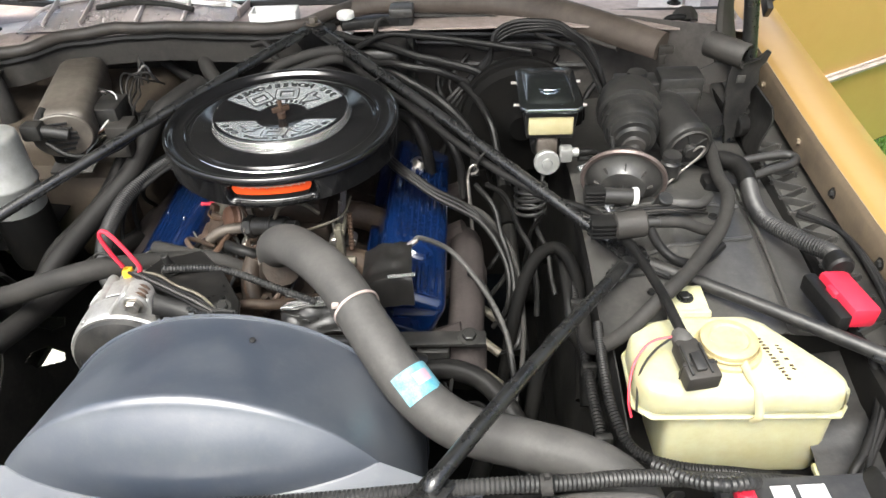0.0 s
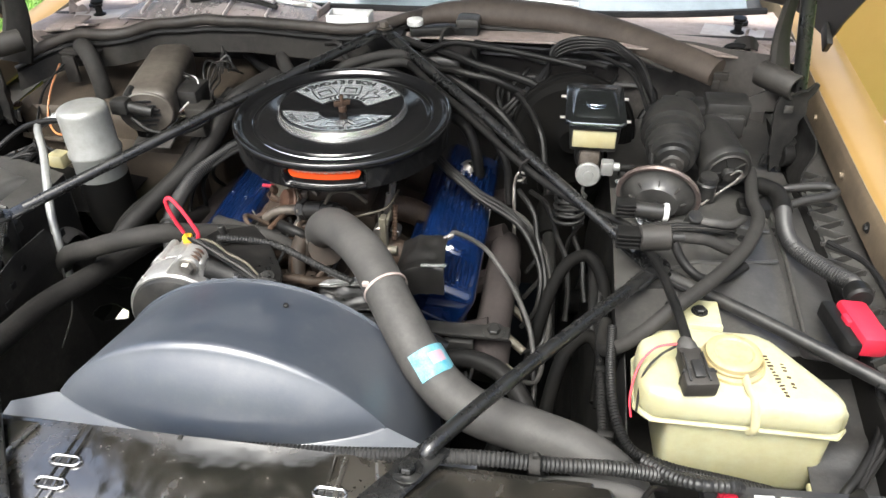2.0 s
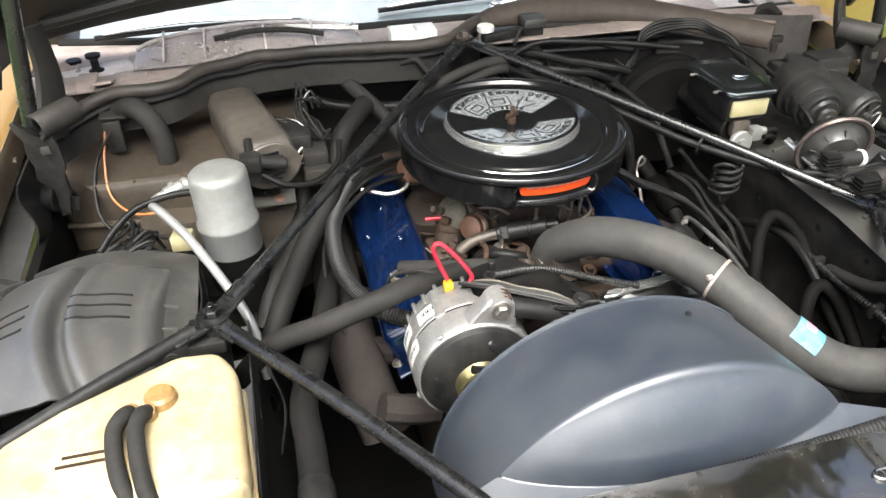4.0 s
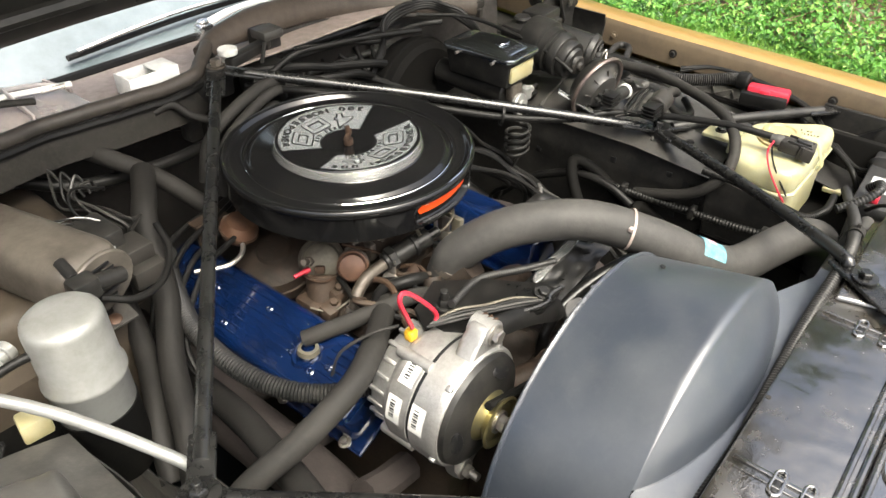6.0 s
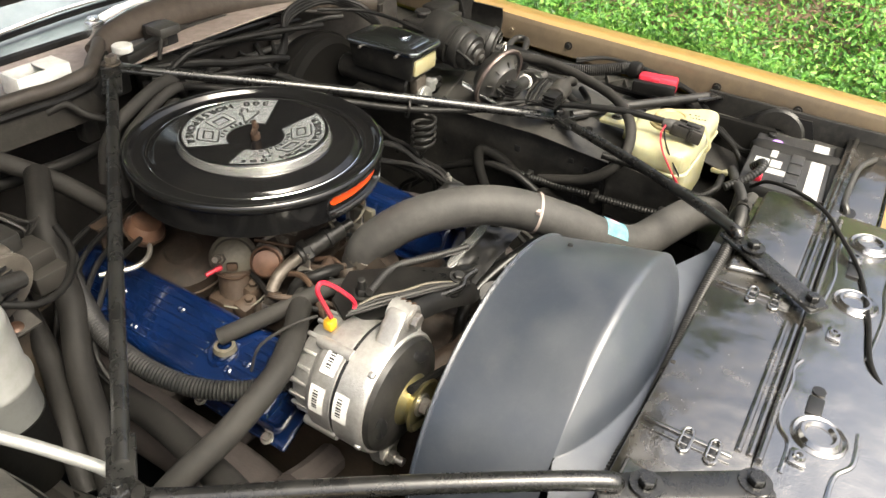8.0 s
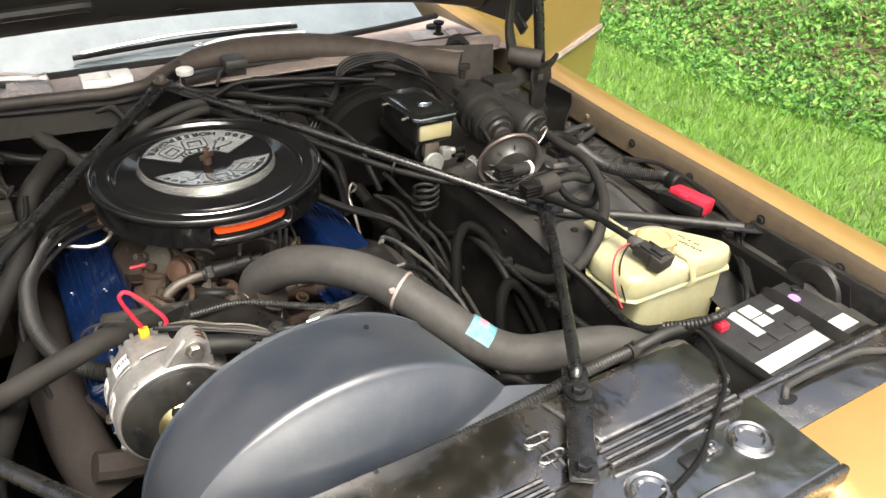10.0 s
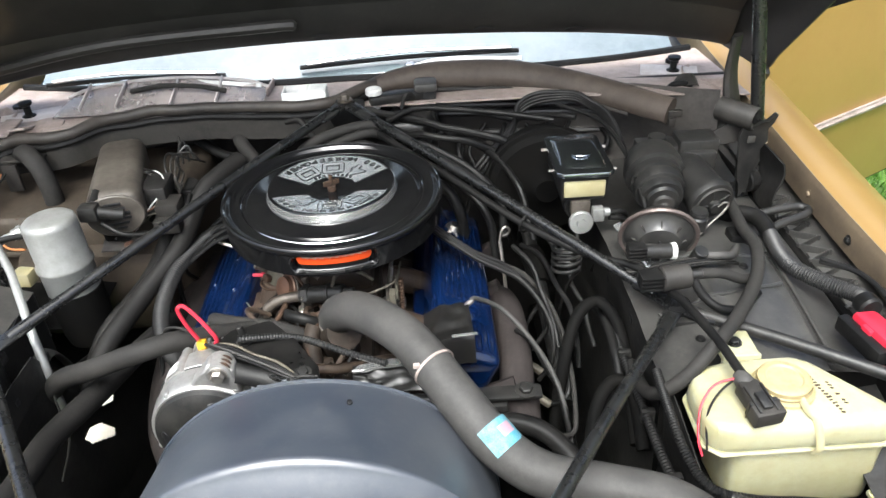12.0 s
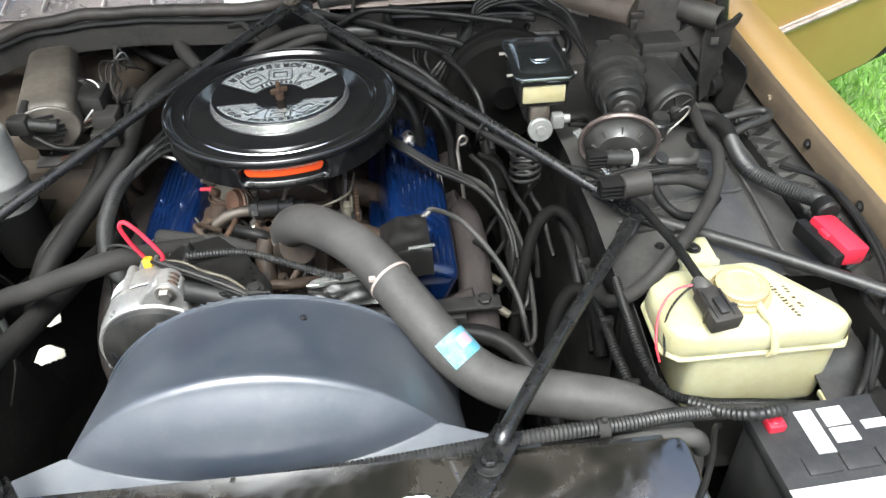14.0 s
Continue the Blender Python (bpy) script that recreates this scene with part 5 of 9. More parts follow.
APEX = Vector((-0.007, 0.427, 1.096))
for s in (-1, 1):
    J = Vector((0.532, -0.177, 0.972)) if s > 0 else Vector((-0.526, -0.198, 0.982))
    d = (J - APEX).normalized()
    brace("black painted tubular brace from cowl to inner fender", [APEX + d * 0.05, APEX.lerp(J, 0.5) + Vector((0, 0, 0.004)), J - d * 0.04], 0.0090 if s > 0 else 0.0095, ((APEX, APEX + d * 0.07, 0.032), (J - d * 0.06, J, 0.03)))
    R1 = Vector((0.242, -0.614, 1.005)) if s > 0 else Vector((-0.245, -0.624, 1.008))
    R2 = Vector((0.173, -0.709, 0.998)) if s > 0 else Vector((-0.174, -0.715, 1.0))
    d2 = (J - R1).normalized()
    brace("black painted tubular brace from inner fender to radiator support", [R1 + d2 * 0.03, R1 + d2 * 0.055 + Vector((0, 0, 0.012)), R1.lerp(J, 0.5) + Vector((0, 0, 0.012)), J - d2 * 0.03], 0.0092 if s > 0 else 0.0100, ((R2, R1 + d2 * 0.035, 0.034), (J - d2 * 0.05, J, 0.026)))
    F = Vector((s * 0.836, -0.405, 0.972))
    d3 = (F - J).normalized()
    brace("black painted tubular brace from inner fender to fender", [J + d3 * 0.03, J.lerp(F, 0.5) + Vector((0, 0, 0.003)), F - d3 * 0.02], 0.0098, ((J, J + d3 * 0.05, 0.028), (F - d3 * 0.04, F, 0.03)), SATIN)
    for p in (R1, R2):
        solo("brace_bolt", bolt(p + Vector((0, 0, 0.003)), (0, 0, 1), 0.009, 0.010, 1.9), BRACE, p, "black hex bolt with washer on the radiator support", "bolt", "brace bolts")
    solo("brace_bolt", join(bolt(J + Vector((0, 0, 0.004)), (0, 0, 1), 0.010, 0.012, 2.2), rod(J + Vector((0, 0, 0.012)), J + Vector((0, 0, 0.026)), 0.005, 10)), BRACE, J, "black nut and stud where the braces meet", "bolt", "brace bolts")
    solo("brace_post", join(rod((J.x + 0.01 * s, J.y, 0.80), J, 0.018, 14), box(J.x + s * 0.012, J.y, 0.955, 0.05, 0.06, 0.02, 0.004)), SATIN, (J.x, J.y, 0.8), "black upright post on the inner fender carrying the braces", "post", "brace posts")
solo("brace_bolt", bolt(APEX + Vector((0, 0, 0.004)), (0, 0, 1), 0.010, 0.013, 1.6), DULLALU, APEX, "dull steel hex bolt at the brace apex", "bolt", "brace bolts")
solo("cowl_stud", join(rod((0.052, 0.471, 1.06), (0.052, 0.471, 1.098), 0.012), rod((0.052, 0.471, 1.094), (0.052, 0.471, 1.106), 0.018, 20)), LABEL, (0.052, 0.471, 1.06), "pale round cap on a stud beside the braces", "cap")
solo("apex_bracket", join(box(-0.02, 0.455, 1.06, 0.10, 0.05, 0.05, 0.008), box(-0.07, 0.44, 1.03, 0.03, 0.03, 0.10, 0.006)), SATIN, (-0.02, 0.46, 1.0), "black cowl bracket under the brace apex", "bracket")


# ---- engine ----
eng = thing("engine", (0, 0, 0.35), "grimy V8 engine with blue valve covers", "engine")
part("block", prism([(-0.20, -0.26), (0.20, -0.26), (0.22, 0.40), (-0.22, 0.40)], 0.40, 0.76, 0.02, 2), GRIME, eng)


def manifold_top(u, v):
    x, y = lerp(-0.15, 0.15, u), lerp(-0.28, 0.36, v)
    h = 0.800 + 0.045 * math.exp(-((x / 0.07) ** 2)) + 0.022 * math.sin(y * 38) * (abs(x) > 0.05)
    return Vector((x, y, h + 0.010 * noise.noise(Vector((x * 40, y * 40, 2))) - (0.10 if u in (0, 1) or v in (0, 1) else 0)))


part("intake_manifold", sheet(manifold_top, 40, 60), GRIME, eng, "brown oily intake manifold")
part("carburettor", join(box(-0.015, 0.08, 0.885, 0.15, 0.17, 0.05, 0.01), box(-0.015, 0.08, 0.93, 0.13, 0.15, 0.045, 0.012), box(-0.015, 0.08, 0.852, 0.17, 0.19, 0.014, 0.003)), GRIME, eng)
for y in (-0.01, 0.02, 0.06):
    part("linkage_rod", rod((0.07, y, 0.86), (0.085, y + 0.01, 0.96), 0.0035, 8), STEEL, eng)
for x, y, z, r in ((0.075, -0.03, 0.90, 0.012), (0.095, 0.0, 0.88, 0.01), (-0.07, -0.04, 0.9, 0.014)):
    part("linkage_lever", join(rod((x, y - 0.012, z), (x, y + 0.012, z), r, 12), box(x, y, z + 0.02, 0.004, 0.014, 0.04, 0.001)), STEEL, eng)


def valve_cover(s):
    m = Matrix.Translation((0.200, 0.055, 0.866) if s > 0 else (-0.232, 0.075, 0.842)) @ Matrix.Rotation(radians(s * 24), 4, "Y")
    y0 = -0.222
    c = part("valve_cover", prism([(-0.058, y0), (0.058, y0), (0.058, 0.245), (-0.058, 0.245)], -0.05, 0.028, 0.016, 4, m), BLUE, eng, "glossy blue ribbed valve cover")
    part("cover_flange", prism([(-0.068, y0 - 0.01), (0.068, y0 - 0.01), (0.068, 0.255), (-0.068, 0.255)], -0.058, -0.050, 0.002, 1, m), BLUE, c)
    for k in range(7):
        x = -0.036 + k * 0.012
        for a, b in ((-0.205, -0.135), (-0.075, 0.19)):
            part("cover_rib", lathe([(0, 0), (0.0036 if s > 0 else 0.0016, 0), (0.0036 if s > 0 else 0.0016, b - a), (0, b - a)], 8, m @ Matrix.Translation((x, a, 0.0278)) @ Matrix.Rotation(radians(-90), 4, "X")), BLUE, c)
    part("cover_badge", lathe([(0, 0.005), (0.012, 0.0048), (0.015, 0.002), (0.019, 0.0035), (0.022, 0)], 28, m @ Matrix.Translation((0.002, -0.105, 0.028)) @ Matrix.Diagonal((1.3, 1, 1, 1))), BLUE, c)
    if s > 0:
        part("filler_grommet", lathe([(0.006, 0.012), (0.012, 0.012), (0.016, 0.004), (0.018, 0)], 20, m @ Matrix.Translation((-0.01, 0.16, 0.028))), STEEL, c)
    else:
        part("breather_grommet", lathe([(0.010, 0.008), (0.015, 0.007), (0.017, 0.0)], 20, Matrix.Translation((-0.243, -0.035, 0.874))), CHALK, c)
        for x, y in ((-0.03, -0.17), (-0.02, -0.13), (0.0, -0.15), (0.02, -0.18), (-0.01, -0.085), (0.025, 0.0), (-0.03, 0.05), (0.01, 0.11), (-0.02, 0.18)):
            part("dimple", lathe([(0, 0.0005), (0.0025, 0.0006), (0.004, 0.0022), (0.006, 0.0006), (0.007, 0)], 12, m @ Matrix.Translation((x, y, 0.0278))), BLUE, c)
    for y in (-0.20, -0.07, 0.06, 0.19):
        part("cover_bolt", bolt(m @ Vector((s * 0.063, y, -0.050)), m.to_3x3() @ Vector((0, 0, 1)), 0.006, 0.007), STEEL, c)
    return c


valve_cover(1)
valve_cover(-1)
for y in (-0.2, -0.06, 0.08, 0.22):
    part("exhaust_port", tube([(0.22, y + 0.04, 0.78), (0.255, y + 0.04, 0.79), (0.29, y + 0.04, 0.805)], 0.024, 10), EXHAUST, eng)
    part("exhaust_port", tube([(-0.22, y, 0.73), (-0.27, y, 0.74), (-0.31, y, 0.755)], 0.024, 10), EXHAUST, eng)
ex = join(tube([(0.285, -0.20, 0.77), (0.292, -0.1, 0.808), (0.294, 0.0, 0.815), (0.292, 0.09, 0.79), (0.285, 0.17, 0.74), (0.28, 0.28, 0.62)], 0.030, 14), rod((0.29, -0.165, 0.79), (0.288, -0.225, 0.755), 0.034), rod((0.294, -0.03, 0.80), (0.294, 0.005, 0.805), 0.0335))
part("exhaust_manifold", ex, EXHAUST, eng, "scaled brown exhaust manifold")
ex = join(tube([(-0.30, -0.17, 0.66), (-0.325, -0.10, 0.735), (-0.337, 0.1, 0.765), (-0.325, 0.34, 0.75)], 0.044, 16))
part("exhaust_manifold", ex, EXHAUST, eng, "scaled brown exhaust manifold")
part("front_cover", join(box(-0.01, -0.285, 0.68, 0.30, 0.06, 0.26, 0.03), lathe([(0, 0), (0.06, 0), (0.055, -0.04), (0.02, -0.05), (0, -0.05)], 20, axis_to((-0.01, -0.30, 0.74), (0, 1, 0)))), GRIME, eng)
part("thermostat_housing", join(tube([(-0.005, -0.09, 0.85), (-0.008, -0.11, 0.90), (0.008, -0.135, 0.93)], 0.030, 14), box(-0.005, -0.09, 0.845, 0.10, 0.06, 0.02, 0.006)), GRIME, eng, "oily thermostat housing")
EGM = axis_to((-0.122, 0.060, 0.920), (-0.60, -0.52, 0.42))
part("egr_valve", join(lathe([(0, -0.03), (0.020, -0.03), (0.022, -0.012), (0.032, -0.008), (0.035, -0.002), (0.035, 0.004), (0.031, 0.007), (0.029, 0.016), (0.022, 0.022), (0.010, 0.024), (0, 0.024)], 30, EGM), rod((-0.122, 0.060, 0.85), (-0.122, 0.060, 0.91), 0.022)), CHALK, eng, "chalky tilted round vacuum valve")
part("egr_band", lathe([(0.0352, -0.001), (0.0368, 0.0), (0.0368, 0.004), (0.0352, 0.005)], 30, EGM), DULLALU, eng)
part("egr_clip", join(tube([EGM @ Vector((0.026, -0.022, 0.008)), EGM @ Vector((0.010, -0.028, 0.030)), EGM @ Vector((-0.012, -0.026, 0.030)), EGM @ Vector((-0.030, -0.018, 0.008))], 0.0022, 6), box(0, 0, 0, 0.016, 0.012, 0.014, 0.003, EGM @ Matrix.Translation((0.0, -0.010, 0.028)))), RUST, eng)
part("egr_nipple", join(rod(EGM @ Vector((-0.016, 0.002, 0.018)), EGM @ Vector((-0.022, 0.004, 0.046)), 0.0055, 10), rod(EGM @ Vector((-0.016, 0.002, 0.022)), EGM @ Vector((-0.018, 0.003, 0.032)), 0.008, 6)), DULLALU, eng)
CHM = axis_to((-0.092, 0.020, 0.915), (-0.6, -0.5, 0.35))
part("choke_pod", lathe([(0, 0), (0.021, 0.002), (0.025, 0.008), (0.025, 0.018), (0.022, 0.020), (0.020, 0.028), (0.008, 0.031), (0, 0.031)], 24, CHM), POD, eng, "copper-brown choke pod")
part("choke_band", lathe([(0.0252, 0.010), (0.0266, 0.011), (0.0266, 0.014), (0.0252, 0.015)], 24, CHM), DULLALU, eng)
part("choke_bracket", join(tube([(-0.098, 0.030, 0.94), (-0.085, 0.02, 0.953), (-0.062, 0.008, 0.955), (-0.045, 0.0, 0.945)], 0.0035, 8), box(-0.07, 0.012, 0.935, 0.012, 0.03, 0.03, 0.003)), DULLALU, eng)
part("vacuum_pod", lathe([(0, 0), (0.024, 0.003), (0.030, 0.014), (0.030, 0.024), (0.022, 0.036), (0, 0.038)], 20, axis_to((-0.170, 0.205, 0.925), (0.1, -0.35, 0.9))), POD, eng, "rusty round vacuum pod")
part("pod_band", lathe([(0.0305, 0.015), (0.032, 0.016), (0.032, 0.020), (0.0305, 0.021)], 20, axis_to((-0.170, 0.205, 0.925), (0.1, -0.35, 0.9))), RUST, eng)
part("pod_bracket", join(box(-0.185, 0.255, 0.945, 0.06, 0.03, 0.004, 0.001), box(-0.20, 0.245, 0.93, 0.03, 0.004, 0.04, 0.001)), BROWN, eng)
part("vacuum_pod_line", tube([(-0.175, 0.22, 0.96), (-0.185, 0.17, 0.93), (-0.22, 0.16, 0.92), (-0.27, 0.18, 0.925)], 0.004, 8), STEEL, eng)
part("fuel_filter", join(rod((-0.09, -0.075, 0.888), (-0.03, -0.055, 0.905), 0.013), rod((-0.06, -0.065, 0.896), (-0.045, -0.06, 0.900), 0.017, 6)), RUST, eng)
part("vacuum_elbow", tube([(-0.20, -0.09, 0.87), (-0.165, -0.10, 0.885), (-0.13, -0.085, 0.893), (-0.11, -0.07, 0.90)], 0.009, 10), LINER, eng)
part("front_bracket", join(box(0.247, -0.20, 0.834, 0.15, 0.03, 0.008, 0.003, None), box(0.24, -0.21, 0.80, 0.05, 0.02, 0.05, 0.004)), SATIN, eng)
part("bracket_bolt", bolt((0.296, -0.200, 0.838), (0, -0.1, 1), 0.011, 0.008), SATIN, eng)
part("distributor", join(lathe([(0, 0.97), (0.05, 0.965), (0.06, 0.955), (0.06, 0.92), (0.04, 0.88), (0.03, 0.80)], 20, Matrix.Translation((0.02, 0.36, 0)))), DARK, eng)
part("carburettor_flange", lathe([(0, 0.0), (0.058, 0.0), (0.066, 0.006), (0.070, 0.018), (0.066, 0.030), (0.068, 0.034), (0.064, 0.052), (0.050, 0.062), (0.030, 0.064), (0.026, 0.070), (0, 0.071)], 36, axis_to((-0.118, 0.165, 0.842), (-0.30, -0.12, 0.95))), GRIME, eng, "round brown-baked housing")
part("housing_rib", lathe([(0.0665, 0.031), (0.0705, 0.032), (0.0705, 0.036), (0.0665, 0.037)], 36, axis_to((-0.118, 0.165, 0.842), (-0.30, -0.12, 0.95))), BROWN, eng)
for y in (-0.18, -0.06, 0.06):
    part("manifold_runner", tube([(-0.03, y, 0.86), (-0.09, y + 0.01, 0.855), (-0.15, y + 0.015, 0.83)], 0.026, 12), BROWN, eng)
for y in (-0.16, -0.04, 0.1):
    part("manifold_runner", tube([(0.03, y, 0.86), (0.09, y + 0.01, 0.855), (0.14, y + 0.015, 0.83)], 0.026, 12), BROWN, eng)
part("valve_neck", join(rod((-0.145, 0.038, 0.862), (-0.130, 0.052, 0.905), 0.026), box(-0.143, 0.042, 0.868, 0.07, 0.05, 0.02, 0.006)), BROWN, eng)
part("choke_linkage", tube([(-0.105, 0.03, 0.955), (-0.08, 0.0, 0.945), (-0.05, -0.03, 0.93), (-0.02, -0.03, 0.945)], 0.0022, 6), RUST, eng)
part("vacuum_tee", join(tube([(-0.150, -0.036, 0.872), (-0.146, -0.033, 0.890), (-0.136, -0.029, 0.908), (-0.116, -0.026, 0.920), (-0.094, -0.026, 0.926), (-0.074, -0.029, 0.930)], 0.0095, 12, 6), rod((-0.152, -0.037, 0.862), (-0.147, -0.034, 0.882), 0.0115)), DULLALU, eng, "grimy bent metal elbow")
part("tee_clamp", join(lathe([(0.0115, -0.005), (0.0135, -0.005), (0.0135, 0.005), (0.0115, 0.005)], 16, axis_to((-0.147, -0.034, 0.886), (0.3, 0.1, 0.9))), box(-0.158, -0.042, 0.887, 0.010, 0.006, 0.008, 0.001)), STEEL, eng)
CAA, CAB = Vector((-0.074, -0.027, 0.930)), Vector((0.004, -0.050, 0.948))
part("canister_body", join(rod(CAA, CAB, 0.0150, 18), rod(CAA.lerp(CAB, 0.08), CAA.lerp(CAB, 0.24), 0.0195, 6), rod(CAA.lerp(CAB, 0.62), CAA.lerp(CAB, 0.70), 0.0175, 18), rod(CAB, CAB + Vector((0.018, -0.006, 0.004)), 0.008)), SATIN, eng)
part("solenoid_tube", tube([CAB + Vector((-0.02, 0.0, 0.012)), CAB + Vector((-0.01, 0.02, 0.024)), CAB + Vector((0.02, 0.03, 0.022)), CAB + Vector((0.05, 0.02, 0.008))], 0.0032, 8), CHALK, eng)
for k, (x, y, z) in enumerate(((-0.16, 0.005, 0.874), (-0.150, -0.02, 0.868), (-0.135, 0.02, 0.880), (-0.105, -0.055, 0.884), (-0.085, -0.095, 0.888))):
    part("casting_lug", join(box(0, 0, 0, 0.034, 0.028, 0.024, 0.007, Matrix.Translation((x, y, z)) @ Matrix.Rotation(0.7 * k, 4, "Z") @ Matrix.Rotation(0.25, 4, "X")), bolt((x + 0.004, y - 0.004, z + 0.012), (-0.2, -0.2, 1), 0.0065, 0.007)), (BROWN, GRIME)[k % 2], eng)
part("spark_wire", tube([(-0.186, 0.022, 0.886), (-0.170, 0.0, 0.880), (-0.150, -0.012, 0.886), (-0.128, -0.022, 0.905)], 0.0018, 6), CHALK, eng, "thin pale wire")
part("throttle_cable", tube([(0.03, -0.04, 0.93), (0.055, -0.05, 0.945), (0.09, -0.03, 0.95), (0.10, 0.02, 0.955)], 0.0022, 6), CHALK, eng)
part("throttle_bracket", join(box(0.085, -0.045, 0.895, 0.012, 0.02, 0.09, 0.003), box(0.092, -0.02, 0.93, 0.006, 0.06, 0.012, 0.002), rod((0.078, -0.05, 0.872), (0.108, -0.05, 0.872), 0.008)), CHALK, eng)
part("return_spring", lathe([(0.004 + 0.0012 * (k % 2), 0.003 * k) for k in range(22)], 10, axis_to((0.10, -0.035, 0.885), (0.0, 0.35, 0.9))), RUST, eng)
part("bypass_hose", tube([(-0.03, -0.075, 0.895), (-0.055, -0.085, 0.918), (-0.085, -0.075, 0.922), (-0.105, -0.055, 0.912), (-0.118, -0.05, 0.89)], 0.010, 12), CABLE, eng)
part("water_outlet", join(tube([(-0.045, -0.150, 0.865), (-0.050, -0.130, 0.885), (-0.052, -0.112, 0.902), (-0.045, -0.098, 0.918)], 0.015, 12), box(-0.05, -0.145, 0.862, 0.065, 0.045, 0.018, 0.006), bolt((-0.074, -0.145, 0.871), (0, 0, 1), 0.007, 0.007), bolt((-0.026, -0.145, 0.871), (0, 0, 1), 0.007, 0.007)), GRIME, eng, "oily cast water outlet")
part("copper_pipe", tube([(-0.07, -0.185, 0.87), (-0.058, -0.195, 0.90), (-0.035, -0.2, 0.912), (0.0, -0.195, 0.905), (0.03, -0.18, 0.895), (0.05, -0.16, 0.87)], 0.0085, 12), BROWN, eng, "rusty brown bent pipe")
part("water_pump", join(lathe([(0, 0), (0.055, 0), (0.062, 0.02), (0.05, 0.05), (0.03, 0.06), (0, 0.06)], 20, axis_to((-0.01, -0.28, 0.80), (0, -1, 0))), tube([(0.0, -0.29, 0.82), (0.05, -0.29, 0.83), (0.10, -0.28, 0.815)], 0.024, 12), tube([(0.0, -0.29, 0.82), (-0.05, -0.29, 0.84), (-0.09, -0.27, 0.83)], 0.022, 12)), BROWN, eng)
rng = random.Random(31)
for k in range(12):
    x, y = rng.uniform(-0.13, 0.11), rng.uniform(-0.22, 0.0)
    part("manifold_bolt", bolt((x, y, 0.855 + rng.uniform(0, 0.02)), (rng.uniform(-0.3, 0.3), -0.2, 1), 0.0075, 0.008), RUST, eng)
for k in range(7):
    x = rng.uniform(-0.14, 0.04)
    part("vacuum_tube", tube([(x, rng.uniform(-0.05, 0.03), 0.90), (x + rng.uniform(-0.04, 0.04), -0.06, 0.925 + rng.uniform(-0.02, 0.01)), (x + rng.uniform(-0.03, 0.05), -0.12, 0.905), (x + rng.uniform(-0.05, 0.05), -0.17, 0.87)], rng.uniform(0.0025, 0.005), 8, 8, 0.006), (CABLE, RUST, BROWN, CABLE)[k % 4], eng)
# compressor bracket ahead of the right valve cover
cb = thing("compressor_bracket", (0.17, -0.20, 0.80), "black steel accessory bracket with pale scraped edge", "bracket")
part("plate", sheet(lambda u, v: Vector((lerp(0.138, 0.217 - 0.006 * v, u), -0.208 + 0.010 * min(1, v / 0.3) + 0.075 * max(0.0, (v - 0.3) / 0.7), 0.912 + 0.044 * math.sin(min(1, v / 0.3) * 1.5708) + 0.010 * max(0.0, (v - 0.3) / 0.7) - 0.02 * (1 - u) ** 3 + 0.004 * noise.noise(Vector((u * 4, v * 5, 1))))), 24, 24, 0.005), OILY, cb)
part("scraped_strip", box(0, 0, 0, 0.040, 0.007, 0.002, 0.0006, Matrix.Translation((0.200, -0.199, 0.9615)) @ Matrix.Rotation(radians(6), 4, "Z")), BRIGHT, cb, "scraped pale strip")
SCA, SCB = Vector((0.026, -0.231, 0.930)), Vector((0.145, -0.234, 0.951))
part("scraped_edge", prism([(0.0, -0.005), (0.02, -0.008), (0.05, -0.006), (0.09, -0.009), (0.121, -0.006), (0.119, 0.007), (0.08, 0.006), (0.045, 0.009), (0.01, 0.006)], 0.0, 0.006, 0.001, 1, Matrix.Translation(SCA) @ (SCB - SCA).to_track_quat("X", "Z").to_matrix().to_4x4()), BRIGHT, cb, "scraped pale metal edge")
part("edge_web", sheet(lambda u, v: SCA.lerp(SCB, u) + Vector((0.030 * v * u + 0.006 * v, -0.002 - 0.042 * v, -0.003 - 0.012 * v + 0.006 * noise.noise(Vector((u * 5, v * 3, 4))))), 20, 12, 0.004), OILY, cb, "crumpled glossy black sheet")
part("rear_web", sheet(lambda u, v: SCA.lerp(SCB, u) + Vector((0.004 * math.sin(v * 5), 0.008 + 0.012 * v, -0.002 - 0.075 * v * (1 - 0.25 * u))), 12, 8, 0.005), OILY, cb)
part("drop_leg", box(0.155, -0.238, 0.87, 0.04, 0.016, 0.11, 0.006), CABLE, cb)
part("pump_cap", lathe([(0, 0.012), (0.024, 0.012), (0.026, 0.009), (0.026, 0)], 20, axis_to((0.055, -0.30, 0.89), (-0.2, -0.3, 0.9))), LINER, cb, "round ribbed pump cap")

# ---- alternator ----
al = thing("alternator", (-0.222, -0.25, 0.84), "bare aluminium alternator with white labels and gold pulley", "alternator")
AX, AZ = -0.185, 0.887
ALM = Matrix(((1, 0, 0, AX), (0, 0, -1, -0.165), (0, 1, 0, AZ), (0, 0, 0, 1)))  # local z runs forward along the shaft, local y is up
part("rear_housing", lathe([(0, 0), (0.060, 0), (0.071, 0.006), (0.076, 0.018), (0.0775, 0.034), (0.083, 0.038), (0.086, 0.044), (0.086, 0.076), (0.083, 0.078)], 48, ALM), ALU, al)
part("front_housing", lathe([(0.083, 0.0815), (0.0865, 0.0825), (0.0870, 0.112), (0.0860, 0.122), (0.0835, 0.1255), (0.0800, 0.1250), (0.066, 0.120), (0.040, 0.118)], 48, ALM), ALU, al)
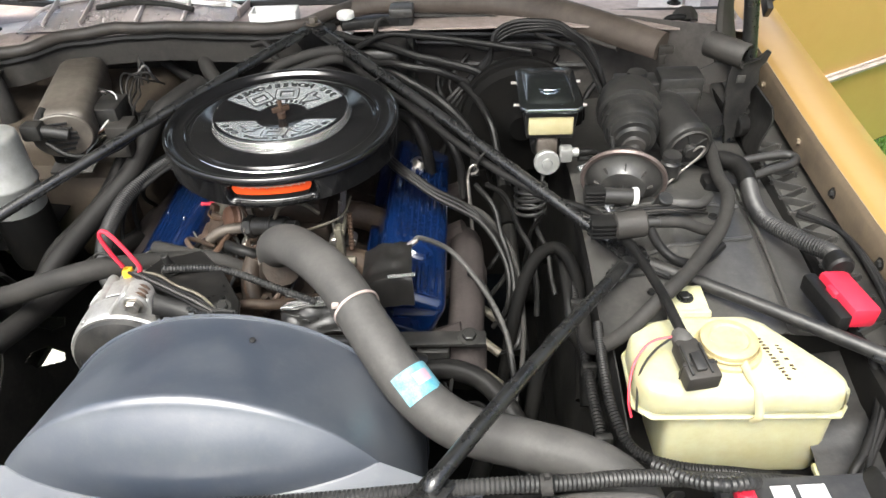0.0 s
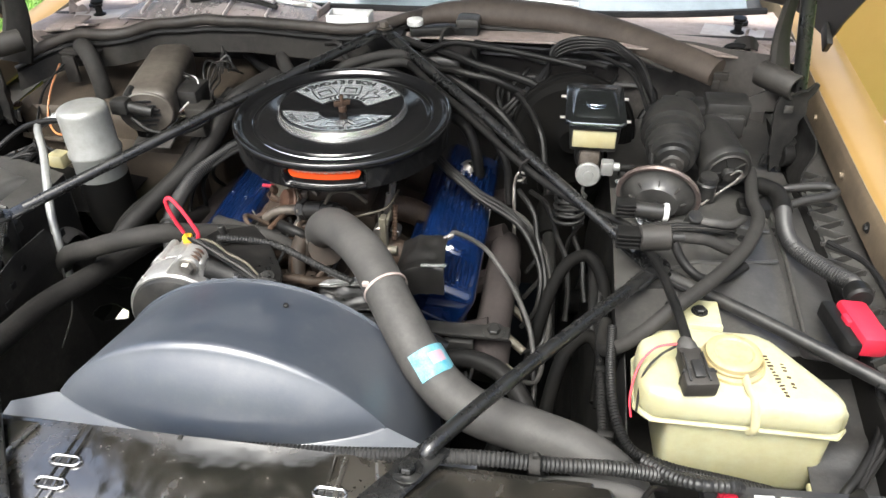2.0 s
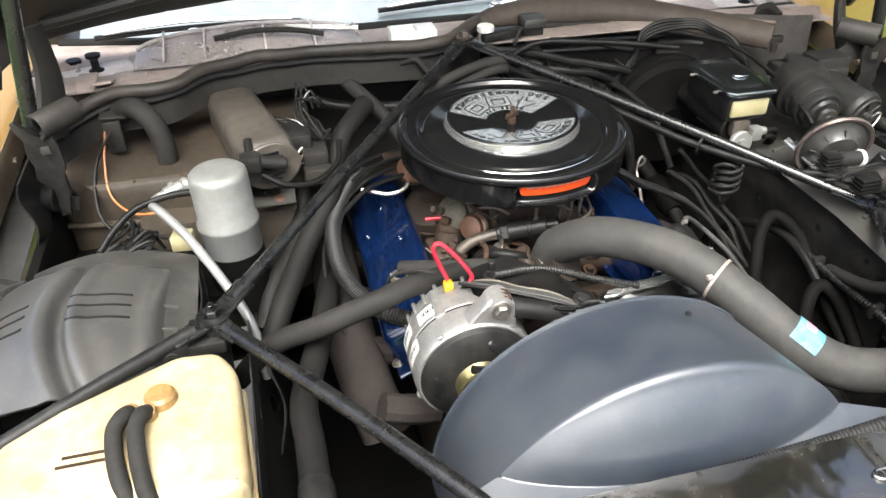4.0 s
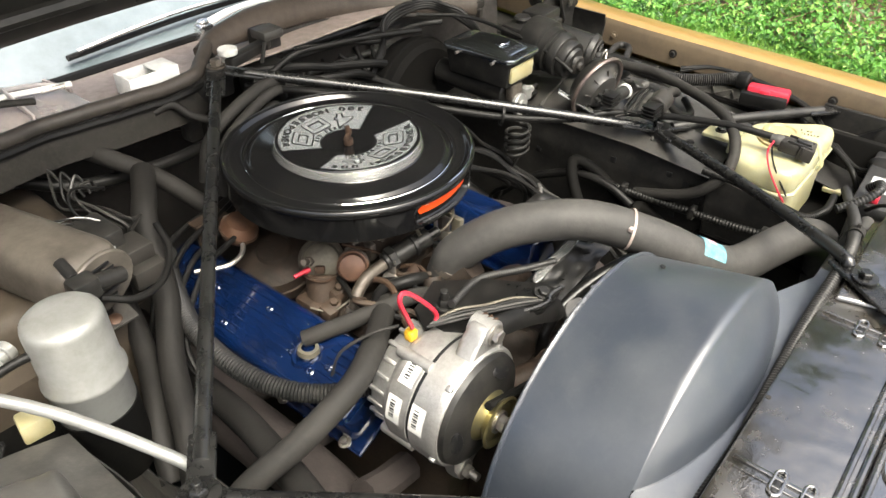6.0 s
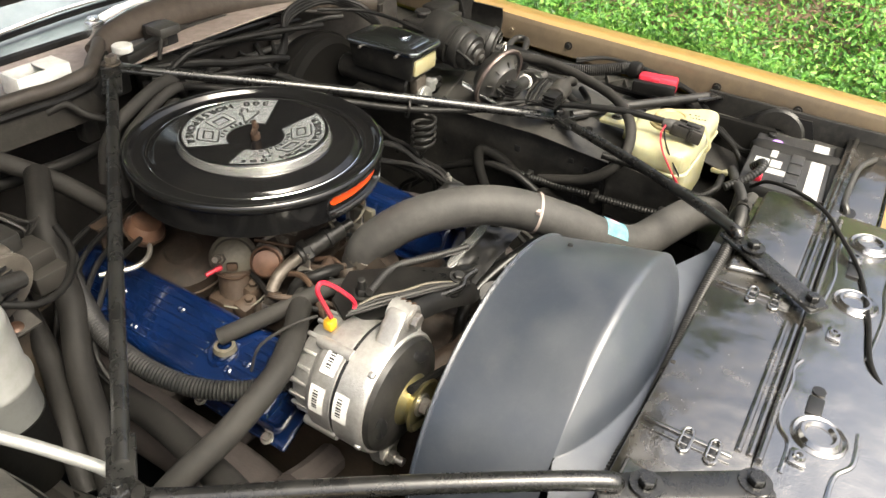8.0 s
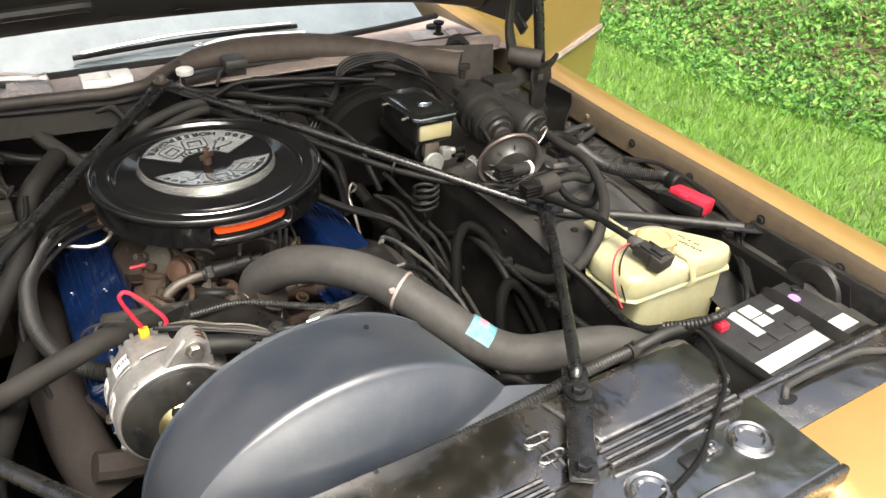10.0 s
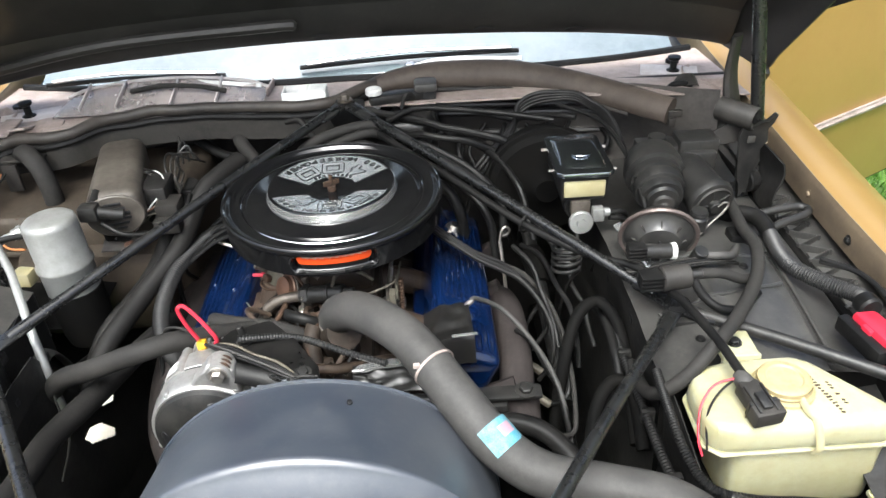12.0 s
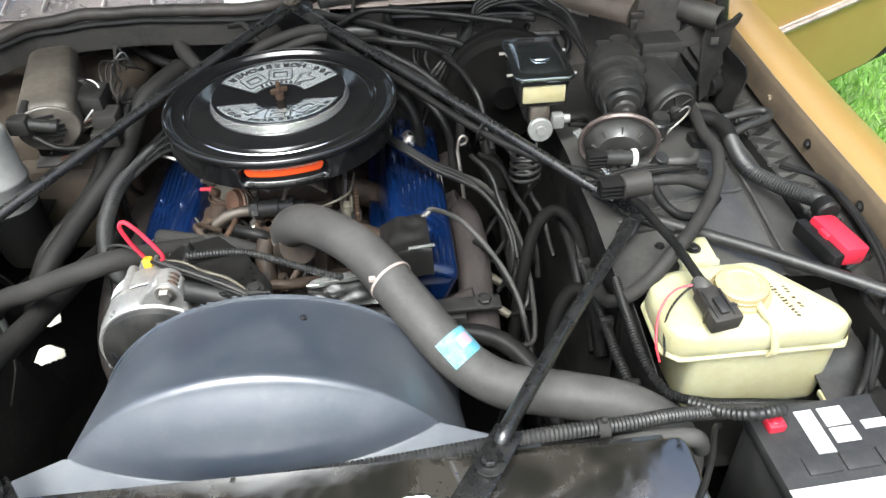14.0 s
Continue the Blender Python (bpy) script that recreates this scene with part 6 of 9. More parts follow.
part("fan_plate", lathe([(0.080, 0.119), (0.0815, 0.123), (0.078, 0.132), (0.066, 0.139), (0.045, 0.143), (0.020, 0.144), (0.010, 0.144)], 48, ALM), SATIN, al, "black dished fan plate")
for a in (62, 182, 302):
    m = ALM @ Matrix.Rotation(radians(a), 4, "Z")
    part("fan_opening", lathe([(0, 0.0016), (0.011, 0.0012), (0.012, 0)], 18, m @ Matrix.Translation((0.0610, 0, 0.1398)) @ Matrix.Rotation(radians(27), 4, "Y") @ Matrix.Diagonal((0.8, 1.7, 1, 1))), INK, al)
part("seam_band", lathe([(0.082, 0.076), (0.0845, 0.077), (0.0845, 0.0825), (0.082, 0.0835)], 48, ALM), INK, al)
for k in range(22):
    part("cooling_fin", box(0, 0, 0, 0.006, 0.006, 0.028, 0.002, ALM @ Matrix.Rotation(radians(k * 16.4), 4, "Z") @ Matrix.Translation((0.0755, 0, 0.018))), ALU, al)
for k in range(4):
    part("through_bolt_boss", lathe([(0, -0.004), (0.007, -0.004), (0.008, 0.0), (0.008, 0.05), (0, 0.05)], 14, ALM @ Matrix.Rotation(radians(28 + 90 * k), 4, "Z") @ Matrix.Translation((0.083, 0, 0.032))), ALU, al)
EAR = ALM @ Matrix.Translation((0, 0, 0.110)) @ Matrix.Rotation(radians(-17), 4, "Z")
part("mounting_ear", join(prism([(-0.046, 0.058), (0.046, 0.058), (0.026, 0.100), (0.019, 0.122), (-0.019, 0.122), (-0.026, 0.100)], -0.016, 0.012, 0.006, 3, EAR), lathe([(0.010, -0.02), (0.018, -0.018), (0.018, 0.013), (0.010, 0.015)], 20, EAR @ Matrix.Translation((0, 0.110, 0)))), ALU, al)
LEAR = ALM @ Matrix.Translation((0, 0, 0.112)) @ Matrix.Rotation(radians(172), 4, "Z")
part("lower_ear", prism([(-0.040, 0.058), (0.040, 0.058), (0.020, 0.098), (0.014, 0.124), (-0.014, 0.124), (-0.020, 0.098)], -0.012, 0.010, 0.005, 3, LEAR), ALU, al)
for a in (55, 125, 200, 300):
    part("front_rib", box(0, 0, 0, 0.022, 0.009, 0.010, 0.003, ALM @ Matrix.Rotation(radians(a), 4, "Z") @ Matrix.Translation((0.079, 0, 0.1185))), ALU, al)
part("mounting_bolt", bolt(EAR @ Vector((0, 0.110, 0.014)), (0, -1, 0), 0.010, 0.009, 1.4), STEEL, al)
part("lower_bolt", join(bolt(LEAR @ Vector((0, 0.112, 0.010)), (0, -1, 0), 0.010, 0.010, 1.5), rod(LEAR @ Vector((0, 0.112, 0.010)), LEAR @ Vector((0, 0.112, 0.034)), 0.006)), STEEL, al)
part("pulley", lathe([(0.008, 0.140), (0.034, 0.140), (0.0375, 0.142), (0.031, 0.149), (0.0275, 0.1525), (0.031, 0.156), (0.0375, 0.163), (0.034, 0.165), (0.028, 0.160), (0.008, 0.160)], 40, ALM), ZINC, al, "yellow zinc-plated pulley")
part("pulley_nut", join(lathe([(0.016, 0.158), (0.016, 0.163), (0.012, 0.164)], 24, ALM), lathe([(0.0115, 0.162), (0.0115, 0.173), (0.006, 0.174), (0.006, 0.179), (0, 0.179)], 6, ALM)), STEEL, al)
for a, z in ((163, 0.094), (166, 0.057), (128, 0.062)):
    lb = part("paper_label", lathe([(0.0877, z - 0.011), (0.0877, z + 0.011)], 8, ALM, a - 13, a + 13), LABEL, al)
    for k in range(7):
        part("barcode_bar", lathe([(0.0880, z - 0.006), (0.0880, z + 0.002)], 1, ALM, a - 9 + 2.6 * k, a - 7.8 + 2.6 * k + 0.6 * (k % 2)), INK, lb)
part("terminal", join(box(-0.201, -0.193, 0.970, 0.014, 0.014, 0.016, 0.003)), YELLOW, al, "yellow connector")
BELT = even([Vector(q) for q in ((-0.200, -0.3175, 0.922), (-0.10, -0.320, 0.885), (0.0, -0.325, 0.83))], 0.02)
BELTLOW = even([Vector(q) for q in ((-0.190, -0.3175, 0.853), (-0.10, -0.320, 0.790), (-0.01, -0.325, 0.72))], 0.02)
solo("drive_belt", join(sweep(BELT, [0.006] * len(BELT), 6), sweep(BELTLOW, [0.006] * len(BELTLOW), 6)), CABLE, (-0.1, -0.33, 0.85), "black rubber drive belt running to the fan", "belt")
ab = thing("alternator_bracket", (-0.10, -0.27, 0.92), "black steel alternator bracket with slotted arm", "bracket")
part("plate", prism([(-0.190, -0.210), (-0.163, -0.165), (-0.103, -0.148), (-0.055, -0.205), (-0.015, -0.270), (-0.010, -0.298), (-0.062, -0.302), (-0.150, -0.245)], -0.003, 0.003, 0.0015, 1, Matrix.Translation((0, 0, 0.978)) @ Matrix.Rotation(radians(-3), 4, "Y")), OILY, ab)
part("upturned_edge", tube([(-0.150, -0.247, 0.975), (-0.10, -0.275, 0.979), (-0.055, -0.300, 0.983), (-0.035, -0.296, 0.985), (-0.012, -0.300, 0.986)], 0.004, 8), BRACE, ab)
part("plate_bolt", bolt((-0.035, -0.285, 0.982), (0, -0.2, 1), 0.008, 0.006), SATIN, ab)
part("plate_stud", join(bolt((-0.135, -0.195, 0.975), (0, 0, 1), 0.009, 0.012), rod((-0.135, -0.195, 0.985), (-0.138, -0.196, 1.004), 0.0055)), SATIN, ab)
for k in range(4):
    part("bracket_wire", tube([(-0.19 + 0.006 * k, -0.21, 0.985), (-0.16 + 0.006 * k, -0.235 + 0.004 * k, 0.990), (-0.11, -0.262 + 0.006 * k, 0.988), (-0.07, -0.285 + 0.007 * k, 0.985), (-0.03, -0.30, 0.975)], 0.0022, 6), (CABLE, RUBBER, CABLE, CHALK)[k], ab)
part("arm", sweep(spline([(-0.14, -0.275, 0.985), (-0.08, -0.29, 0.975), (-0.03, -0.30, 0.955), (0.01, -0.29, 0.93)]), [0.014] * 19, 8, 0.35), CABLE, ab)
part("spacer", lathe([(0.009, 0), (0.012, 0.004), (0.009, 0.008), (0.012, 0.012), (0.009, 0.016), (0.012, 0.020), (0.009, 0.024)], 14, axis_to((-0.147, -0.262, 0.998), (0, -1, 0))), RUST, ab)


# ---- hoses, looms and cables ----
def line(name, label, cat, pts, r, material=RUBBER, group="", n=12, wob=0.0):
    p0 = Vector(pts[0])
    return solo(name, tube(pts, r, n, 8, wob), material, p0, label, cat, group)


def conduit(name, label, pts, r, group="ribbed conduits", material=LOOM, pitch=0.006):
    return solo(name, loom(pts, r, pitch), material, Vector(pts[0]), label, "conduit", group)


def clamp(parent, p, d, r, material=PALEY, w=0.005):
    part("clamp_band", lathe([(r, -w), (r + 0.002, -w), (r + 0.002, w), (r, w)], 24, axis_to(p, d)), material, parent)


# upper radiator hose with tie and paper label
UP = [(-0.008, -0.095, 0.905), (0.000, -0.115, 0.952), (0.045, -0.175, 1.000), (0.115, -0.258, 1.012), (0.175, -0.345, 0.985), (0.228, -0.405, 0.945), (0.285, -0.440, 0.920), (0.36, -0.466, 0.920), (0.43, -0.490, 0.918), (0.478, -0.512, 0.897), (0.498, -0.526, 0.860), (0.505, -0.530, 0.80)]
uh = thing("radiator_hose", UP[0], "thick dusty black upper radiator hose with a pale tie", "hose")
part("hose_body", tube(UP, 0.0305, 24, 8), RUBBER, uh)
part("cable_tie", join(lathe([(0.0305, -0.002), (0.0325, -0.002), (0.0325, 0.002), (0.0305, 0.002)], 28, axis_to((0.152, -0.310, 0.999), (0.55, -0.80, -0.22))), box(0.128, -0.325, 1.018, 0.009, 0.007, 0.006, 0.001)), COWL, uh, "pale grey plastic cable tie")
lab = part("paper_label", lathe([(0.0325, -0.020), (0.0326, -0.01), (0.0326, 0.0), (0.0326, 0.01), (0.0325, 0.020)], 28, axis_to((0.226, -0.403, 0.946), (0.58, -0.64, -0.42)), -75, 140), TEAL, uh, "worn teal paper label")
part("label_print", lathe([(0.0330, -0.010), (0.0330, 0.006)], 10, axis_to((0.226, -0.403, 0.946), (0.58, -0.64, -0.42)), 55, 95), PINKISH, lab)
part("end_clamp", lathe([(0.031, -0.007), (0.033, -0.006), (0.033, 0.006), (0.031, 0.007)], 24, axis_to((-0.004, -0.103, 0.925), (0.15, -0.35, 0.9))), DULLALU, uh, "dull steel hose clamp")

for s, pts in ((1, [(0.03, 0.40, 1.06), (0.09, 0.30, 1.058), (0.20, 0.175, 1.036), (0.32, 0.045, 1.005), (0.42, -0.05, 0.993), (0.485, -0.10, 0.998), (0.522, -0.19, 1.006), (0.540, -0.30, 1.018), (0.551, -0.378, 1.016)]),):
    line("wiring_harness", "dusty taped harness tied along the brace to the washer connector", "cable", pts, 0.0066, CABLE)
for p in ((0.14, 0.245), (0.33, 0.04)):
    solo("cable_tie", lathe([(0.0175, -0.002), (0.0195, -0.002), (0.0195, 0.002), (0.0175, 0.002)], 18, axis_to((p[0] - 0.002, p[1] + 0.004, 1.078 - 0.22 * p[0]), (0.53, -0.6, -0.12))), CABLE, (p[0], p[1], 1.05), "black cable tie round brace and harness", "cable tie", "brace ties")
line("rubber_hose", "dusty rubber hose arching down past the washer bottle", "hose", [(0.712, 0.115, 0.985), (0.704, 0.078, 1.000), (0.690, -0.018, 1.006), (0.688, -0.08, 1.010), (0.655, -0.165, 1.012), (0.590, -0.262, 1.018), (0.537, -0.315, 1.008), (0.500, -0.336, 0.980), (0.470, -0.330, 0.945), (0.462, -0.28, 0.90), (0.472, -0.18, 0.86)], 0.0102, GREYHOSE)
conduit("ribbed_conduit", "thick black ribbed wiring conduit over the wheel house", [(0.744, -0.01, 0.985), (0.736, -0.069, 0.985), (0.741, -0.118, 0.987), (0.770, -0.168, 0.990), (0.795, -0.205, 0.995), (0.796, -0.235, 0.998)], 0.0135, pitch=0.0044)
line("harness_sleeve", "smooth black sleeve feeding the ribbed conduit", "cable", [(0.690, 0.09, 0.955), (0.717, 0.070, 0.983), (0.741, 0.046, 0.987), (0.746, 0.018, 0.986), (0.744, -0.014, 0.985)], 0.0142, CABLE)
conduit("ribbed_conduit", "long dusty ribbed conduit lying across the radiator support", [(-0.285, -0.572, 0.935), (-0.20, -0.580, 0.948), (-0.1, -0.586, 0.964), (0.02, -0.582, 0.968), (0.15, -0.578, 0.975), (0.297, -0.580, 0.998), (0.40, -0.566, 0.985), (0.467, -0.55, 0.970), (0.556, -0.53, 0.938), (0.651, -0.51, 0.905), (0.70, -0.50, 0.885)], 0.0092, pitch=0.005)
conduit("ribbed_conduit", "black ribbed conduit curving round the washer bottle", [(0.468, -0.30, 0.955), (0.464, -0.38, 0.955), (0.470, -0.44, 0.938), (0.490, -0.48, 0.922), (0.535, -0.50, 0.92), (0.60, -0.497, 0.905), (0.66, -0.49, 0.885)], 0.0072, material=CABLE, pitch=0.004)
conduit("ribbed_conduit", "grey ribbed conduit over the passenger side valve cover", [(-0.255, 0.275, 0.905), (-0.292, 0.21, 0.915), (-0.318, 0.15, 0.912), (-0.336, 0.09, 0.902), (-0.338, 0.01, 0.888), (-0.318, -0.06, 0.876), (-0.28, -0.115, 0.872), (-0.235, -0.145, 0.872), (-0.19, -0.155, 0.87)], 0.0145, material=LOOM, pitch=0.0048)
conduit("ribbed_conduit", "thin ribbed conduit along the alternator bracket", [(-0.14, -0.21, 0.99), (-0.06, -0.195, 0.975), (0.02, -0.215, 0.955), (0.08, -0.235, 0.945)], 0.006, pitch=0.0045)
for p in ((-0.03, -0.588, 0.969), (0.375, -0.573, 0.992)):
    solo("conduit_clip", join(lathe([(0.0095, -0.006), (0.0115, -0.006), (0.0115, 0.006), (0.0095, 0.006)], 16, axis_to(p, (1, 0, 0.1))), box(p[0], p[1], p[2] + 0.013, 0.006, 0.006, 0.008, 0.001)), GREYHOSE, p, "grey clip round the ribbed conduit", "clip", "conduit clips")
line("heater_hose", "dusty grey heater hose running behind the alternator", "hose", [(-0.52, -0.13, 0.80), (-0.46, -0.16, 0.885), (-0.39, -0.183, 0.925), (-0.34, -0.191, 0.948), (-0.296, -0.19, 0.962), (-0.255, -0.172, 0.962), (-0.22, -0.15, 0.95), (-0.17, -0.11, 0.925), (-0.10, -0.06, 0.89)], 0.0165, GREYHOSE)
line("breather_hose", "short grey breather hose above the passenger side valve cover", "hose", [(-0.238, -0.020, 0.884), (-0.212, -0.040, 0.894), (-0.178, -0.064, 0.905), (-0.145, -0.085, 0.916), (-0.113, -0.104, 0.924), (-0.085, -0.108, 0.916), (-0.06, -0.105, 0.90)], 0.0125, GREYHOSE)
line("air_duct_hose", "thick dusty hose dropping beside the passenger side valve cover", "hose", [(-0.23, 0.34, 1.02), (-0.265, 0.285, 1.012), (-0.294, 0.243, 0.995), (-0.331, 0.161, 0.931), (-0.386, 0.082, 0.884), (-0.431, -0.005, 0.849), (-0.458, -0.05, 0.815), (-0.475, -0.075, 0.775)], 0.019, SHADEHOSE)
line("air_duct_hose", "thick dark hose dropping beside the accumulator", "hose", [(-0.33, 0.33, 0.98), (-0.36, 0.25, 0.94), (-0.389, 0.15, 0.885), (-0.420, 0.085, 0.86), (-0.452, 0.03, 0.84), (-0.475, -0.02, 0.80)], 0.016, SHADEHOSE)
SUCTION = [(-0.345, 0.12, 0.80), (-0.37, -0.04, 0.845), (-0.40, -0.18, 0.868), (-0.425, -0.284, 0.885), (-0.424, -0.37, 0.900), (-0.424, -0.45, 0.915), (-0.424, -0.53, 0.932), (-0.416, -0.614, 0.950), (-0.42, -0.68, 0.945)]
sc = thing("suction_hose", SUCTION[0], "long dark hose running forward to the radiator side", "hose")
part("hose_body", tube(SUCTION, 0.019, 16, 8), SHADEHOSE, sc)
part("end_sleeve", tube([SUCTION[5], SUCTION[6], SUCTION[7]], 0.0215, 16, 6), SATIN, sc, "scuffed outer sleeve")
part("hose_clamp", lathe([(0.0215, -0.006), (0.0235, -0.006), (0.0235, 0.006), (0.0215, 0.006)], 20, axis_to(SUCTION[6], (0.0, -1, 0.2))), SATIN, sc)
line("coolant_pipe", "bare silver refrigerant line bent past the accumulator", "pipe", [(-0.590, 0.088, 1.020), (-0.606, 0.082, 1.016), (-0.612, 0.068, 1.015), (-0.604, 0.052, 1.015), (-0.594, 0.038, 1.013), (-0.566, 0.0, 0.998), (-0.536, -0.05, 0.978), (-0.512, -0.092, 0.958), (-0.494, -0.122, 0.938), (-0.480, -0.145, 0.90), (-0.475, -0.155, 0.82)], 0.0072, CANALU)
solo("pipe_fitting", join(rod((-0.592, 0.087, 1.020), (-0.566, 0.098, 1.024), 0.0105, 16), rod((-0.583, 0.091, 1.0215), (-0.575, 0.094, 1.023), 0.0135, 6), rod((-0.566, 0.098, 1.024), (-0.556, 0.102, 1.025), 0.0125, 16)), CANALU, (-0.575, 0.094, 1.02), "dull aluminium fitting on the refrigerant line", "fitting")
line("thin_line", "thin dark line curling to the accumulator", "pipe", [(-0.695, 0.020, 0.972), (-0.672, 0.045, 0.992), (-0.640, 0.062, 1.012), (-0.607, 0.068, 1.022), (-0.572, 0.070, 1.027), (-0.535, 0.064, 1.030)], 0.0055, CABLE)
line("wire", "thin pale grey wire beside the heater hose", "cable", [(-0.46, -0.15, 0.90), (-0.47, -0.17, 0.86), (-0.455, -0.2, 0.80), (-0.47, -0.24, 0.74)], 0.002, GREYHOSE, n=6)
line("wire", "thin grey wire to the alternator terminal", "cable", [(-0.215, -0.185, 0.99), (-0.245, -0.165, 0.985), (-0.275, -0.14, 0.96), (-0.285, -0.13, 0.92)], 0.0022, GREYHOSE, n=6)
line("red_wire_loop", "bright red wire loop rising from the alternator", "cable", [(-0.203, -0.197, 0.985), (-0.214, -0.197, 1.012), (-0.222, -0.194, 1.038), (-0.214, -0.193, 1.046), (-0.199, -0.198, 1.034), (-0.180, -0.206, 1.010), (-0.171, -0.210, 0.993), (-0.176, -0.212, 0.982)], 0.0032, RED, n=8)
solo("vacuum_plug", join(rod((-0.176, 0.064, 0.917), (-0.160, 0.060, 0.919), 0.0035), rod((-0.160, 0.060, 0.919), (-0.150, 0.058, 0.920), 0.0045)), RED, (-0.17, 0.06, 0.91), "small red plug on a vacuum port", "plug")
# harness clipped along the driver side inner fender
conduit("ribbed_conduit", "black harness clipped along the inner fender wall", [(0.462, -0.06, 0.868), (0.462, -0.16, 0.862), (0.462, -0.287, 0.868), (0.462, -0.38, 0.872), (0.466, -0.47, 0.882), (0.48, -0.53, 0.90)], 0.008, material=CABLE)
line("heater_hose", "black hose arching low against the inner fender wall", "hose", [(0.45, 0.16, 0.70), (0.452, 0.10, 0.765), (0.452, 0.03, 0.825), (0.452, -0.06, 0.865), (0.452, -0.13, 0.866), (0.452, -0.19, 0.84)], 0.0085, CABLE)
for y, z in ((-0.16, 0.862), (-0.30, 0.868), (-0.43, 0.877)):
    solo("harness_clip", box(0.464, y, z, 0.022, 0.012, 0.024, 0.003), SATIN, (0.464, y, z), "black plastic clip holding the harness to the wall", "clip", "harness clips")
line("sensor_lead", "glossy black sleeve bending down behind the shroud", "cable", [(0.235, -0.315, 0.905), (0.201, -0.318, 0.926), (0.150, -0.304, 0.930), (0.095, -0.286, 0.915), (0.044, -0.273, 0.895), (0.010, -0.272, 0.872), (-0.005, -0.275, 0.83)], 0.0095, OILY)
# plug leads
for k, y in enumerate((0.16, 0.08, 0.0)):
    line("plug_lead", "black ignition lead looping over the driver side valve cover", "cable", [(0.12 + 0.006 * k, 0.22 - 0.012 * k, 0.965), (0.165, 0.13 - 0.012 * k, 0.962), (0.225 + 0.004 * k, 0.085 - 0.014 * k, 0.930), (0.295 + 0.01 * k, 0.07 - 0.022 * k, 0.895), (0.345 + 0.006 * k, 0.03 - 0.03 * k, 0.855), (0.362, y - 0.08, 0.80), (0.335, y - 0.09, 0.755)], 0.0045, CABLE, "ignition leads", 8, 0.004)
for k, y in enumerate((0.26, 0.12, 0.0, -0.1)):
    line("plug_lead", "black ignition lead beside the passenger side valve cover", "cable", [(-0.08, 0.32 - 0.02 * k, 0.93), (-0.17, 0.28 - 0.03 * k, 0.945), (-0.27, 0.25 - 0.03 * k, 0.93), (-0.345 - 0.004 * k, 0.2 - 0.04 * k, 0.86), (-0.335, y, 0.76)], 0.0045, CABLE, "ignition leads", 8, 0.004)
for k, y in enumerate((-0.02, -0.10, -0.17)):
    line("plug_lead", "dusty ignition lead looping wide of the exhaust manifold", "cable", [(0.128, 0.205 - 0.010 * k, 0.958), (0.175, 0.125, 0.952 - 0.004 * k), (0.24, 0.088, 0.918 - 0.004 * k), (0.315 + 0.006 * k, 0.062, 0.880), (0.368 + 0.005 * k, 0.01 - 0.02 * k, 0.835), (0.378, y - 0.05, 0.785), (0.345, y - 0.06, 0.760), (0.312, y - 0.04, 0.775)], 0.0042, (GREYHOSE, CABLE, GREYHOSE)[k], "ignition leads", 8, 0.004)
    solo("plug_boot", rod((0.345, y - 0.06, 0.760), (0.305, y - 0.035, 0.778), 0.0075, 10), CHALK, (0.325, y - 0.05, 0.765), "heat-bleached ignition lead boot by the manifold", "plug boot", "plug boots")
line("sensor_cable", "grey sleeved cable draped over the driver side valve cover", "cable", [(0.212, -0.122, 0.962), (0.225, -0.110, 0.962), (0.268, -0.095, 0.925), (0.31, -0.122, 0.885), (0.345, -0.155, 0.835), (0.362, -0.20, 0.79), (0.37, -0.26, 0.70)], 0.0042, RUBBER)
solo("sensor_plug", rod((0.203, -0.130, 0.960), (0.218, -0.116, 0.963), 0.0048, 10), STEEL, (0.196, -0.135, 0.958), "bright metal plug end on the bracket", "connector")
line("heater_hose", "black heater hose bent behind the air cleaner", "hose", [(0.135, 0.25, 0.99), (0.175, 0.24, 0.99), (0.205, 0.215, 0.97), (0.222, 0.20, 0.92), (0.226, 0.21, 0.86)], 0.011, CABLE)
# Near-black for lying deep: the shade is put into the hose colour.
line("heater_hose", "dark heater hose looping against the inner fender", "hose", [(0.35, -0.17, 0.70), (0.37, -0.13, 0.82), (0.40, -0.08, 0.885), (0.44, -0.06, 0.90), (0.468, -0.10, 0.875), (0.472, -0.17, 0.82), (0.465, -0.27, 0.77)], 0.0108, DARK)
line("heater_hose", "dark hose loop low beside the inner fender", "hose", [(0.38, -0.30, 0.70), (0.405, -0.23, 0.81), (0.44, -0.20, 0.845), (0.468, -0.22, 0.83), (0.47, -0.29, 0.78)], 0.0115, DARK)
line("lower_hose", "black hose below the front bracket", "hose", [(0.20, -0.235, 0.79), (0.26, -0.235, 0.805), (0.32, -0.265, 0.805), (0.365, -0.33, 0.785), (0.385, -0.40, 0.73), (0.39, -0.46, 0.66)], 0.016, CABLE)
line("lower_hose", "black return hose loop behind the radiator", "hose", [(0.30, -0.36, 0.68), (0.325, -0.335, 0.745), (0.355, -0.35, 0.765), (0.385, -0.40, 0.74), (0.395, -0.47, 0.66)], 0.015, CABLE)
for k in range(5):
    line("wire", "thin dark wire tangled low behind the shroud", "cable", [(0.22 + 0.012 * k, -0.26, 0.76 + 0.012 * k), (0.27, -0.27 - 0.01 * k, 0.765 + 0.01 * k), (0.315, -0.30, 0.755 + 0.012 * k), (0.35, -0.33 - 0.008 * k, 0.72 + 0.01 * k)], 0.003, CABLE, "low wires", 6, 0.008)
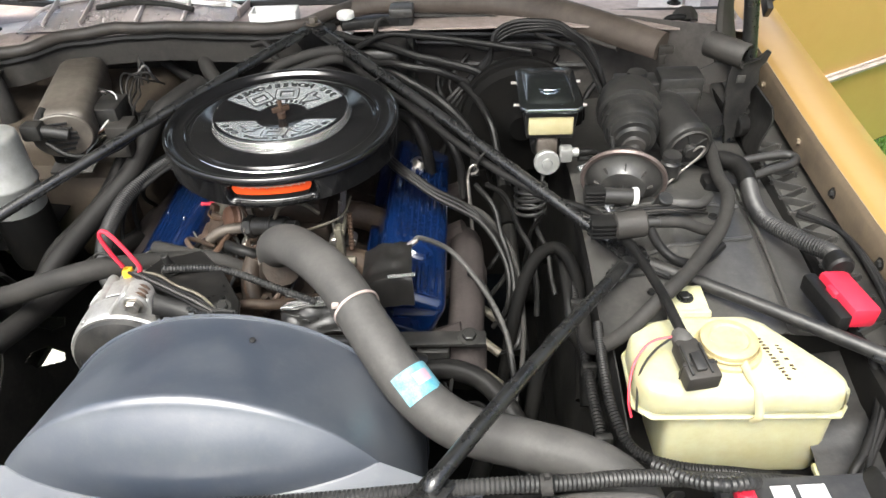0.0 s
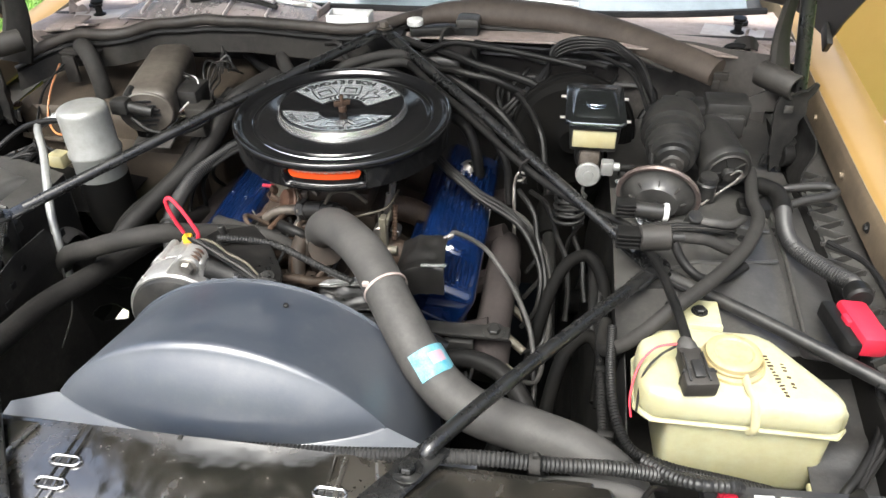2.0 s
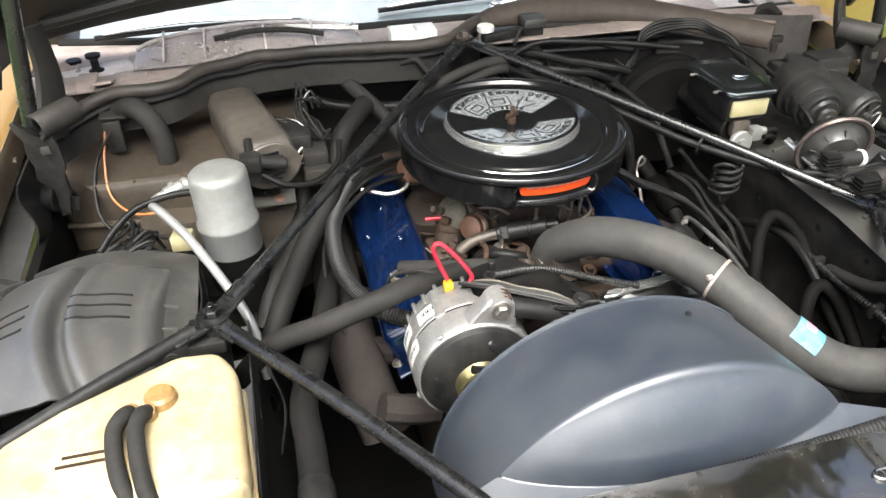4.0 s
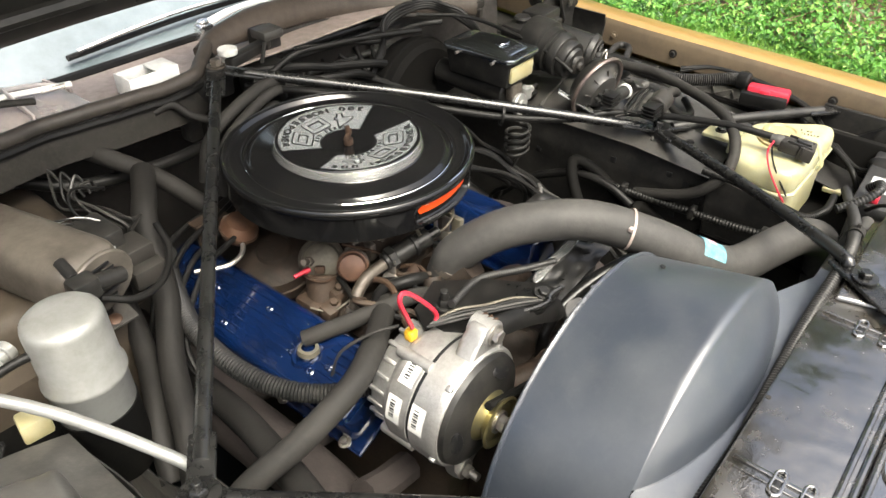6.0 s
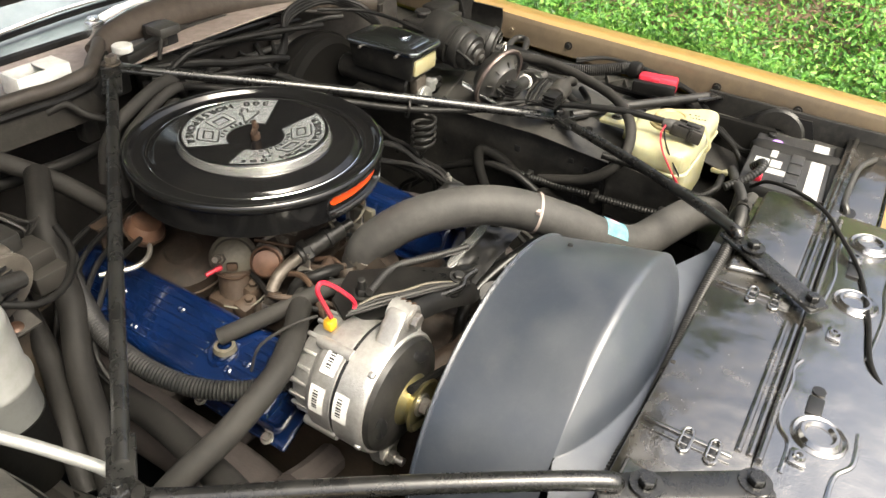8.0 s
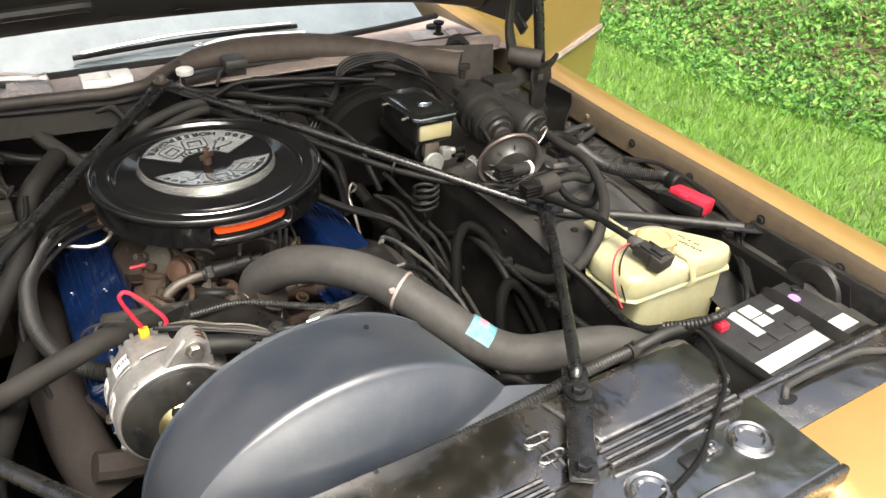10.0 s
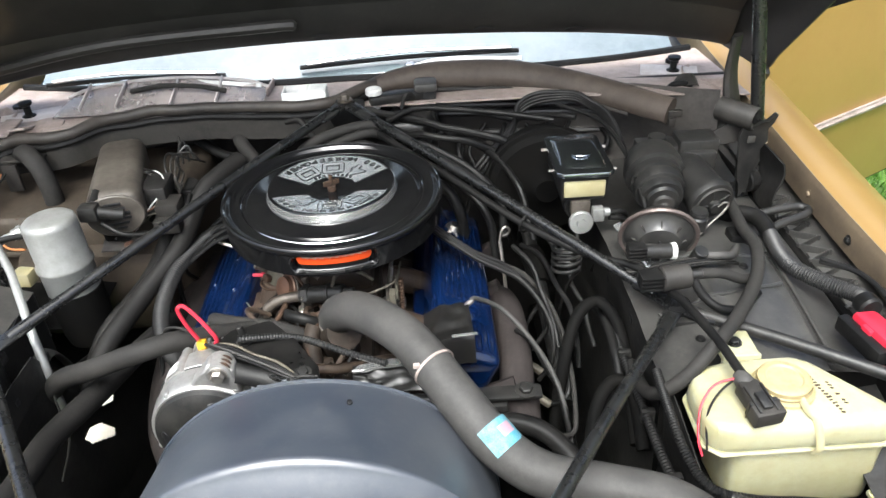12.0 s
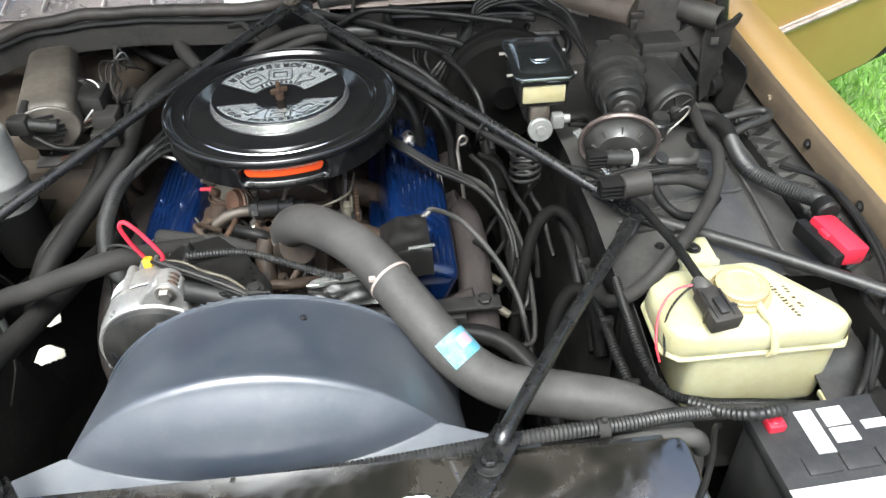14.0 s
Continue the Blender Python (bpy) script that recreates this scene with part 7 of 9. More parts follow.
solo("dipstick", join(tube([(0.305, 0.14, 0.76), (0.300, 0.17, 0.83), (0.296, 0.195, 0.872)], 0.0035, 8), tube([(0.296, 0.195, 0.872), (0.300, 0.20, 0.893), (0.308, 0.203, 0.900), (0.316, 0.203, 0.893), (0.312, 0.202, 0.884), (0.302, 0.199, 0.882)], 0.0028, 8)), STEEL, (0.30, 0.17, 0.76), "steel dipstick with a wire loop handle", "dipstick")
# brake lines coiled under the master cylinder
coil = [(0.405 + 0.026 * math.cos(a * 0.6), 0.055 + 0.022 * math.sin(a * 0.6), 0.888 + 0.0014 * a) for a in range(0, 44)]
solo("brake_line", tube([(0.40, 0.10, 0.72), (0.41, 0.07, 0.84)] + coil + [(0.43, 0.09, 0.99)], 0.0035, 8, 2), SATIN, (0.40, 0.1, 0.72), "coiled steel brake line below the master cylinder", "brake line")
line("steering_shaft", "dark steering shaft running down beside the engine", "shaft", [(0.36, 0.42, 0.86), (0.372, 0.2, 0.80), (0.385, -0.1, 0.70)], 0.014, SATIN)
solo("shaft_joint", lathe([(0, 0), (0.02, 0), (0.026, 0.02), (0.022, 0.05), (0.026, 0.06), (0.02, 0.09), (0, 0.09)], 16, axis_to((0.368, 0.24, 0.815), (0.02, -0.3, -0.1))), DARK, (0.37, 0.24, 0.8), "rubber boot on the steering shaft", "boot")
for k in range(2):
    line("wire", "thin black wire along the fender lip", "cable", [(0.79, -0.10, 0.985 + 0.006 * k), (0.83, -0.16, 0.995), (0.846 - 0.006 * k, -0.26, 0.985), (0.838 - 0.008 * k, -0.36, 0.965), (0.80 - 0.01 * k, -0.43, 0.93), (0.75, -0.50, 0.91), (0.74, -0.54, 0.93)], 0.0042, CABLE, "fender wires", 8)
line("battery_cable", "black cable curving down beside the washer bottle", "cable", [(0.80, -0.35, 0.96), (0.795, -0.41, 0.93), (0.76, -0.47, 0.915), (0.735, -0.50, 0.90), (0.735, -0.52, 0.86)], 0.0055, CABLE)
line("battery_cable", "black cable from the battery across the support", "cable", [(0.52, -0.56, 0.955), (0.498, -0.585, 0.985), (0.474, -0.632, 0.996), (0.435, -0.685, 0.996), (0.372, -0.725, 0.990), (0.308, -0.758, 0.984), (0.202, -0.782, 0.984), (0.108, -0.797, 0.983), (0.06, -0.835, 0.97)], 0.0034, CABLE)

# ---- battery ----
BATTLABEL = mat("scuffed_paper_label", (0.42, 0.42, 0.41), 0.5, 0, (0.27, 0.27, 0.265), vscale=45, vmix=0.7, bump=0.08, speck=0.3, speck_col=(0.16, 0.16, 0.16))
PRINTGREY = mat("faded_print", (0.16, 0.16, 0.17), 0.6, 0, (0.22, 0.22, 0.22), vscale=60, bump=0.02)
bt = thing("battery", (0.69, -0.61, 0.74), "black car battery with greyed white labels and a strap", "battery")
BM = Matrix.Translation((0.69, -0.612, 0)) @ Matrix.Rotation(radians(3), 4, "Z")


def bpt(x, y, z):
    return BM @ Vector((x, y, z))


part("case", box(0, 0, 0, 0.238, 0.172, 0.18, 0.006, BM @ Matrix.Translation((0, 0, 0.835))), BATT, bt)
part("lid", box(0, 0, 0, 0.244, 0.178, 0.022, 0.005, BM @ Matrix.Translation((0, 0, 0.928))), BATT, bt)
for k, (x0, y0, w, h) in enumerate(((-0.055, 0.045, 0.022, 0.06), (-0.022, 0.062, 0.030, 0.026), (-0.022, 0.036, 0.030, 0.020), (-0.047, -0.036, 0.150, 0.026), (0.03, 0.045, 0.05, 0.012), (0.073, -0.034, 0.075, 0.028))):
    lb = part("paper_label", box(0, 0, 0, w, h, 0.0012, 0, BM @ Matrix.Translation((x0, y0, 0.9398))), BATTLABEL, bt, "greyed white label")
    if k in (0, 2, 3, 5):
        rng = random.Random(300 + k)
        for j in range(int(w * h * 5000)):
            part("print_bar", box(0, 0, 0, rng.uniform(0.004, 0.012), 0.0014, 0.0005, 0, BM @ Matrix.Translation((x0 + rng.uniform(-0.42, 0.42) * (w - 0.012), y0 + rng.uniform(-0.4, 0.4) * h, 0.9406))), PRINTGREY, lb)
part("hold_strap", sweep(spline([bpt(0.045, 0.088, 0.925), bpt(0.045, 0.080, 0.943), bpt(0.043, 0.0, 0.9445), bpt(0.040, -0.082, 0.943), bpt(0.040, -0.092, 0.92)], 6), [0.011] * 25, 8, 0.14), CABLE, bt, "black rubber strap")
part("purple_seal", lathe([(0, 0.0008), (0.010, 0.0008), (0.010, 0)], 18, BM @ Matrix.Translation((0.078, 0.048, 0.9392))), mat("purple_seal", (0.35, 0.18, 0.6), 0.5, bump=0.02), bt, "small purple round seal")
for k in range(4):
    part("cell_cap", box(0, 0, 0, 0.040, 0.024, 0.004, 0.0015, BM @ Matrix.Translation((-0.070 + 0.045 * k, 0.002, 0.9400))), BATT, bt)
part("lid_step", box(0, 0, 0, 0.236, 0.012, 0.006, 0.002, BM @ Matrix.Translation((0, -0.064, 0.940))), CABLE, bt)
part("terminal_clamp", join(box(0, 0, 0, 0.022, 0.02, 0.014, 0.004, BM @ Matrix.Translation((-0.098, 0.06, 0.944))), rod(bpt(-0.098, 0.06, 0.94), bpt(-0.098, 0.06, 0.954), 0.007)), RED, bt, "red positive terminal cover")
part("terminal", rod(bpt(0.10, 0.062, 0.938), bpt(0.10, 0.062, 0.945), 0.008), SATIN, bt)
conduit("ribbed_conduit", "black ribbed battery lead looping at the red terminal", [(0.60, -0.545, 0.955), (0.585, -0.56, 0.975), (0.555, -0.565, 0.978), (0.53, -0.55, 0.965), (0.50, -0.52, 0.95)], 0.008)
line("lower_radiator_hose", "black bent hose from the radiator neck to the battery side", "hose", [(0.355, -0.570, 0.935), (0.395, -0.574, 0.958), (0.45, -0.574, 0.962), (0.488, -0.570, 0.950), (0.505, -0.560, 0.915)], 0.011, RUBBER)
hd = thing("battery_hold_down", (0.54, -0.71, 0.955), "dusty grey bent hold-down rod hooked into the support", "hold-down rod")
part("rod", tube([(0.530, -0.722, 0.945), (0.534, -0.716, 0.960), (0.548, -0.710, 0.964), (0.60, -0.709, 0.964), (0.66, -0.711, 0.966), (0.70, -0.716, 0.967), (0.74, -0.728, 0.962), (0.77, -0.735, 0.956)], 0.0055, 10), LINER, hd)
# radiator top tank neck
rad = thing("radiator", (0.05, -0.60, 0.45), "black radiator with cap and neck behind the support", "radiator")
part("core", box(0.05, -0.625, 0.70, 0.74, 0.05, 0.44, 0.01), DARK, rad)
part("top_tank", box(0.08, -0.572, 0.925, 0.80, 0.05, 0.045, 0.016), SATIN, rad)
part("side_fitting", join(rod((-0.37, -0.60, 0.965), (-0.30, -0.597, 0.972), 0.018), rod((-0.385, -0.60, 0.945), (-0.37, -0.60, 0.967), 0.017)), CANALU, rad, "grey metal side fitting")

# ---- washer bottle ----
AGED = mat("browned_plastic", (0.30, 0.255, 0.14), 0.4, 0, (0.23, 0.18, 0.085), vscale=14, bump=0.06, speck=0.3, speck_col=(0.14, 0.10, 0.05), sss=0.2)
wb = thing("washer_bottle", (0.61, -0.40, 0.83), "yellowed translucent washer fluid bottle with round cap", "washer bottle")
top_out = [(0.497, -0.345), (0.515, -0.322), (0.566, -0.312), (0.650, -0.311), (0.672, -0.325), (0.734, -0.408), (0.741, -0.430), (0.728, -0.446), (0.515, -0.446), (0.495, -0.428)]
part("upper_shell", prism(top_out, 0.938, 0.986, 0.017, 5, None, 1.03), CREAM, wb)
part("seam_flange", prism([(lerp(0.61, x, 1.035), lerp(-0.38, y, 1.045)) for x, y in top_out], 0.938, 0.944, 0.002, 1), CREAM, wb)
part("lower_shell", prism([(0.528, -0.34), (0.652, -0.318), (0.728, -0.402), (0.736, -0.440), (0.534, -0.441)], 0.818, 0.94, 0.016, 4, None, 0.98), CREAM, wb)
cap = part("cap", lathe([(0, 1.003), (0.022, 1.003), (0.024, 1.0055), (0.030, 1.0055), (0.034, 1.003), (0.0345, 0.992), (0.040, 0.990), (0.041, 0.984)], 36, Matrix.Translation((0.610, -0.378, 0.0))), AGED, wb, "round yellowed snap cap")
part("cap_ring", lathe([(0.0350, 0.9915), (0.0362, 0.994), (0.0362, 0.9965), (0.0350, 0.998)], 36, Matrix.Translation((0.610, -0.378, 0.0))), AGED, cap)
part("cap_strap", sweep(spline([(0.618, -0.405, 0.996), (0.622, -0.43, 0.992), (0.628, -0.440, 0.987), (0.632, -0.455, 0.955), (0.628, -0.452, 0.94)]), [0.005] * 33, 8, 0.4), PALEY, wb)
tabp = part("mounting_tab", join(box(0.583, -0.283, 0.978, 0.055, 0.06, 0.008, 0.003), box(0.583, -0.308, 0.97, 0.055, 0.008, 0.03, 0.003)), CREAM, wb)
part("tab_bolt", bolt((0.583, -0.279, 0.982), (0, 0, 1), 0.008, 0.006, 1.4), SATIN, tabp)
part("foot_tab", box(0.742, -0.475, 0.865, 0.06, 0.035, 0.01, 0.003), CREAM, wb)
bars = bmesh.new()
rng = random.Random(11)
for row, (x, n) in enumerate(((0.664, 13), (0.682, 8))):
    for k in range(n):
        if rng.random() < 0.85:
            bars = join(bars, box(0, 0, 0, 0.004 + 0.003 * rng.random(), 0.0016 + 0.0014 * rng.random(), 0.0006, 0, Matrix.Translation((x - 0.012 + 0.0012 * k + 0.0015 * rng.random(), -0.362 - 0.0055 * k - 0.012 * row, 0.9866)) @ Matrix.Rotation(rng.uniform(-0.4, 0.4), 4, "Z")))
part("moulded_print", bars, RUST, wb, "illegible moulded lettering")
cn = thing("washer_connector", (0.555, -0.42, 1.0), "black plastic washer pump connector with red wire", "connector")
CM = Matrix.Translation((0.556, -0.420, 1.006)) @ Matrix.Rotation(radians(10), 4, "Z") @ Matrix.Rotation(radians(8), 4, "X") @ Matrix.Diagonal((1.05, 0.85, 0.95, 1))
part("connector_body", join(box(0, 0, 0, 0.028, 0.040, 0.024, 0.005, CM @ Matrix.Translation((0, 0.014, 0))), box(0, 0, 0, 0.038, 0.030, 0.026, 0.003, CM @ Matrix.Translation((0.002, -0.020, 0.0)))), CASE, cn)
part("boot", lathe([(0.010, 0), (0.0125, 0.006), (0.0115, 0.016), (0.008, 0.026)], 14, CM @ Matrix.Translation((0, 0.028, 0.002)) @ Matrix.Rotation(radians(-90), 4, "X")), RUBBER, cn)
part("latch", box(0, 0, 0, 0.012, 0.03, 0.006, 0.002, CM @ Matrix.Translation((0, -0.01, 0.016))), LOOM, cn)
for k in (-1, 1):
    part("rail", box(0, 0, 0, 0.003, 0.05, 0.005, 0.001, CM @ Matrix.Translation((0.011 * k, -0.004, 0.0135))), LOOM, cn)
part("seam", box(0, 0, 0, 0.0395, 0.002, 0.0275, 0.0005, CM @ Matrix.Translation((0.002, -0.012, 0))), INK, cn)
line("wire", "thin red wire drooping off the washer connector", "cable", [(0.545, -0.385, 1.016), (0.515, -0.385, 1.006), (0.495, -0.40, 0.985), (0.487, -0.425, 0.955), (0.490, -0.44, 0.935)], 0.0016, RED, n=6)
line("wire", "thin dark wire drooping off the washer connector", "cable", [(0.55, -0.38, 1.016), (0.52, -0.392, 1.0), (0.50, -0.412, 0.98), (0.495, -0.44, 0.945)], 0.0016, CABLE, n=6)

# ---- coolant tank ----
AGEDAMBER = mat("browned_tank_fitting", (0.24, 0.15, 0.055), 0.42, 0, (0.15, 0.085, 0.03), vscale=40, bump=0.1, speck=0.3, speck_col=(0.1, 0.05, 0.02))
tk = thing("coolant_tank", (-0.60, -0.38, 0.83), "aged amber coolant overflow tank with two grey hoses", "coolant tank")
tout = [(-0.76, -0.36), (-0.70, -0.318), (-0.571, -0.258), (-0.520, -0.262), (-0.498, -0.300), (-0.490, -0.470), (-0.502, -0.486), (-0.74, -0.470), (-0.775, -0.44)]
part("upper_shell", prism(tout, 0.935, 0.986, 0.016, 4, None, 1.01), AMBER, tk)
part("seam_flange", prism([(lerp(-0.62, x, 1.03), lerp(-0.39, y, 1.03)) for x, y in tout], 0.931, 0.937, 0.002, 1), AMBER, tk)
part("lower_shell", prism([(-0.76, -0.37), (-0.57, -0.30), (-0.535, -0.33), (-0.515, -0.485), (-0.75, -0.478)], 0.795, 0.934, 0.018, 4, None, 0.86), AMBER, tk)
part("filler", join(lathe([(0, 0.016), (0.014, 0.016), (0.018, 0.012), (0.019, 0.0)], 24, Matrix.Translation((-0.585, -0.338, 0.984))), rod((-0.616, -0.356, 0.984), (-0.616, -0.359, 1.000), 0.011), rod((-0.597, -0.360, 0.984), (-0.597, -0.363, 1.0), 0.010)), AGEDAMBER, tk, "browned filler and hose stubs")
part("print_bar", join(box(-0.66, -0.40, 0.9868, 0.05, 0.004, 0.001, 0), box(-0.66, -0.412, 0.9868, 0.06, 0.004, 0.001, 0)), RUST, tk)
for pts in ([(-0.616, -0.358, 0.995), (-0.622, -0.370, 1.002), (-0.630, -0.395, 0.998), (-0.618, -0.455, 0.985), (-0.586, -0.505, 0.950), (-0.542, -0.535, 0.920), (-0.493, -0.560, 0.905)], [(-0.597, -0.362, 0.995), (-0.602, -0.374, 1.003), (-0.606, -0.400, 1.000), (-0.594, -0.465, 0.990), (-0.574, -0.515, 0.955), (-0.559, -0.548, 0.900), (-0.546, -0.580, 0.840), (-0.535, -0.63, 0.80)]):
    line("overflow_hose", "grey rubber overflow hose hanging down the tank front", "hose", pts, 0.0095, GREYHOSE, "overflow hoses")
solo("hose_joint", join(prism([(-0.03, -0.012), (0.0, -0.02), (0.034, -0.006), (0.03, 0.014), (-0.02, 0.016)], -0.012, 0.012, 0.004, 2, Matrix.Translation((-0.50, -0.585, 0.935)) @ Matrix.Rotation(radians(28), 4, "Z") @ Matrix.Rotation(radians(-30), 4, "X")), rod((-0.52, -0.56, 0.92), (-0.47, -0.61, 0.94), 0.01)), CANALU, (-0.5, -0.58, 0.92), "pale metal radiator cap lug by the tank", "cap")
for k in range(3):
    line("oil_cooler_line", "dark line curving in front of the coolant tank", "hose", [(-0.80, -0.54 - 0.02 * k, 0.85 + 0.01 * k), (-0.70, -0.535 - 0.015 * k, 0.865), (-0.62, -0.53 - 0.02 * k, 0.86 - 0.012 * k), (-0.54, -0.56 - 0.02 * k, 0.85), (-0.46, -0.62, 0.86)], 0.010, SHADEHOSE, "front lines")

# ---- brake master cylinder, booster ----
mc = thing("master_cylinder", (0.435, 0.15, 0.98), "brake master cylinder with silvery lid and yellowed front", "master cylinder")
LX, LY, LZ = 0.436, 0.153, 1.082
LIDSILVER = mat("brushed_silver_plate", (0.62, 0.66, 0.70), 0.2, 1.0, (0.50, 0.54, 0.58), vscale=30, bump=0.02, rvar=0.08)
LIDM = Matrix.Translation((LX, LY, LZ)) @ Matrix.Rotation(radians(-1.5), 4, "X") @ Matrix.Translation((-LX, -LY, -LZ))
lidm = part("lid", prism([(LX - 0.052, LY - 0.074), (LX - 0.040, LY - 0.086), (LX + 0.040, LY - 0.086), (LX + 0.052, LY - 0.074), (LX + 0.052, LY + 0.074), (LX + 0.040, LY + 0.086), (LX - 0.040, LY + 0.086), (LX - 0.052, LY + 0.074)], LZ - 0.010, LZ, 0.003, 2, LIDM), LIDSILVER, mc, "silvery plated lid")
part("lid_dome", sheet(lambda u, v: Vector((LX + 0.041 * (2 * u - 1), LY - 0.001 + 0.069 * (2 * v - 1), LZ - 0.001 + 0.013 * (1 - abs(2 * v - 1) ** 2.2) ** 0.8 * max(0.0, 1 - abs(2 * u - 1) ** 5) ** 0.6)), 32, 40), LIDSILVER, lidm)
part("lid_emblem", prism([(LX + 0.018 * math.cos(k * 0.5236), LY - 0.028 + 0.012 * math.sin(k * 0.5236)) for k in range(12)], LZ + 0.0105, LZ + 0.0120, 0.0006, 1, LIDM), LIDSILVER, lidm)
part("reservoir", prism([(LX - 0.044, LY - 0.076), (LX + 0.044, LY - 0.076), (LX + 0.044, LY + 0.078), (LX - 0.044, LY + 0.078)], LZ - 0.062, LZ - 0.011, 0.004, 2, None, 0.9), SATIN, mc)
part("sight_window", box(LX, LY - 0.0745, LZ - 0.034, 0.074, 0.008, 0.032, 0.003), PALEY, mc, "yellowed plastic front of the reservoir")
part("bore", rod((LX - 0.004, LY - 0.05, 0.995), (LX - 0.004, LY + 0.12, 1.0), 0.026), SATIN, mc)
part("neck", box(LX - 0.004, LY - 0.064, 1.005, 0.036, 0.02, 0.034, 0.006), DULLALU, mc)
part("end_plug", lathe([(0, 0.014), (0.008, 0.014), (0.009, 0.010), (0.020, 0.010), (0.022, 0.008), (0.022, 0)], 24, axis_to((LX - 0.004, LY - 0.075, 0.980), (0, -1, 0.15))), CANALU, mc, "bare metal valve end")
part("valve_side", join(box(LX + 0.028, LY - 0.07, 0.992, 0.022, 0.022, 0.026, 0.004), rod((LX + 0.038, LY - 0.07, 0.994), (LX + 0.05, LY - 0.07, 0.994), 0.008)), CANALU, mc)
for x, y in ((-0.055, -0.045), (-0.055, 0.04), (0.055, -0.05), (0.055, 0.04)):
    part("bail_clip", rod((LX + x * 0.94, LY + y, LZ - 0.010), (LX + x * 1.10, LY + y, LZ - 0.010), 0.003, 8), STEEL, mc)
for k in range(2):
    line("brake_line", "dark brake line bending from the valve", "brake line", [(LX + 0.05, LY - 0.07, 0.994 - 0.012 * k), (LX + 0.075, LY - 0.065, 0.99 - 0.014 * k), (LX + 0.085, LY - 0.05, 0.965 - 0.01 * k), (LX + 0.07, LY - 0.02, 0.90), (LX + 0.05, LY + 0.02, 0.80)], 0.0055, CABLE)
bo = thing("brake_booster", (0.405, 0.33, 0.83), "round black vacuum brake booster on the firewall", "brake booster")
BOM = axis_to((0.405, 0.275, 0.935), (0, 1, 0.03)) @ Matrix.Diagonal((0.86, 0.86, 1, 1))
part("front_shell", lathe([(0, 0.0), (0.03, 0.0), (0.045, 0.01), (0.07, 0.016), (0.125, 0.02), (0.138, 0.03), (0.142, 0.045)], 48, BOM), DARK, bo)
part("clamp_ring", lathe([(0.140, 0.043), (0.146, 0.045), (0.146, 0.056), (0.140, 0.058)], 48, BOM), DARK, bo)
part("rear_shell", lathe([(0.140, 0.056), (0.142, 0.065), (0.13, 0.09), (0.08, 0.12), (0, 0.13)], 48, BOM), DARK, bo)

RIM = mat("dull_rim_steel", (0.13, 0.105, 0.095), 0.4, 0.5, (0.08, 0.06, 0.055), vscale=30, bump=0.1)

# ---- cruise servo and filters on the right ----
sv = thing("vacuum_servo", (0.537, -0.03, 0.95), "round black vacuum servo with steel rim and connector", "servo")
SD = Vector((-0.2, -1.0, -0.3)).normalized()
SM = axis_to((0.540, -0.035, 1.012), SD)
part("back_shell", lathe([(0, -0.040), (0.02, -0.040), (0.045, -0.028), (0.060, -0.010), (0.063, -0.002)], 44, SM), SATIN, sv)
part("dome", lathe([(0.063, 0.002), (0.057, -0.001), (0.048, 0.003), (0.038, 0.010), (0.034, 0.018), (0.027, 0.020), (0, 0.020)], 44, SM), LINER, sv, "dusty grey dished front")
for k in range(8):
    part("web", box(0, 0, 0, 0.014, 0.0018, 0.007, 0.0006, SM @ Matrix.Rotation(k * 0.785, 4, "Z") @ Matrix.Translation((0.038, 0, 0.010)) @ Matrix.Rotation(0.45, 4, "Y")), CASE, sv)
part("rim", lathe([(0.060, -0.004), (0.0655, -0.004), (0.067, 0.0), (0.0655, 0.004), (0.060, 0.003)], 44, SM), RIM, sv, "dull pinkish steel rim")
SU = (Vector((0, 0, 1)) - SD * SD.z).normalized()
SR = SD.cross(SU)
for a in range(8):
    q = SM.translation + SD * 0.016 + SU * (0.012 * math.sin(a * 0.785) - 0.006) + SR * (0.022 * math.cos(a * 0.785))
    part("port", join(rod(q, q + SD * 0.014, 0.0042, 10), rod(q + SD * 0.014, q + SD * 0.022, 0.0028, 8)), SATIN, sv)
part("solenoid", rod((0.499, -0.093, 1.022), (0.545, -0.091, 1.018), 0.0125, 18), SATIN, sv)
part("collar", rod((0.543, -0.091, 1.018), (0.551, -0.091, 1.0175), 0.0145, 18), LABEL, sv, "pale collar")
plug = part("plug", box(0.487, -0.093, 1.0235, 0.028, 0.020, 0.018, 0.002), CABLE, sv, "ribbed plug")
for k in range(4):
    part("fin", box(0.486, -0.093, 1.0135 + 0.0065 * k, 0.030, 0.025, 0.003, 0.001), CABLE, plug)
part("side_port", rod((0.585, -0.085, 0.985), (0.592, -0.098, 1.02), 0.012, 12), SATIN, sv)
sol = thing("purge_solenoid", (0.51, -0.176, 1.0), "dark round solenoid valve with ribbed connector", "solenoid")
part("coil", rod((0.502, -0.176, 1.026), (0.546, -0.172, 1.028), 0.0195, 20), CASE, sol)
plug = part("plug", box(0.488, -0.177, 1.026, 0.034, 0.022, 0.020, 0.002), CABLE, sol, "ribbed plug")
for k in range(4):
    part("fin", box(0.487, -0.177, 1.0155 + 0.007 * k, 0.036, 0.027, 0.0032, 0.001), CABLE, plug)
part("nipple", rod((0.546, -0.172, 1.028), (0.566, -0.170, 1.028), 0.008), SATIN, sol)
line("vacuum_hose", "grey vacuum hose from the solenoid", "hose", [(0.56, -0.17, 1.028), (0.60, -0.165, 1.022), (0.635, -0.16, 1.005), (0.665, -0.14, 0.99)], 0.0085, GREYHOSE)
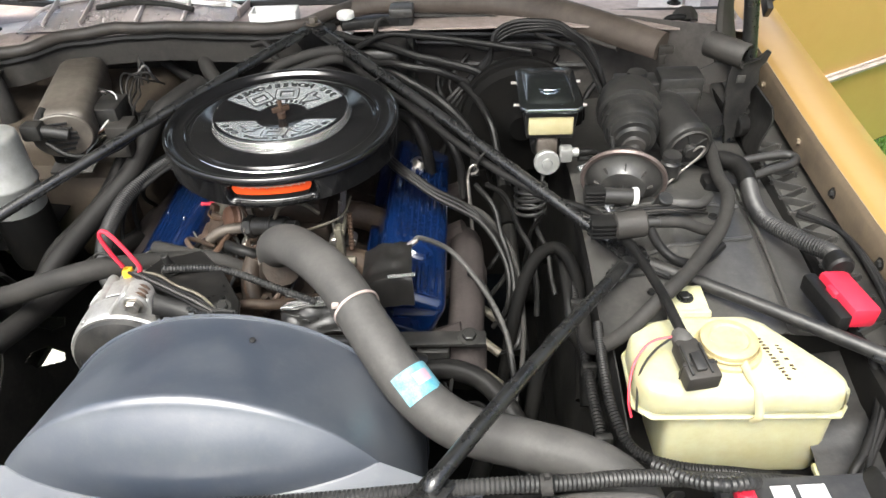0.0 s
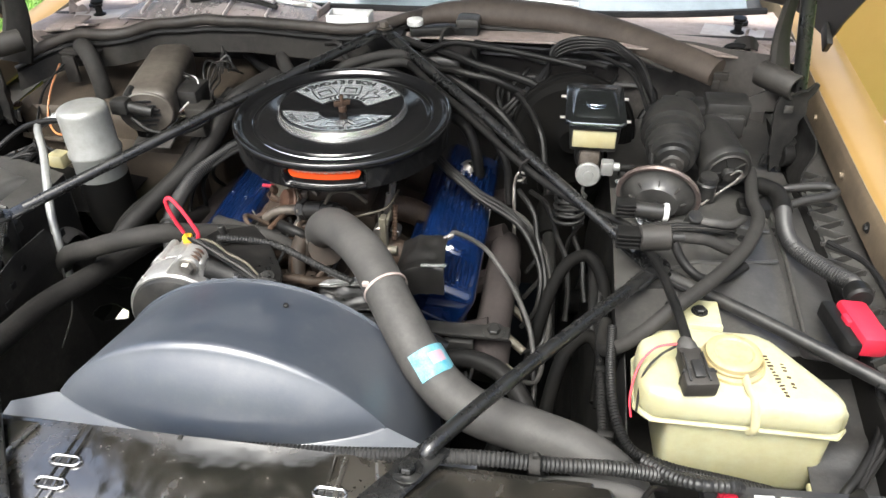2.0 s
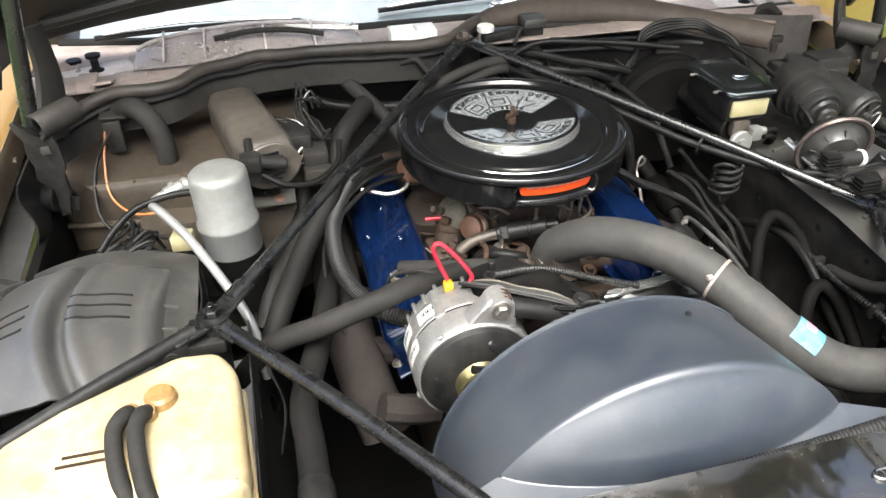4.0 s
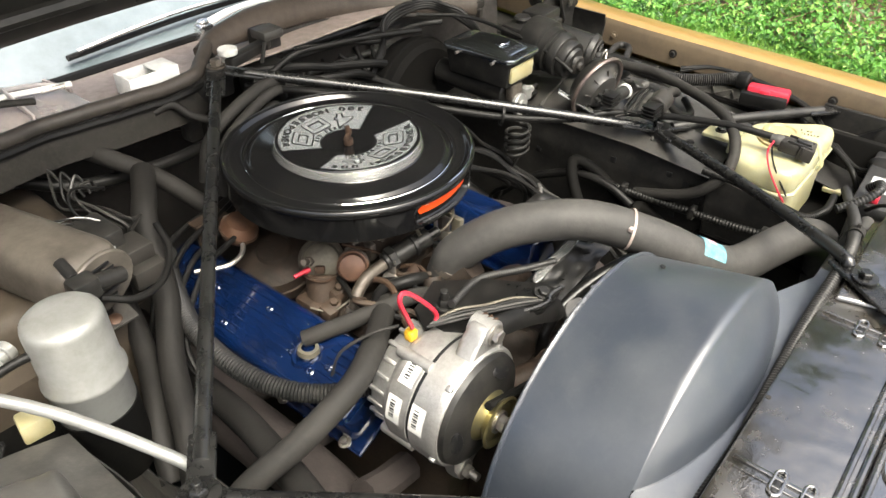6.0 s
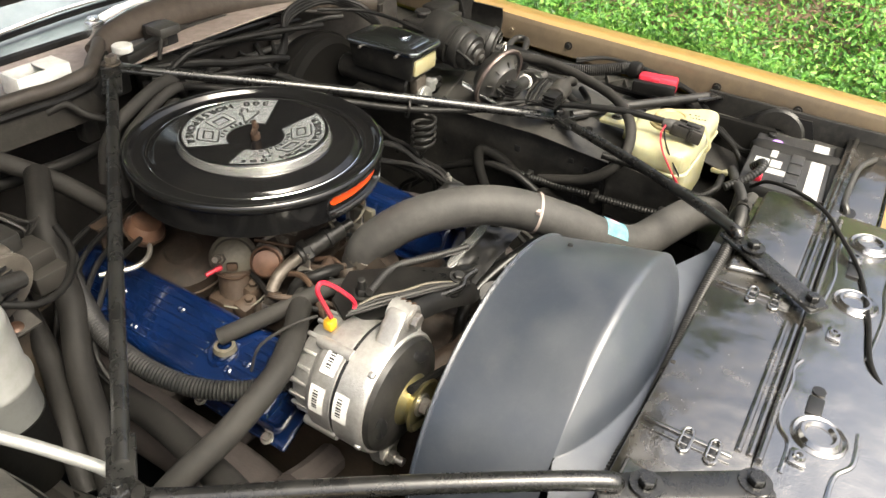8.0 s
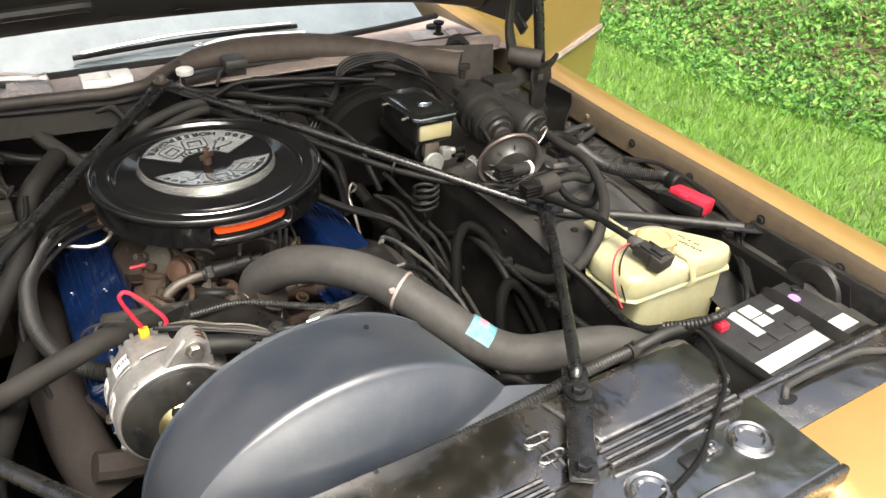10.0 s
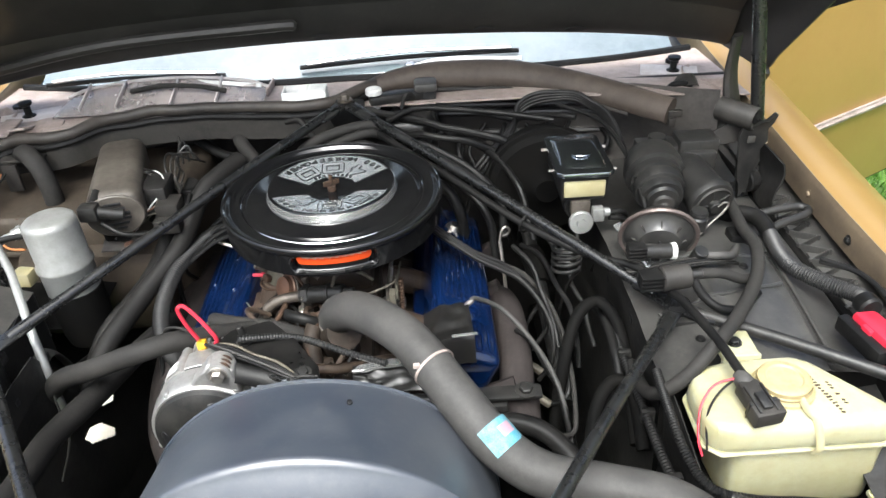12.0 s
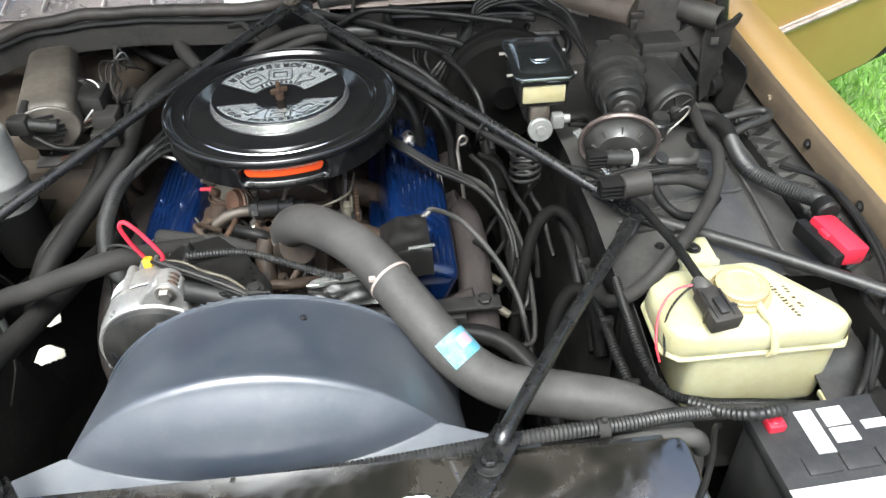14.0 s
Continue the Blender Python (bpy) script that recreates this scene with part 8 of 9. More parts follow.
line("vacuum_hose", "black vacuum hose curling under the solenoid", "hose", [(0.552, -0.176, 1.022), (0.566, -0.19, 1.0), (0.59, -0.205, 0.985), (0.625, -0.20, 0.98), (0.66, -0.17, 0.985)], 0.007, CABLE)
for k in range(4):
    line("wire", "thin wire running from the servo connector", "cable", [(0.47, -0.095 - 0.02 * k, 0.99 + 0.01 * k), (0.50, -0.135 + 0.006 * k, 1.005), (0.56, -0.125 + 0.007 * k, 1.008), (0.61, -0.115 + 0.006 * k, 1.005), (0.66, -0.09 + 0.01 * k, 0.985)], 0.0016 if k > 2 else 0.0022, (CABLE, GREYHOSE, CABLE, GREYHOSE)[k], "servo wires", 6, 0.003)
line("vacuum_hose", "dark hose from the servo port", "hose", [(0.592, -0.095, 1.01), (0.62, -0.10, 1.01), (0.65, -0.08, 0.995), (0.68, -0.03, 0.975)], 0.007, RUBBER)
p1 = thing("vacuum_reservoir", (0.575, 0.12, 0.97), "dusty black stepped cylindrical vacuum pump", "vacuum pump")
part("drum", lathe([(0, 0), (0.014, 0), (0.016, 0.004), (0.026, 0.006), (0.029, 0.012), (0.036, 0.013), (0.038, 0.018), (0.038, 0.030), (0.043, 0.032), (0.0445, 0.036), (0.0445, 0.050), (0.041, 0.053), (0.041, 0.058), (0.046, 0.060), (0.046, 0.075), (0.053, 0.078), (0.054, 0.095), (0.048, 0.125), (0, 0.13)], 36, axis_to((0.564, 0.028, 1.036), (0.06, 0.95, 0.18))), SATIN, p1)
part("front_boss", lathe([(0, 0.012), (0.008, 0.012), (0.010, 0.006), (0.018, 0.004), (0.020, 0)], 20, axis_to((0.564, 0.028, 1.034), (-0.06, -0.95, -0.18))), CASE, p1)
p2 = thing("vacuum_canister", (0.665, 0.10, 0.95), "dusty black round canister with wired front face", "canister")
part("drum", lathe([(0, 0), (0.032, 0), (0.040, 0.004), (0.043, 0.012), (0.043, 0.016), (0.039, 0.018), (0.037, 0.10), (0.03, 0.12), (0, 0.12)], 32, axis_to((0.656, 0.035, 1.024), (-0.20, 0.92, 0.16))), SATIN, p2)
part("face_recess", lathe([(0, 0.001), (0.028, 0.001), (0.030, -0.001), (0.033, -0.0025), (0.035, 0.001)], 32, axis_to((0.656, 0.035, 1.024), (-0.20, 0.92, 0.16))), CASE, p2)
for a in range(5):
    part("face_rib", box(0, 0, 0, 0.020, 0.002, 0.004, 0.0006, axis_to((0.656, 0.035, 1.024), (-0.20, 0.92, 0.16)) @ Matrix.Rotation(a * 1.257, 4, "Z") @ Matrix.Translation((0.021, 0, -0.001))), SATIN, p2)
part("front_stud", rod((0.656, 0.036, 1.024), (0.658, 0.024, 1.021), 0.012, 12), SATIN, p2)
part("wire_clip", tube([(0.659, 0.024, 1.026), (0.668, 0.020, 1.036), (0.676, 0.022, 1.030), (0.666, 0.018, 1.016), (0.644, 0.012, 0.998), (0.615, -0.01, 0.985)], 0.0018, 6), STEEL, p2)
vb = thing("vacuum_valve_block", (0.62, 0.2, 1.03), "dusty black valve block with round cap", "valve block")
part("block_body", join(box(0.665, 0.185, 1.066, 0.075, 0.055, 0.045, 0.006), box(0.595, 0.19, 1.062, 0.08, 0.05, 0.03, 0.006), box(0.665, 0.16, 1.05, 0.06, 0.03, 0.04, 0.005)), SATIN, vb)
part("block_cap", lathe([(0, 0.016), (0.016, 0.015), (0.018, 0.010), (0.014, 0.008), (0.014, 0)], 24, Matrix.Translation((0.592, 0.185, 1.076))), SATIN, vb)
part("dust_flap", prism([(0.0, 0.0), (0.10, 0.012), (0.075, 0.055), (0.02, 0.03)], -0.002, 0.002, 0.0, 1, Matrix.Translation((0.685, 0.205, 1.05)) @ Matrix.Rotation(radians(78), 4, "X")), CASE, vb)
solo("small_cap_pump", lathe([(0, 0.045), (0.014, 0.044), (0.016, 0.038), (0.012, 0.034), (0.016, 0.03), (0.017, 0), (0, 0)], 20, axis_to((0.622, 0.015, 0.985), (0.03, -0.1, 1))), SATIN, (0.622, 0.015, 0.985), "small round plastic valve with ribbed cap", "valve")
solo("strap_bracket", box(0, 0, 0, 0.10, 0.018, 0.004, 0.001, Matrix.Translation((0.505, -0.02, 0.985)) @ Matrix.Rotation(radians(-58), 4, "Z") @ Matrix.Rotation(radians(28), 4, "Y")), BRIGHT, (0.505, -0.02, 0.96), "bare steel strap bracket by the servo", "bracket")
line("hairpin_pipe", "bare dark pipe bent back in a hairpin over the wheel house", "pipe", [(0.716, 0.062, 0.970), (0.760, 0.064, 0.982), (0.805, 0.070, 0.986), (0.832, 0.072, 0.986), (0.842, 0.060, 0.986), (0.828, 0.042, 0.986), (0.785, 0.026, 0.984), (0.740, 0.006, 0.978)], 0.0075, SATIN)
solo("harness_plug", join(box(0.70, 0.0, 0.975, 0.05, 0.035, 0.03, 0.005), tube([(0.70, -0.01, 0.97), (0.72, -0.04, 0.965), (0.74, -0.05, 0.97)], 0.006, 8), tube([(0.69, -0.01, 0.97), (0.70, -0.045, 0.962), (0.73, -0.06, 0.965)], 0.005, 8)), CABLE, (0.70, 0, 0.96), "black harness plug with short leads", "connector")

rb = thing("junction_block", (0.79, -0.295, 0.965), "bright red plastic power junction cover", "junction block")
part("cover", box(0, 0, 0, 0.040, 0.082, 0.031, 0.006, Matrix.Translation((0.786, -0.292, 0.988)) @ Matrix.Rotation(radians(10), 4, "Z") @ Matrix.Rotation(radians(8), 4, "Y")), RED, rb)
part("base", box(0, 0, 0, 0.018, 0.09, 0.026, 0.004, Matrix.Translation((0.760, -0.292, 0.983)) @ Matrix.Rotation(radians(10), 4, "Z")), CABLE, rb)
part("latch", box(0, 0, 0, 0.010, 0.02, 0.022, 0.003, Matrix.Translation((0.767, -0.29, 0.992)) @ Matrix.Rotation(radians(10), 4, "Z")), RED, rb)
solo("conduit_end_cap", lathe([(0.0165, 0), (0.018, 0.004), (0.018, 0.02), (0.015, 0.024), (0, 0.024)], 18, axis_to((0.793, -0.225, 1.0), (0.05, -1, 0))), CABLE, (0.793, -0.23, 1.0), "black collar at the conduit end", "collar")
horn = thing("horn", (0.86, -0.55, 0.85), "round black horn behind the side panel opening", "horn")
part("trumpet", lathe([(0, 0.0), (0.012, 0.0), (0.016, 0.006), (0.03, 0.008), (0.05, 0.006), (0.055, 0.0), (0.055, -0.02), (0, -0.03)], 32, axis_to((0.834, -0.547, 0.925), (-1, 0, 0.05))), SATIN, horn)
opn = prism([(-0.09, -0.035), (0.07, -0.05), (0.09, 0.0), (0.03, 0.045), (-0.06, 0.045)], -0.0015, 0.0015, 0.0, 1, Matrix.Translation((0.8365, -0.545, 0.925)) @ Matrix.Rotation(radians(90), 4, "Z") @ Matrix.Rotation(radians(90), 4, "X"))
part("opening", opn, INK, horn)

# ---- left rear: accumulator and heater case ----
ac2 = thing("accumulator", (-0.50, 0.06, 0.80), "dull aluminium refrigerant accumulator can with black lower sleeve", "accumulator")
XM = axis_to((-0.498, 0.055, 0.80), (-0.03, 0.03, 1)) @ Matrix.Diagonal((0.93, 0.93, 1, 1))
part("can", lathe([(0.048, 0.118), (0.050, 0.122), (0.050, 0.166), (0.0535, 0.171), (0.0535, 0.177), (0.0495, 0.183), (0.0495, 0.253), (0.0480, 0.260), (0.043, 0.2645), (0.030, 0.2665), (0, 0.268)], 44, XM), CANALU, ac2)
part("sleeve", lathe([(0, 0), (0.03, 0.0), (0.045, 0.01), (0.050, 0.03), (0.0515, 0.121), (0.048, 0.122)], 36, XM), DARK, ac2, "black insulating sleeve")
part("fitting", join(box(-0.455, 0.11, 1.045, 0.035, 0.03, 0.03, 0.006), rod((-0.445, 0.11, 1.045), (-0.40, 0.12, 1.03), 0.011), rod((-0.455, 0.13, 1.05), (-0.455, 0.16, 1.06), 0.008)), SATIN, ac2)
HEATCASE = mat("brown_dusty_case", (0.030, 0.0245, 0.0185), 0.6, 0, (0.052, 0.041, 0.030), vscale=6, bump=0.25, bscale=60, speck=0.45, speck_col=(0.075, 0.060, 0.045), spec=0.2)
HOUSING = mat("dusty_blower_plastic", (0.070, 0.062, 0.052), 0.45, 0, (0.036, 0.031, 0.026), vscale=9, vmix=0.6, bump=0.1, speck=0.4, speck_col=(0.10, 0.088, 0.072), spec=0.35)
hv = thing("heater_case", (-0.60, 0.35, 0.75), "dusty brown heater and blower case on the firewall", "heater case")
part("case", prism([(-0.80, 0.24), (-0.74, 0.225), (-0.50, 0.20), (-0.34, 0.22), (-0.33, 0.54), (-0.80, 0.54)], 0.72, 0.978, 0.03, 4), HEATCASE, hv)
part("lower_case", box(-0.52, 0.24, 0.82, 0.30, 0.16, 0.20, 0.03), HEATCASE, hv)
for x in (-0.78, -0.66, -0.58):
    part("case_screw", bolt((x, 0.232, 0.972), (0, -0.3, 1), 0.006, 0.005), RUST, hv)
part("case_seam", tube([(-0.80, 0.232, 0.90), (-0.70, 0.214, 0.902), (-0.50, 0.192, 0.904), (-0.335, 0.212, 0.905)], 0.006, 8), HEATCASE, hv)
bx = Matrix.Translation((-0.455, 0.275, 0)) @ Matrix.Rotation(radians(14), 4, "Z")
part("blower_housing", prism([(-0.052, -0.14), (0.048, -0.14), (0.048, 0.13), (-0.044, 0.13)], 0.978, 1.062, 0.026, 6, bx), HOUSING, hv, "smooth dusty box housing")
part("housing_rim", prism([(0.052 * math.cos(k * 0.2618) - 0.002, 0.042 * math.sin(k * 0.2618)) for k in range(24)], 0.0, 0.008, 0.002, 1, bx @ Matrix.Translation((0, -0.138, 1.020)) @ Matrix.Rotation(radians(90), 4, "X")), HOUSING, hv)
for k in range(6):
    part("grille_slot", box(0, 0, 0, 0.060 - 0.006 * abs(k - 2.5) * 2, 0.003, 0.005, 0.001, bx @ Matrix.Translation((-0.002, -0.147, 0.995 + 0.010 * k))), INK, hv)
part("side_box", box(-0.372, 0.235, 1.0, 0.05, 0.07, 0.075, 0.006), SATIN, hv)
part("small_module", join(box(-0.345, 0.20, 0.995, 0.045, 0.05, 0.035, 0.005), box(-0.345, 0.17, 0.975, 0.05, 0.03, 0.03, 0.005)), CASE, hv)
part("drain_elbow", tube([(-0.68, 0.36, 1.045), (-0.65, 0.325, 1.07), (-0.618, 0.295, 1.055), (-0.605, 0.285, 1.01), (-0.605, 0.285, 0.965)], 0.019, 14), GREYHOSE, hv, "dusty grey drain elbow")
part("elbow_bracket", join(box(-0.665, 0.345, 1.055, 0.09, 0.05, 0.006, 0.002), box(-0.69, 0.32, 1.02, 0.03, 0.01, 0.06, 0.003)), CASE, hv)
part("screw_boss", rod((-0.445, 0.145, 1.018), (-0.415, 0.13, 1.03), 0.012), GREYHOSE, hv)
for k in range(5):
    line("wire", "thin pale and dark wires bundled on the heater case", "cable", [(-0.30 - 0.012 * k, 0.33, 1.02), (-0.315 - 0.01 * k, 0.30 + 0.018 * k, 1.045 + 0.006 * k), (-0.36, 0.30 + 0.012 * k, 1.06 - 0.012 * k), (-0.375 + 0.014 * k, 0.29 - 0.015 * k, 1.03), (-0.34 + 0.008 * k, 0.25 - 0.01 * k, 1.0 + 0.010 * k), (-0.30 - 0.01 * k, 0.24, 1.01 - 0.008 * k)], 0.0022, (CABLE, GREYHOSE, LINER, CABLE, GREYHOSE)[k], "heater wires", 6, 0.012)
line("wire", "thin orange wire dropping over the heater case", "cable", [(-0.70, 0.30, 1.04), (-0.705, 0.25, 1.0), (-0.70, 0.21, 0.96), (-0.665, 0.17, 0.945), (-0.62, 0.15, 0.95)], 0.0022, mat("orange_wire", (0.36, 0.14, 0.045), 0.5, bump=0.05), n=6)
line("wire", "thin black wire dropping over the heater case", "cable", [(-0.69, 0.30, 1.04), (-0.72, 0.25, 1.0), (-0.725, 0.2, 0.94), (-0.70, 0.17, 0.90)], 0.003, CABLE, n=6)
line("pressure_wire", "dusty wire along the evaporator pipes", "cable", [(-0.44, 0.11, 1.02), (-0.40, 0.10, 1.0), (-0.35, 0.12, 0.99), (-0.31, 0.16, 1.0), (-0.30, 0.2, 1.02)], 0.005, CABLE)
solo("cream_plug", prism([(-0.018, -0.012), (0.016, -0.016), (0.02, 0.012), (-0.012, 0.018)], -0.014, 0.014, 0.004, 2, Matrix.Translation((-0.578, 0.048, 0.955))), PALEY, (-0.578, 0.048, 0.94), "cream plastic plug by the accumulator", "connector")
for k in range(14):
    rng = random.Random(40 + k)
    y = rng.uniform(0.0, 0.10)
    line("wire", "tangled black wires behind the wheel house", "cable", [(-0.60 - rng.uniform(0, 0.1), y, 0.93), (-0.61 - rng.uniform(0, 0.08), y + 0.02, 0.955 + rng.uniform(0, 0.02)), (-0.66, y + rng.uniform(-0.02, 0.02), 0.96), (-0.70 - rng.uniform(0, 0.03), y - 0.02, 0.94)], 0.0032, CABLE, "wheel house wires", 6, 0.012)
solo("harness_plug", join(box(-0.69, 0.0, 0.955, 0.05, 0.03, 0.03, 0.004), box(-0.72, -0.005, 0.952, 0.02, 0.024, 0.022, 0.003)), CABLE, (-0.69, 0, 0.94), "black harness plug on the wheel house", "connector")
for k in range(7):
    rng = random.Random(120 + k)
    j = lambda q: rng.uniform(-q, q) * 2.6
    line("wire", "thin pale wire strung along the heater case", "cable", [(-0.445 + j(0.01), 0.30 + j(0.01), 1.02), (-0.415 + j(0.01), 0.272 + j(0.01), 1.03 + j(0.006)), (-0.375 + j(0.01), 0.245 + j(0.012), 1.02 + j(0.006)), (-0.372 + j(0.01), 0.205 + j(0.01), 1.005 + j(0.006)), (-0.405 + j(0.012), 0.185 + j(0.01), 0.99), (-0.43 + j(0.01), 0.16 + j(0.01), 0.965)], 0.0018, (LABEL, CHALK, CABLE, CHALK, LINER, CABLE, POD)[k], "heater case wires", 6, 0.008)
rl = thing("relay_bracket", (-0.435, 0.16, 0.94), "dusty black relay on a rusty bracket beside the heater case", "relay")
part("relay_body", box(-0.438, 0.165, 0.975, 0.05, 0.04, 0.035, 0.005), CABLE, rl)
part("bracket_plate", box(0, 0, 0, 0.08, 0.05, 0.004, 0.001, Matrix.Translation((-0.43, 0.155, 0.952)) @ Matrix.Rotation(radians(14), 4, "X")), DUSTY, rl)
part("rust_spot", lathe([(0, 0.002), (0.008, 0.0015), (0.010, 0)], 12, axis_to((-0.418, 0.142, 0.953), (0, -0.25, 1))), POD, rl)
# left wheel house bulge
HOUSECOVER = mat("dusty_grey_cover_plastic", (0.030, 0.0295, 0.0285), 0.34, 0, (0.052, 0.050, 0.047), vscale=8, vmix=0.6, bump=0.1, speck=0.4, speck_col=(0.095, 0.088, 0.080), ior=1.9)
wh = thing("wheel_house_cover", (-0.70, -0.1, 0.88), "dark grey ribbed plastic wheel house cover", "wheel house cover")


def arch(u, v):
    x, y = lerp(-0.845, -0.535, u), lerp(-0.30, 0.025, v)
    e = max(0, 1 - abs(2 * u - 0.86) ** 2.6) ** 0.6
    z = 0.885 + 0.110 * e * (0.84 + 0.16 * math.sin(min(1, v * 1.1) * math.pi))
    z -= 0.085 * max(0.0, (v - 0.80) / 0.20) ** 2.2 + 0.05 * max(0.0, (u - 0.80) / 0.20) ** 2
    c1 = 0.385 + 0.55 * (v - 0.48) ** 2
    c2 = 0.84 + 0.30 * (v - 0.40) ** 2
    z -= 0.017 * math.exp(-(((u - c1) / 0.030) ** 4)) + 0.016 * math.exp(-(((u - c2) / 0.05) ** 4))
    z += 0.006 * math.exp(-(((u - c1 + 0.085) / 0.045) ** 2)) + 0.004 * math.exp(-(((u - c1 - 0.07) / 0.04) ** 2)) + 0.006 * math.exp(-(((u - c2 + 0.09) / 0.04) ** 2))
    return Vector((x, y, z))


part("shell", sheet(arch, 120, 40, 0.003), HOUSECOVER, wh, sharp=50)
for y in (-0.118, -0.142, -0.168):
    for u0, u1 in ((0.07, 0.255), (0.43, 0.68)):
        part("slot", tube([arch(lerp(u0, u1, k / 6), (y + 0.30) / 0.325) + Vector((0, 0, -0.0012)) for k in range(7)], 0.0028, 8, 3), CABLE, wh)

# ---- firewall clutter ----
wm = thing("wiper_motor", (0.13, 0.46, 1.0), "dusty black wiper motor and pump cover on the firewall", "wiper motor")
part("pump_cover", prism([(0.075, 0.40), (0.165, 0.39), (0.18, 0.45), (0.17, 0.50), (0.08, 0.50)], 1.0, 1.055, 0.018, 3), SATIN, wm)
part("motor", rod((0.13, 0.40, 1.0), (0.16, 0.52, 1.01), 0.035), SATIN, wm)
part("link_arm", box(0, 0, 0, 0.12, 0.022, 0.02, 0.005, Matrix.Translation((0.10, 0.475, 1.082)) @ Matrix.Rotation(radians(14), 4, "Z")), SATIN, wm)
part("nozzle_hose", tube([(0.11, 0.45, 1.065), (0.118, 0.45, 1.09), (0.13, 0.46, 1.095), (0.14, 0.47, 1.08)], 0.004, 8), GREYHOSE, wm)
line("vacuum_line", "black line from the wiper motor to the booster harness", "hose", [(0.08, 0.40, 1.06), (0.14, 0.39, 1.088), (0.22, 0.37, 1.090), (0.32, 0.345, 1.085), (0.42, 0.32, 1.075)], 0.006, CABLE)
for k in range(4):
    line("wiring_harness", "black taped harness arching over the brake booster", "cable", [(0.25 + 0.012 * k, 0.33, 0.94), (0.30 + 0.01 * k, 0.35, 1.01 + 0.008 * k), (0.36, 0.365, 1.075 + 0.006 * k), (0.43, 0.36, 1.105 + 0.005 * k), (0.50, 0.33, 1.09 + 0.006 * k), (0.545, 0.28, 1.05 + 0.006 * k), (0.56, 0.24, 1.0)], 0.0048, CABLE, "booster harness", 8, 0.014)
line("vacuum_line", "bare line over the brake booster to the pump", "hose", [(0.43, 0.34, 1.10), (0.50, 0.26, 1.095), (0.525, 0.15, 1.075), (0.53, 0.06, 1.05), (0.532, 0.02, 1.03)], 0.0042, CABLE)
for k, pts in enumerate(([(0.10, 0.40, 1.03), (0.072, 0.36, 1.066), (0.025, 0.35, 1.074), (-0.028, 0.34, 1.066), (-0.081, 0.335, 1.046), (-0.112, 0.335, 1.015), (-0.13, 0.33, 0.96)], [(0.085, 0.37, 1.03), (0.051, 0.34, 1.062), (0.011, 0.335, 1.058), (-0.034, 0.325, 1.046), (-0.079, 0.315, 1.028), (-0.11, 0.31, 0.99), (-0.12, 0.30, 0.94)], [(0.06, 0.35, 1.02), (0.029, 0.325, 1.045), (-0.001, 0.316, 1.042), (-0.035, 0.310, 1.022), (-0.06, 0.305, 0.98)], [(-0.14, 0.43, 1.06), (-0.109, 0.42, 1.066), (-0.09, 0.40, 1.046), (-0.065, 0.38, 1.034), (-0.03, 0.37, 1.02), (0.02, 0.37, 0.99)])):
    line("heater_hose", "dusty black hose curving down behind the air cleaner", "hose", pts, (0.0105, 0.0095, 0.0085, 0.007)[k], (GREYHOSE, GREYHOSE, SHADEHOSE, SHADEHOSE)[k], "firewall hoses", 12)
for k in range(8):
    rng = random.Random(70 + k)
    x = 0.20 + 0.05 * k
    line("wire", "dark wire hanging against the firewall", "cable", [(x, 0.545, 0.97), (x + rng.uniform(-0.05, 0.05), 0.50, 0.93), (x + rng.uniform(-0.06, 0.06), 0.45, 0.86), (x + rng.uniform(-0.05, 0.05), 0.42, 0.72)], rng.uniform(0.004, 0.008), CABLE, "firewall wires", 8, 0.01)
